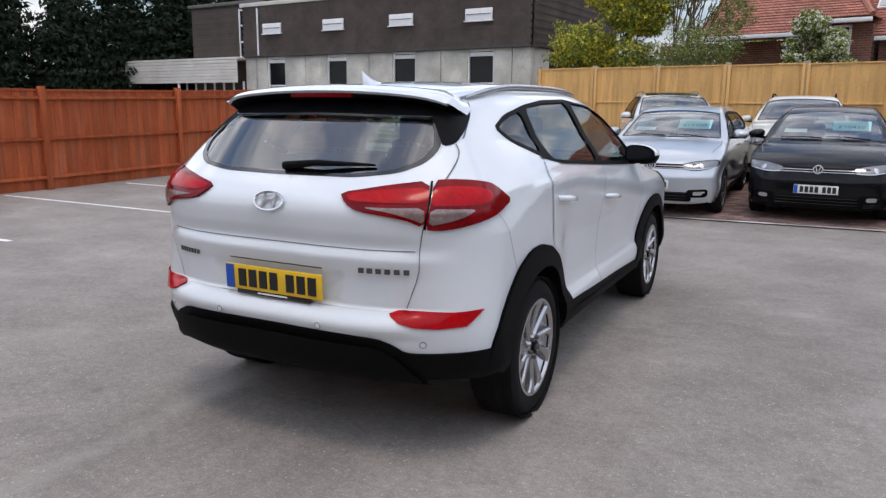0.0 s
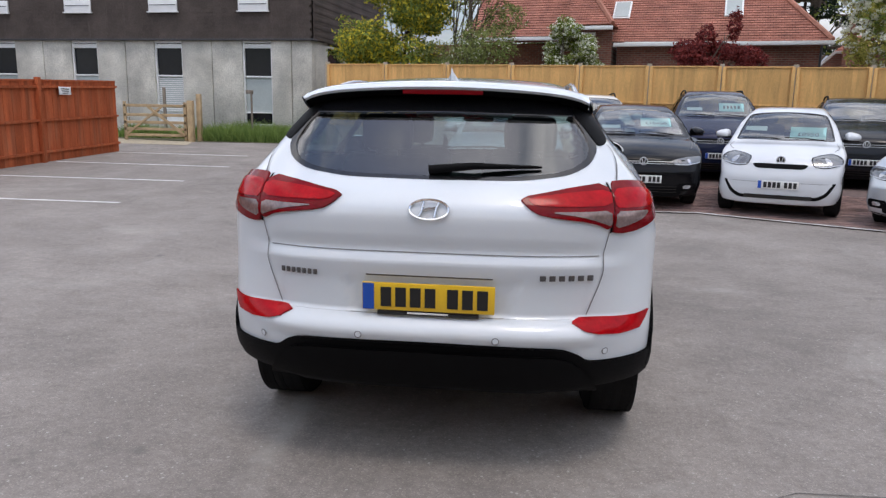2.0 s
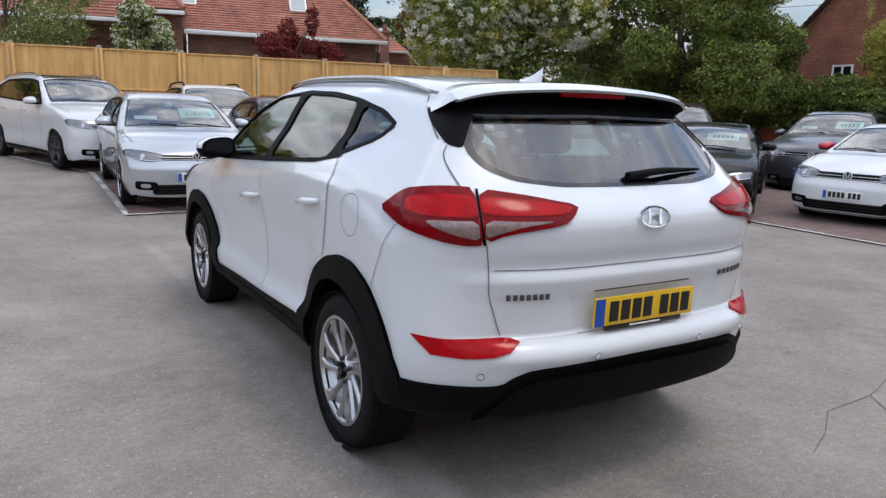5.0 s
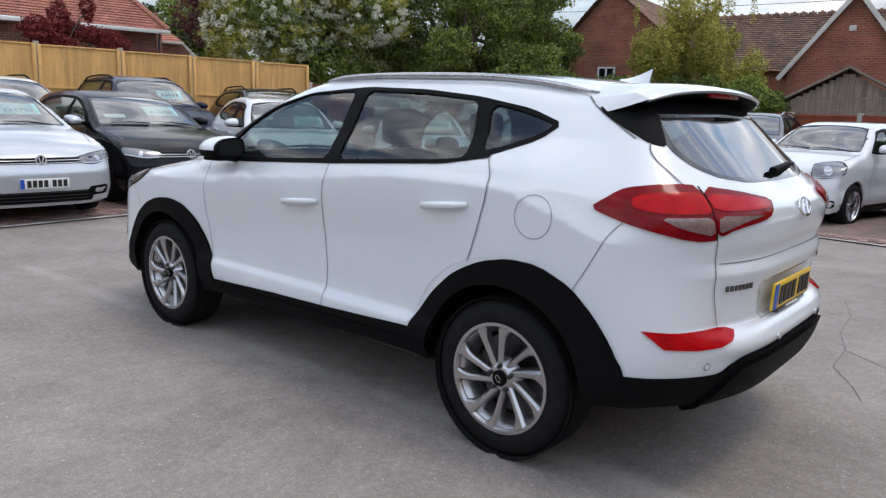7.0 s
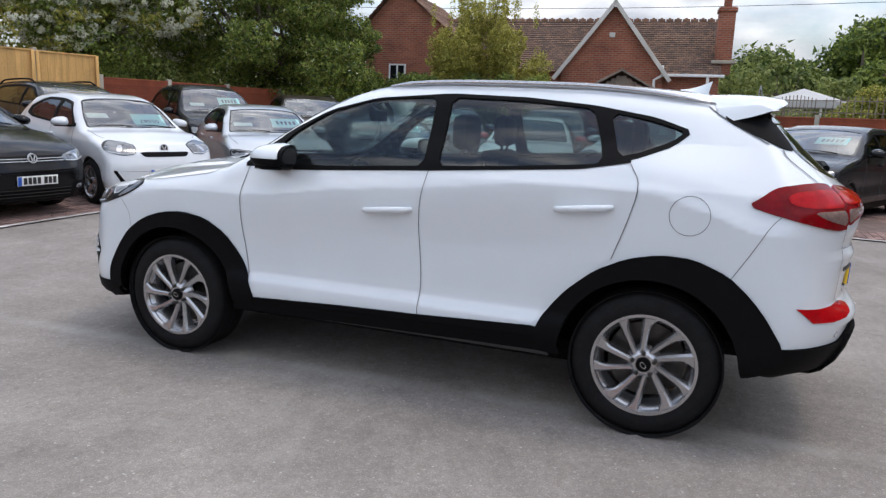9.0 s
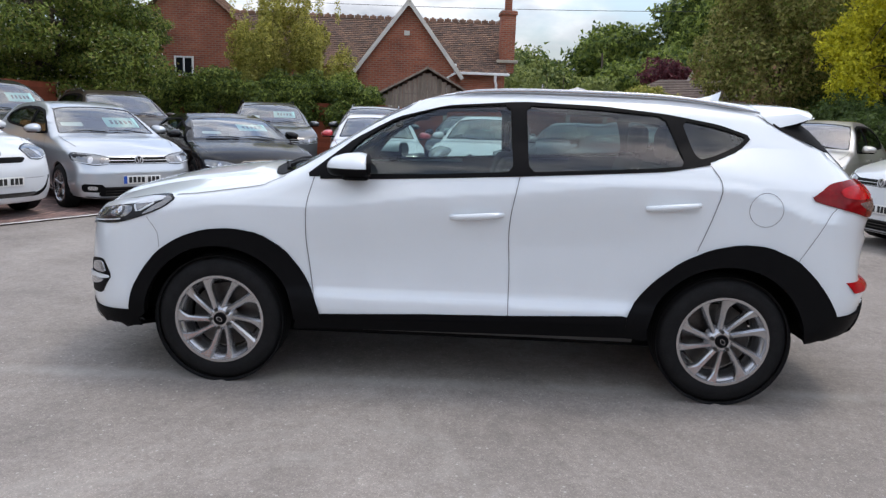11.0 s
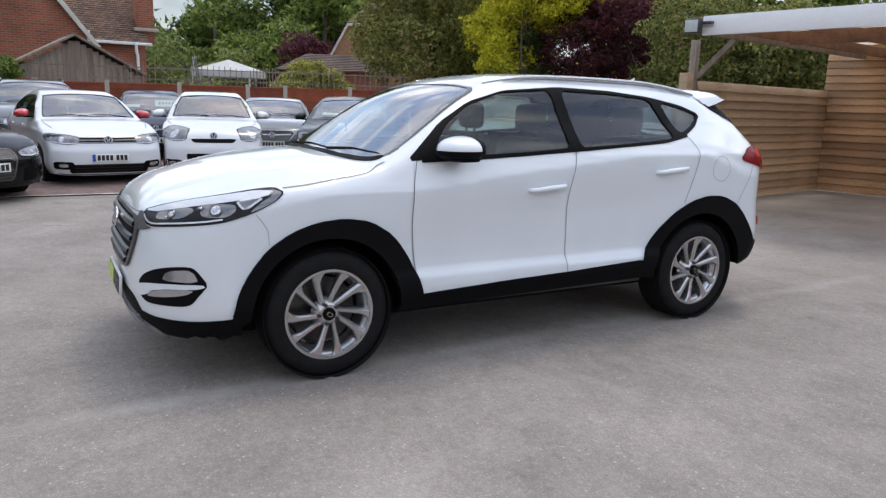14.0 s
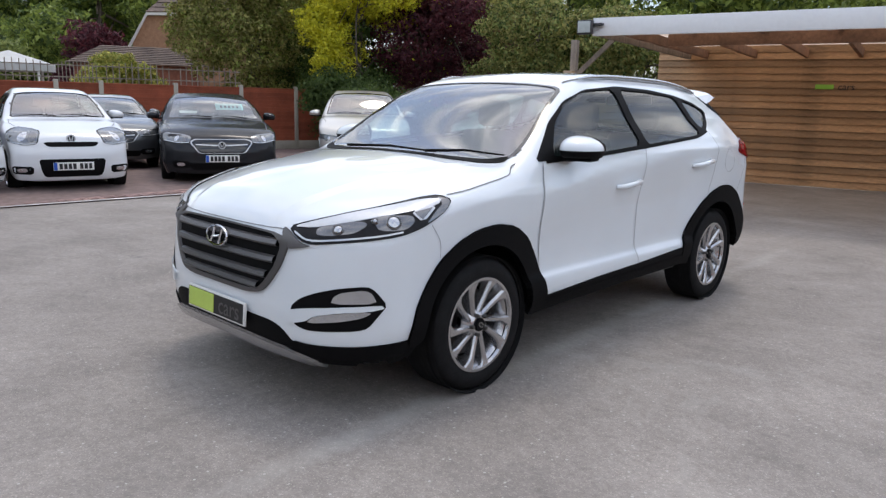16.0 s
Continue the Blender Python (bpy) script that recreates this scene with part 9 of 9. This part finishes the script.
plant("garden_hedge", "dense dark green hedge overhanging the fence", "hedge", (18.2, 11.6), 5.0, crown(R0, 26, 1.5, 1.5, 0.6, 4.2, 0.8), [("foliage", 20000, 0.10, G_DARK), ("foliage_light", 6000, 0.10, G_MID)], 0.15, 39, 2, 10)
plant("bamboo", "feathery clump of yellow-green bamboo", "shrub", (18.5, 6.0), 5.4, crown(R0, 46, 1.6, 1.85, 0.8, 4.0, 0.36, 1.7) + [(0, 0.2, 4.4, 0.5, 0.6, 0.5), (0.1, -0.5, 4.7, 0.25, 0.3, 0.5), (0, 0.6, 4.9, 0.2, 0.25, 0.4)], [("foliage", 20000, 0.085, G_BAMBOO), ("foliage_shade", 3000, 0.09, G_STRAW), ("sprig", 900, 0.08, G_BAMBOO, [(R1.normal(0, 0.7), R1.normal(0, 0.9), 4.3 + 1.1 * R1.random(), 0.1, 0.1, 0.4) for _ in range(26)])], 0.03, 40, 5, 5)
plant("garden_hedge", "low ivy-green hedge before the cottage", "hedge", (18.2, 3.9), 2.6, crown(R0, 12, 0.9, 1.4, 0.8, 2.3, 0.6), [("foliage", 7000, 0.10, G_MID)], 0.06, 41, 2, 6)
for i in range(7):
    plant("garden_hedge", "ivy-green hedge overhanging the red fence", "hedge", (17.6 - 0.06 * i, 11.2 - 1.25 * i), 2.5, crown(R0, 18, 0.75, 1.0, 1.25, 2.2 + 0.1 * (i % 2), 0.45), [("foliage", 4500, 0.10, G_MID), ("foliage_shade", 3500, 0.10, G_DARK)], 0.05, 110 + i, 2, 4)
plant("purple_plum", "slender purple-leaved tree against the sky", "tree", (13.3, 23.6), 8, crown(R0, 18, 1.5, 1.2, 3.4, 7.2, 0.5), [("foliage", 1500, 0.12, COPPER), ("foliage_light", 500, 0.12, G_STRAW)], 0.07, 42, 2, 10)
plant("pine_tree", "open old pine with bare crooked limbs", "tree", (13.6, 33.0), 11, [(R1.normal(0, 1.7), R1.normal(0, 1.5), 3.6 + 6.4 * R1.random(), 0.75, 0.75, 0.3) for _ in range(26)], [("foliage", 3200, 0.16, CONIFER), ("foliage_light", 900, 0.16, G_MID)], 0.3, 43, 2, 16)
for i, (x, y, h, rx) in enumerate(((46, -2, 5.4, 5), (50, -9, 7.8, 6), (44, -15, 10.0, 6), (40, -23, 11.5, 6), (33, -22, 9.5, 5), (28, -27, 11, 6), (52, 5, 4.4, 5), (20, -30, 11, 6), (12, -32, 11, 6), (4, -33, 10, 6), (-5, -33, 10, 6), (60, 16, 5, 6), (36, 36, 6, 6), (26, 44, 9, 6), (2, 46, 10, 6))):
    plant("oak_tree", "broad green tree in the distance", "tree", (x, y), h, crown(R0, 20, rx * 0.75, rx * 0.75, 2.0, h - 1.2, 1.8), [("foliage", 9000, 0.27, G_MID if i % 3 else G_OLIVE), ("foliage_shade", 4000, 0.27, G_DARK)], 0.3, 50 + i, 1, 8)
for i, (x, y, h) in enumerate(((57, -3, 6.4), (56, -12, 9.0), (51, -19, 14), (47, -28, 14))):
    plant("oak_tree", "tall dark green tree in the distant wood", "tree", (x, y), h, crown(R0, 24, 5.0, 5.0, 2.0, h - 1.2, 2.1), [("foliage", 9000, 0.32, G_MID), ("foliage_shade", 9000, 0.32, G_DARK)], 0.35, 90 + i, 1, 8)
plant("garden_shrub", "dark maroon shrub in the gardens beyond", "shrub", (28.0, -7.9), 3.9, crown(R0, 8, 1.2, 1.2, 1.4, 3.8, 0.8), [("foliage", 4500, 0.14, COPPER)], 0.1, 70)
plant("garden_shrub", "grey-green shrubs behind the gazebo", "shrub", (30, -3.5), 4.4, crown(R0, 16, 2.6, 3.6, 0.8, 3.2, 1.1), [("foliage", 9000, 0.16, G_OLIVE)], 0.1, 71, 2)
plant("garden_shrub", "tall olive-green bamboo-like shrub behind the red fence", "shrub", (16.6, -8.3), 6.2, crown(R0, 22, 1.8, 2.2, 0.8, 5.8, 0.8, 1.2), [("foliage", 15000, 0.11, G_STRAW), ("foliage_shade", 5000, 0.11, G_MID)], 0.06, 72, 5, 8)
aca = [(x + (0.35 if z < 3.7 else -0.15), y + (0.5 if z < 3.7 else -0.25), z, r0, r1, r2) for x, y, z, r0, r1, r2 in crown(R0, 30, 1.7, 1.5, 2.3, 6.6, 0.62)]
aca += [(-0.62 * k, -0.95 * k, 4.9 + 0.25 * math.sin(9 * k), 0.5, 0.5, 0.35) for k in (1.2, 1.6, 2.0, 2.4, 2.8)]
plant("false_acacia", "bright yellow-green tree above the hedge", "tree", (13.6, -9.9), 7.2, aca, [("foliage", 11000, 0.095, G_YELLOW), ("foliage_light", 8000, 0.09, G_YELLOW, sprays(R1, aca, 240, 0.3))], 0.08, 73, 2, 10)
plant("copper_beech", "dark purple copper beech beside the carport", "tree", (12.9, -12.9), 6.9, crown(R0, 26, 2.5, 2.3, 1.3, 6.0, 1.0), [("foliage", 26000, 0.105, COPPER), ("lime_sprig", 250, 0.09, G_YELLOW)], 0.16, 74, 2, 12)
plant("garden_hedge", "dark hedge filling the gap between the trees", "hedge", (15.4, -10.4), 4.2, crown(R0, 18, 1.8, 1.4, 0.5, 3.6, 0.8), [("foliage", 9000, 0.11, G_DARK)], 0.05, 78, 2, 6)
plant("garden_shrub", "yellow-green shrubs behind the trellis", "shrub", (19.6, -6.0), 2.5, crown(R0, 14, 1.2, 2.0, 0.8, 2.2, 0.5), [("foliage", 6000, 0.10, G_BAMBOO), ("foliage_shade", 2500, 0.10, G_MID)], 0.04, 79, 3, 4)
plant("garden_hedge", "dark undergrowth at the foot of the trees", "hedge", (12.3, -8.9), 2.2, crown(R0, 16, 2.6, 1.1, 0.4, 1.7, 0.7), [("foliage", 9000, 0.10, G_DARK)], 0.05, 75, 2, 6)
plant("garden_shrub", "olive shrubs growing over the carport wall", "shrub", (8.6, -12.2), 4.8, crown(R0, 18, 2.2, 1.4, 0.8, 4.4, 0.9), [("foliage", 9000, 0.11, G_STRAW), ("foliage_light", 6000, 0.11, G_OLIVE), ("foliage_shade", 3000, 0.11, G_DARK)], 0.08, 76, 3)
plant("garden_shrub", "green shrubs behind the boarded carport", "shrub", (6.6, -14.2), 4.2, crown(R0, 16, 2.6, 1.2, 0.6, 3.6, 0.8), [("foliage", 10000, 0.10, G_MID)], 0.08, 77, 3)
# trees added on the unseen south side, to darken what the cars reflect
for x, y in ((0.5, -15.5), (-4.5, -17), (-9, -16)):
    plant("oak_tree", "leafy tree added out of view to darken reflections", "tree", (x, y), 6.5, crown(R0, 16, 2.8, 2, 1.5, 5.6, 1.2), [("foliage", 9000, 0.17, G_MID)], 0.2, int(80 + x), 1)


# grass strip by the office
def grass(n, region, hgt, seed):
    rng = np.random.default_rng(seed)
    x0, x1, y0, y1 = region
    X, Y = x0 + (x1 - x0) * rng.random(n), y0 + (y1 - y0) * rng.random(n)
    clump = 0.5 + 0.8 * (np.sin(X * 2.3) * np.sin(Y * 3.1 + X) * 0.5 + 0.5)
    Z = lift(Y)
    h = hgt * clump * (0.5 + 0.8 * rng.random(n))
    a = rng.random(n) * math.pi
    w = 0.014
    lx, ly = 0.4 * h * rng.normal(size=n), 0.4 * h * rng.normal(size=n)
    V = np.stack([np.c_[X - w * np.cos(a), Y - w * np.sin(a), Z], np.c_[X + w * np.cos(a), Y + w * np.sin(a), Z], np.c_[X + lx, Y + ly, Z + h]], 1).reshape(-1, 3)
    return mesh("grass", V, np.arange(3 * n).reshape(-1, 3), GRASS)


sheet("verge", [(-9.6, 16.3), (-5.7, 16.55), (-5.6, 18.9), (-13.5, 19.5), (-13.5, 17.2)], 0.015, mat("verge_soil", (0.10, 0.10, 0.05), 0.95, var=0.3), "rough grassy verge along the office wall", "verge")
tagged(part("grass", grass(16000, (-9.5, -5.75, 16.5, 18.8), 0.42, 5)), "long unmown grass along the office wall", "grass", kind="stuff")
tagged(part("grass", grass(7000, (-13.4, -9.6, 17.3, 19.2), 0.30, 6)), "long unmown grass behind the gate", "grass", kind="stuff")
sheet("gravel_path", [(-13.8, 15.2), (-9.3, 15.0), (-9.7, 16.2), (-13.5, 17.1)], 0.01, mat("pale_gravel", (0.42, 0.36, 0.26), 0.95, var=0.2, fine=40), "pale gravel in front of the field gate", "gravel")


# overhead line
bm = bmesh.new()
tube(bm, [(45.0, -30 + 4.0 * k, 9.3 - 0.012 * k * (16 - k)) for k in range(17)], 0.02, 4)
wire = thing("overhead_cable", "thin overhead cable between distant poles", "cable")
part("cable", bm_mesh("cable", bm, LEAD), wire)


# ---- block paving, laid last ----
def paving():
    """Single blocks near the edge line as parts of the pavement; the rest joined."""
    bed = bpy.data.objects["pavement"]
    poly = np.array(BAY)
    edge = resample(np.array(EDGE), 0.1, False)
    w, d = 0.2, 0.1
    shared = box_mesh("paving_block", (w - 0.012, d - 0.012, 0.03), BLOCKS, 0)
    cells = []
    for j in range(int(26 / d)):
        for i in range(int(22 / w)):
            cells.append((-2.6 + (i + 0.5 * (j % 2)) * w, -9.5 + j * d))
    C = np.array(cells)
    C = C[inside(poly, C)]
    dist = np.full(len(C), 99.0)
    for e in edge[::2]:
        dist = np.minimum(dist, np.hypot(*(C - e).T))
    near = (dist > 0.13) & (dist < 3.2)
    C, dist = C[near], dist[near]
    order = np.argsort(dist)
    rng = np.random.default_rng(3)
    singles = [k for k in order if -0.8 < C[k, 0] < 8.5 and dist[k] < 0.36][:300]
    took = set(singles)
    for k in singles:
        x, y = C[k]
        part("paving_block", shared, bed, m=Matrix.Translation((x, y, float(lift(y)) + 0.006 + 0.003 * rng.random())) @ Matrix.Rotation(0.03 * rng.normal(), 4, "Z"))
    V, F = [], []
    for k in range(len(C)):
        if k in took:
            continue
        x, y = C[k]
        z = float(lift(y)) + 0.0205 + 0.003 * rng.random()
        i = len(V)
        a, b = w / 2 - 0.006, d / 2 - 0.006
        V += [(x - a, y - b, z), (x + a, y - b, z), (x + a, y + b, z), (x - a, y + b, z), (x - a, y - b, z - 0.02), (x + a, y - b, z - 0.02), (x + a, y + b, z - 0.02), (x - a, y + b, z - 0.02)]
        F += [(i, i + 1, i + 2, i + 3), (i, i + 4, i + 5, i + 1), (i + 1, i + 5, i + 6, i + 2), (i + 2, i + 6, i + 7, i + 3), (i + 3, i + 7, i + 4, i)]
    tagged(part("paving_blocks", mesh("paving_blocks", V, F, BLOCKS), bed), kind="stuff")


paving()
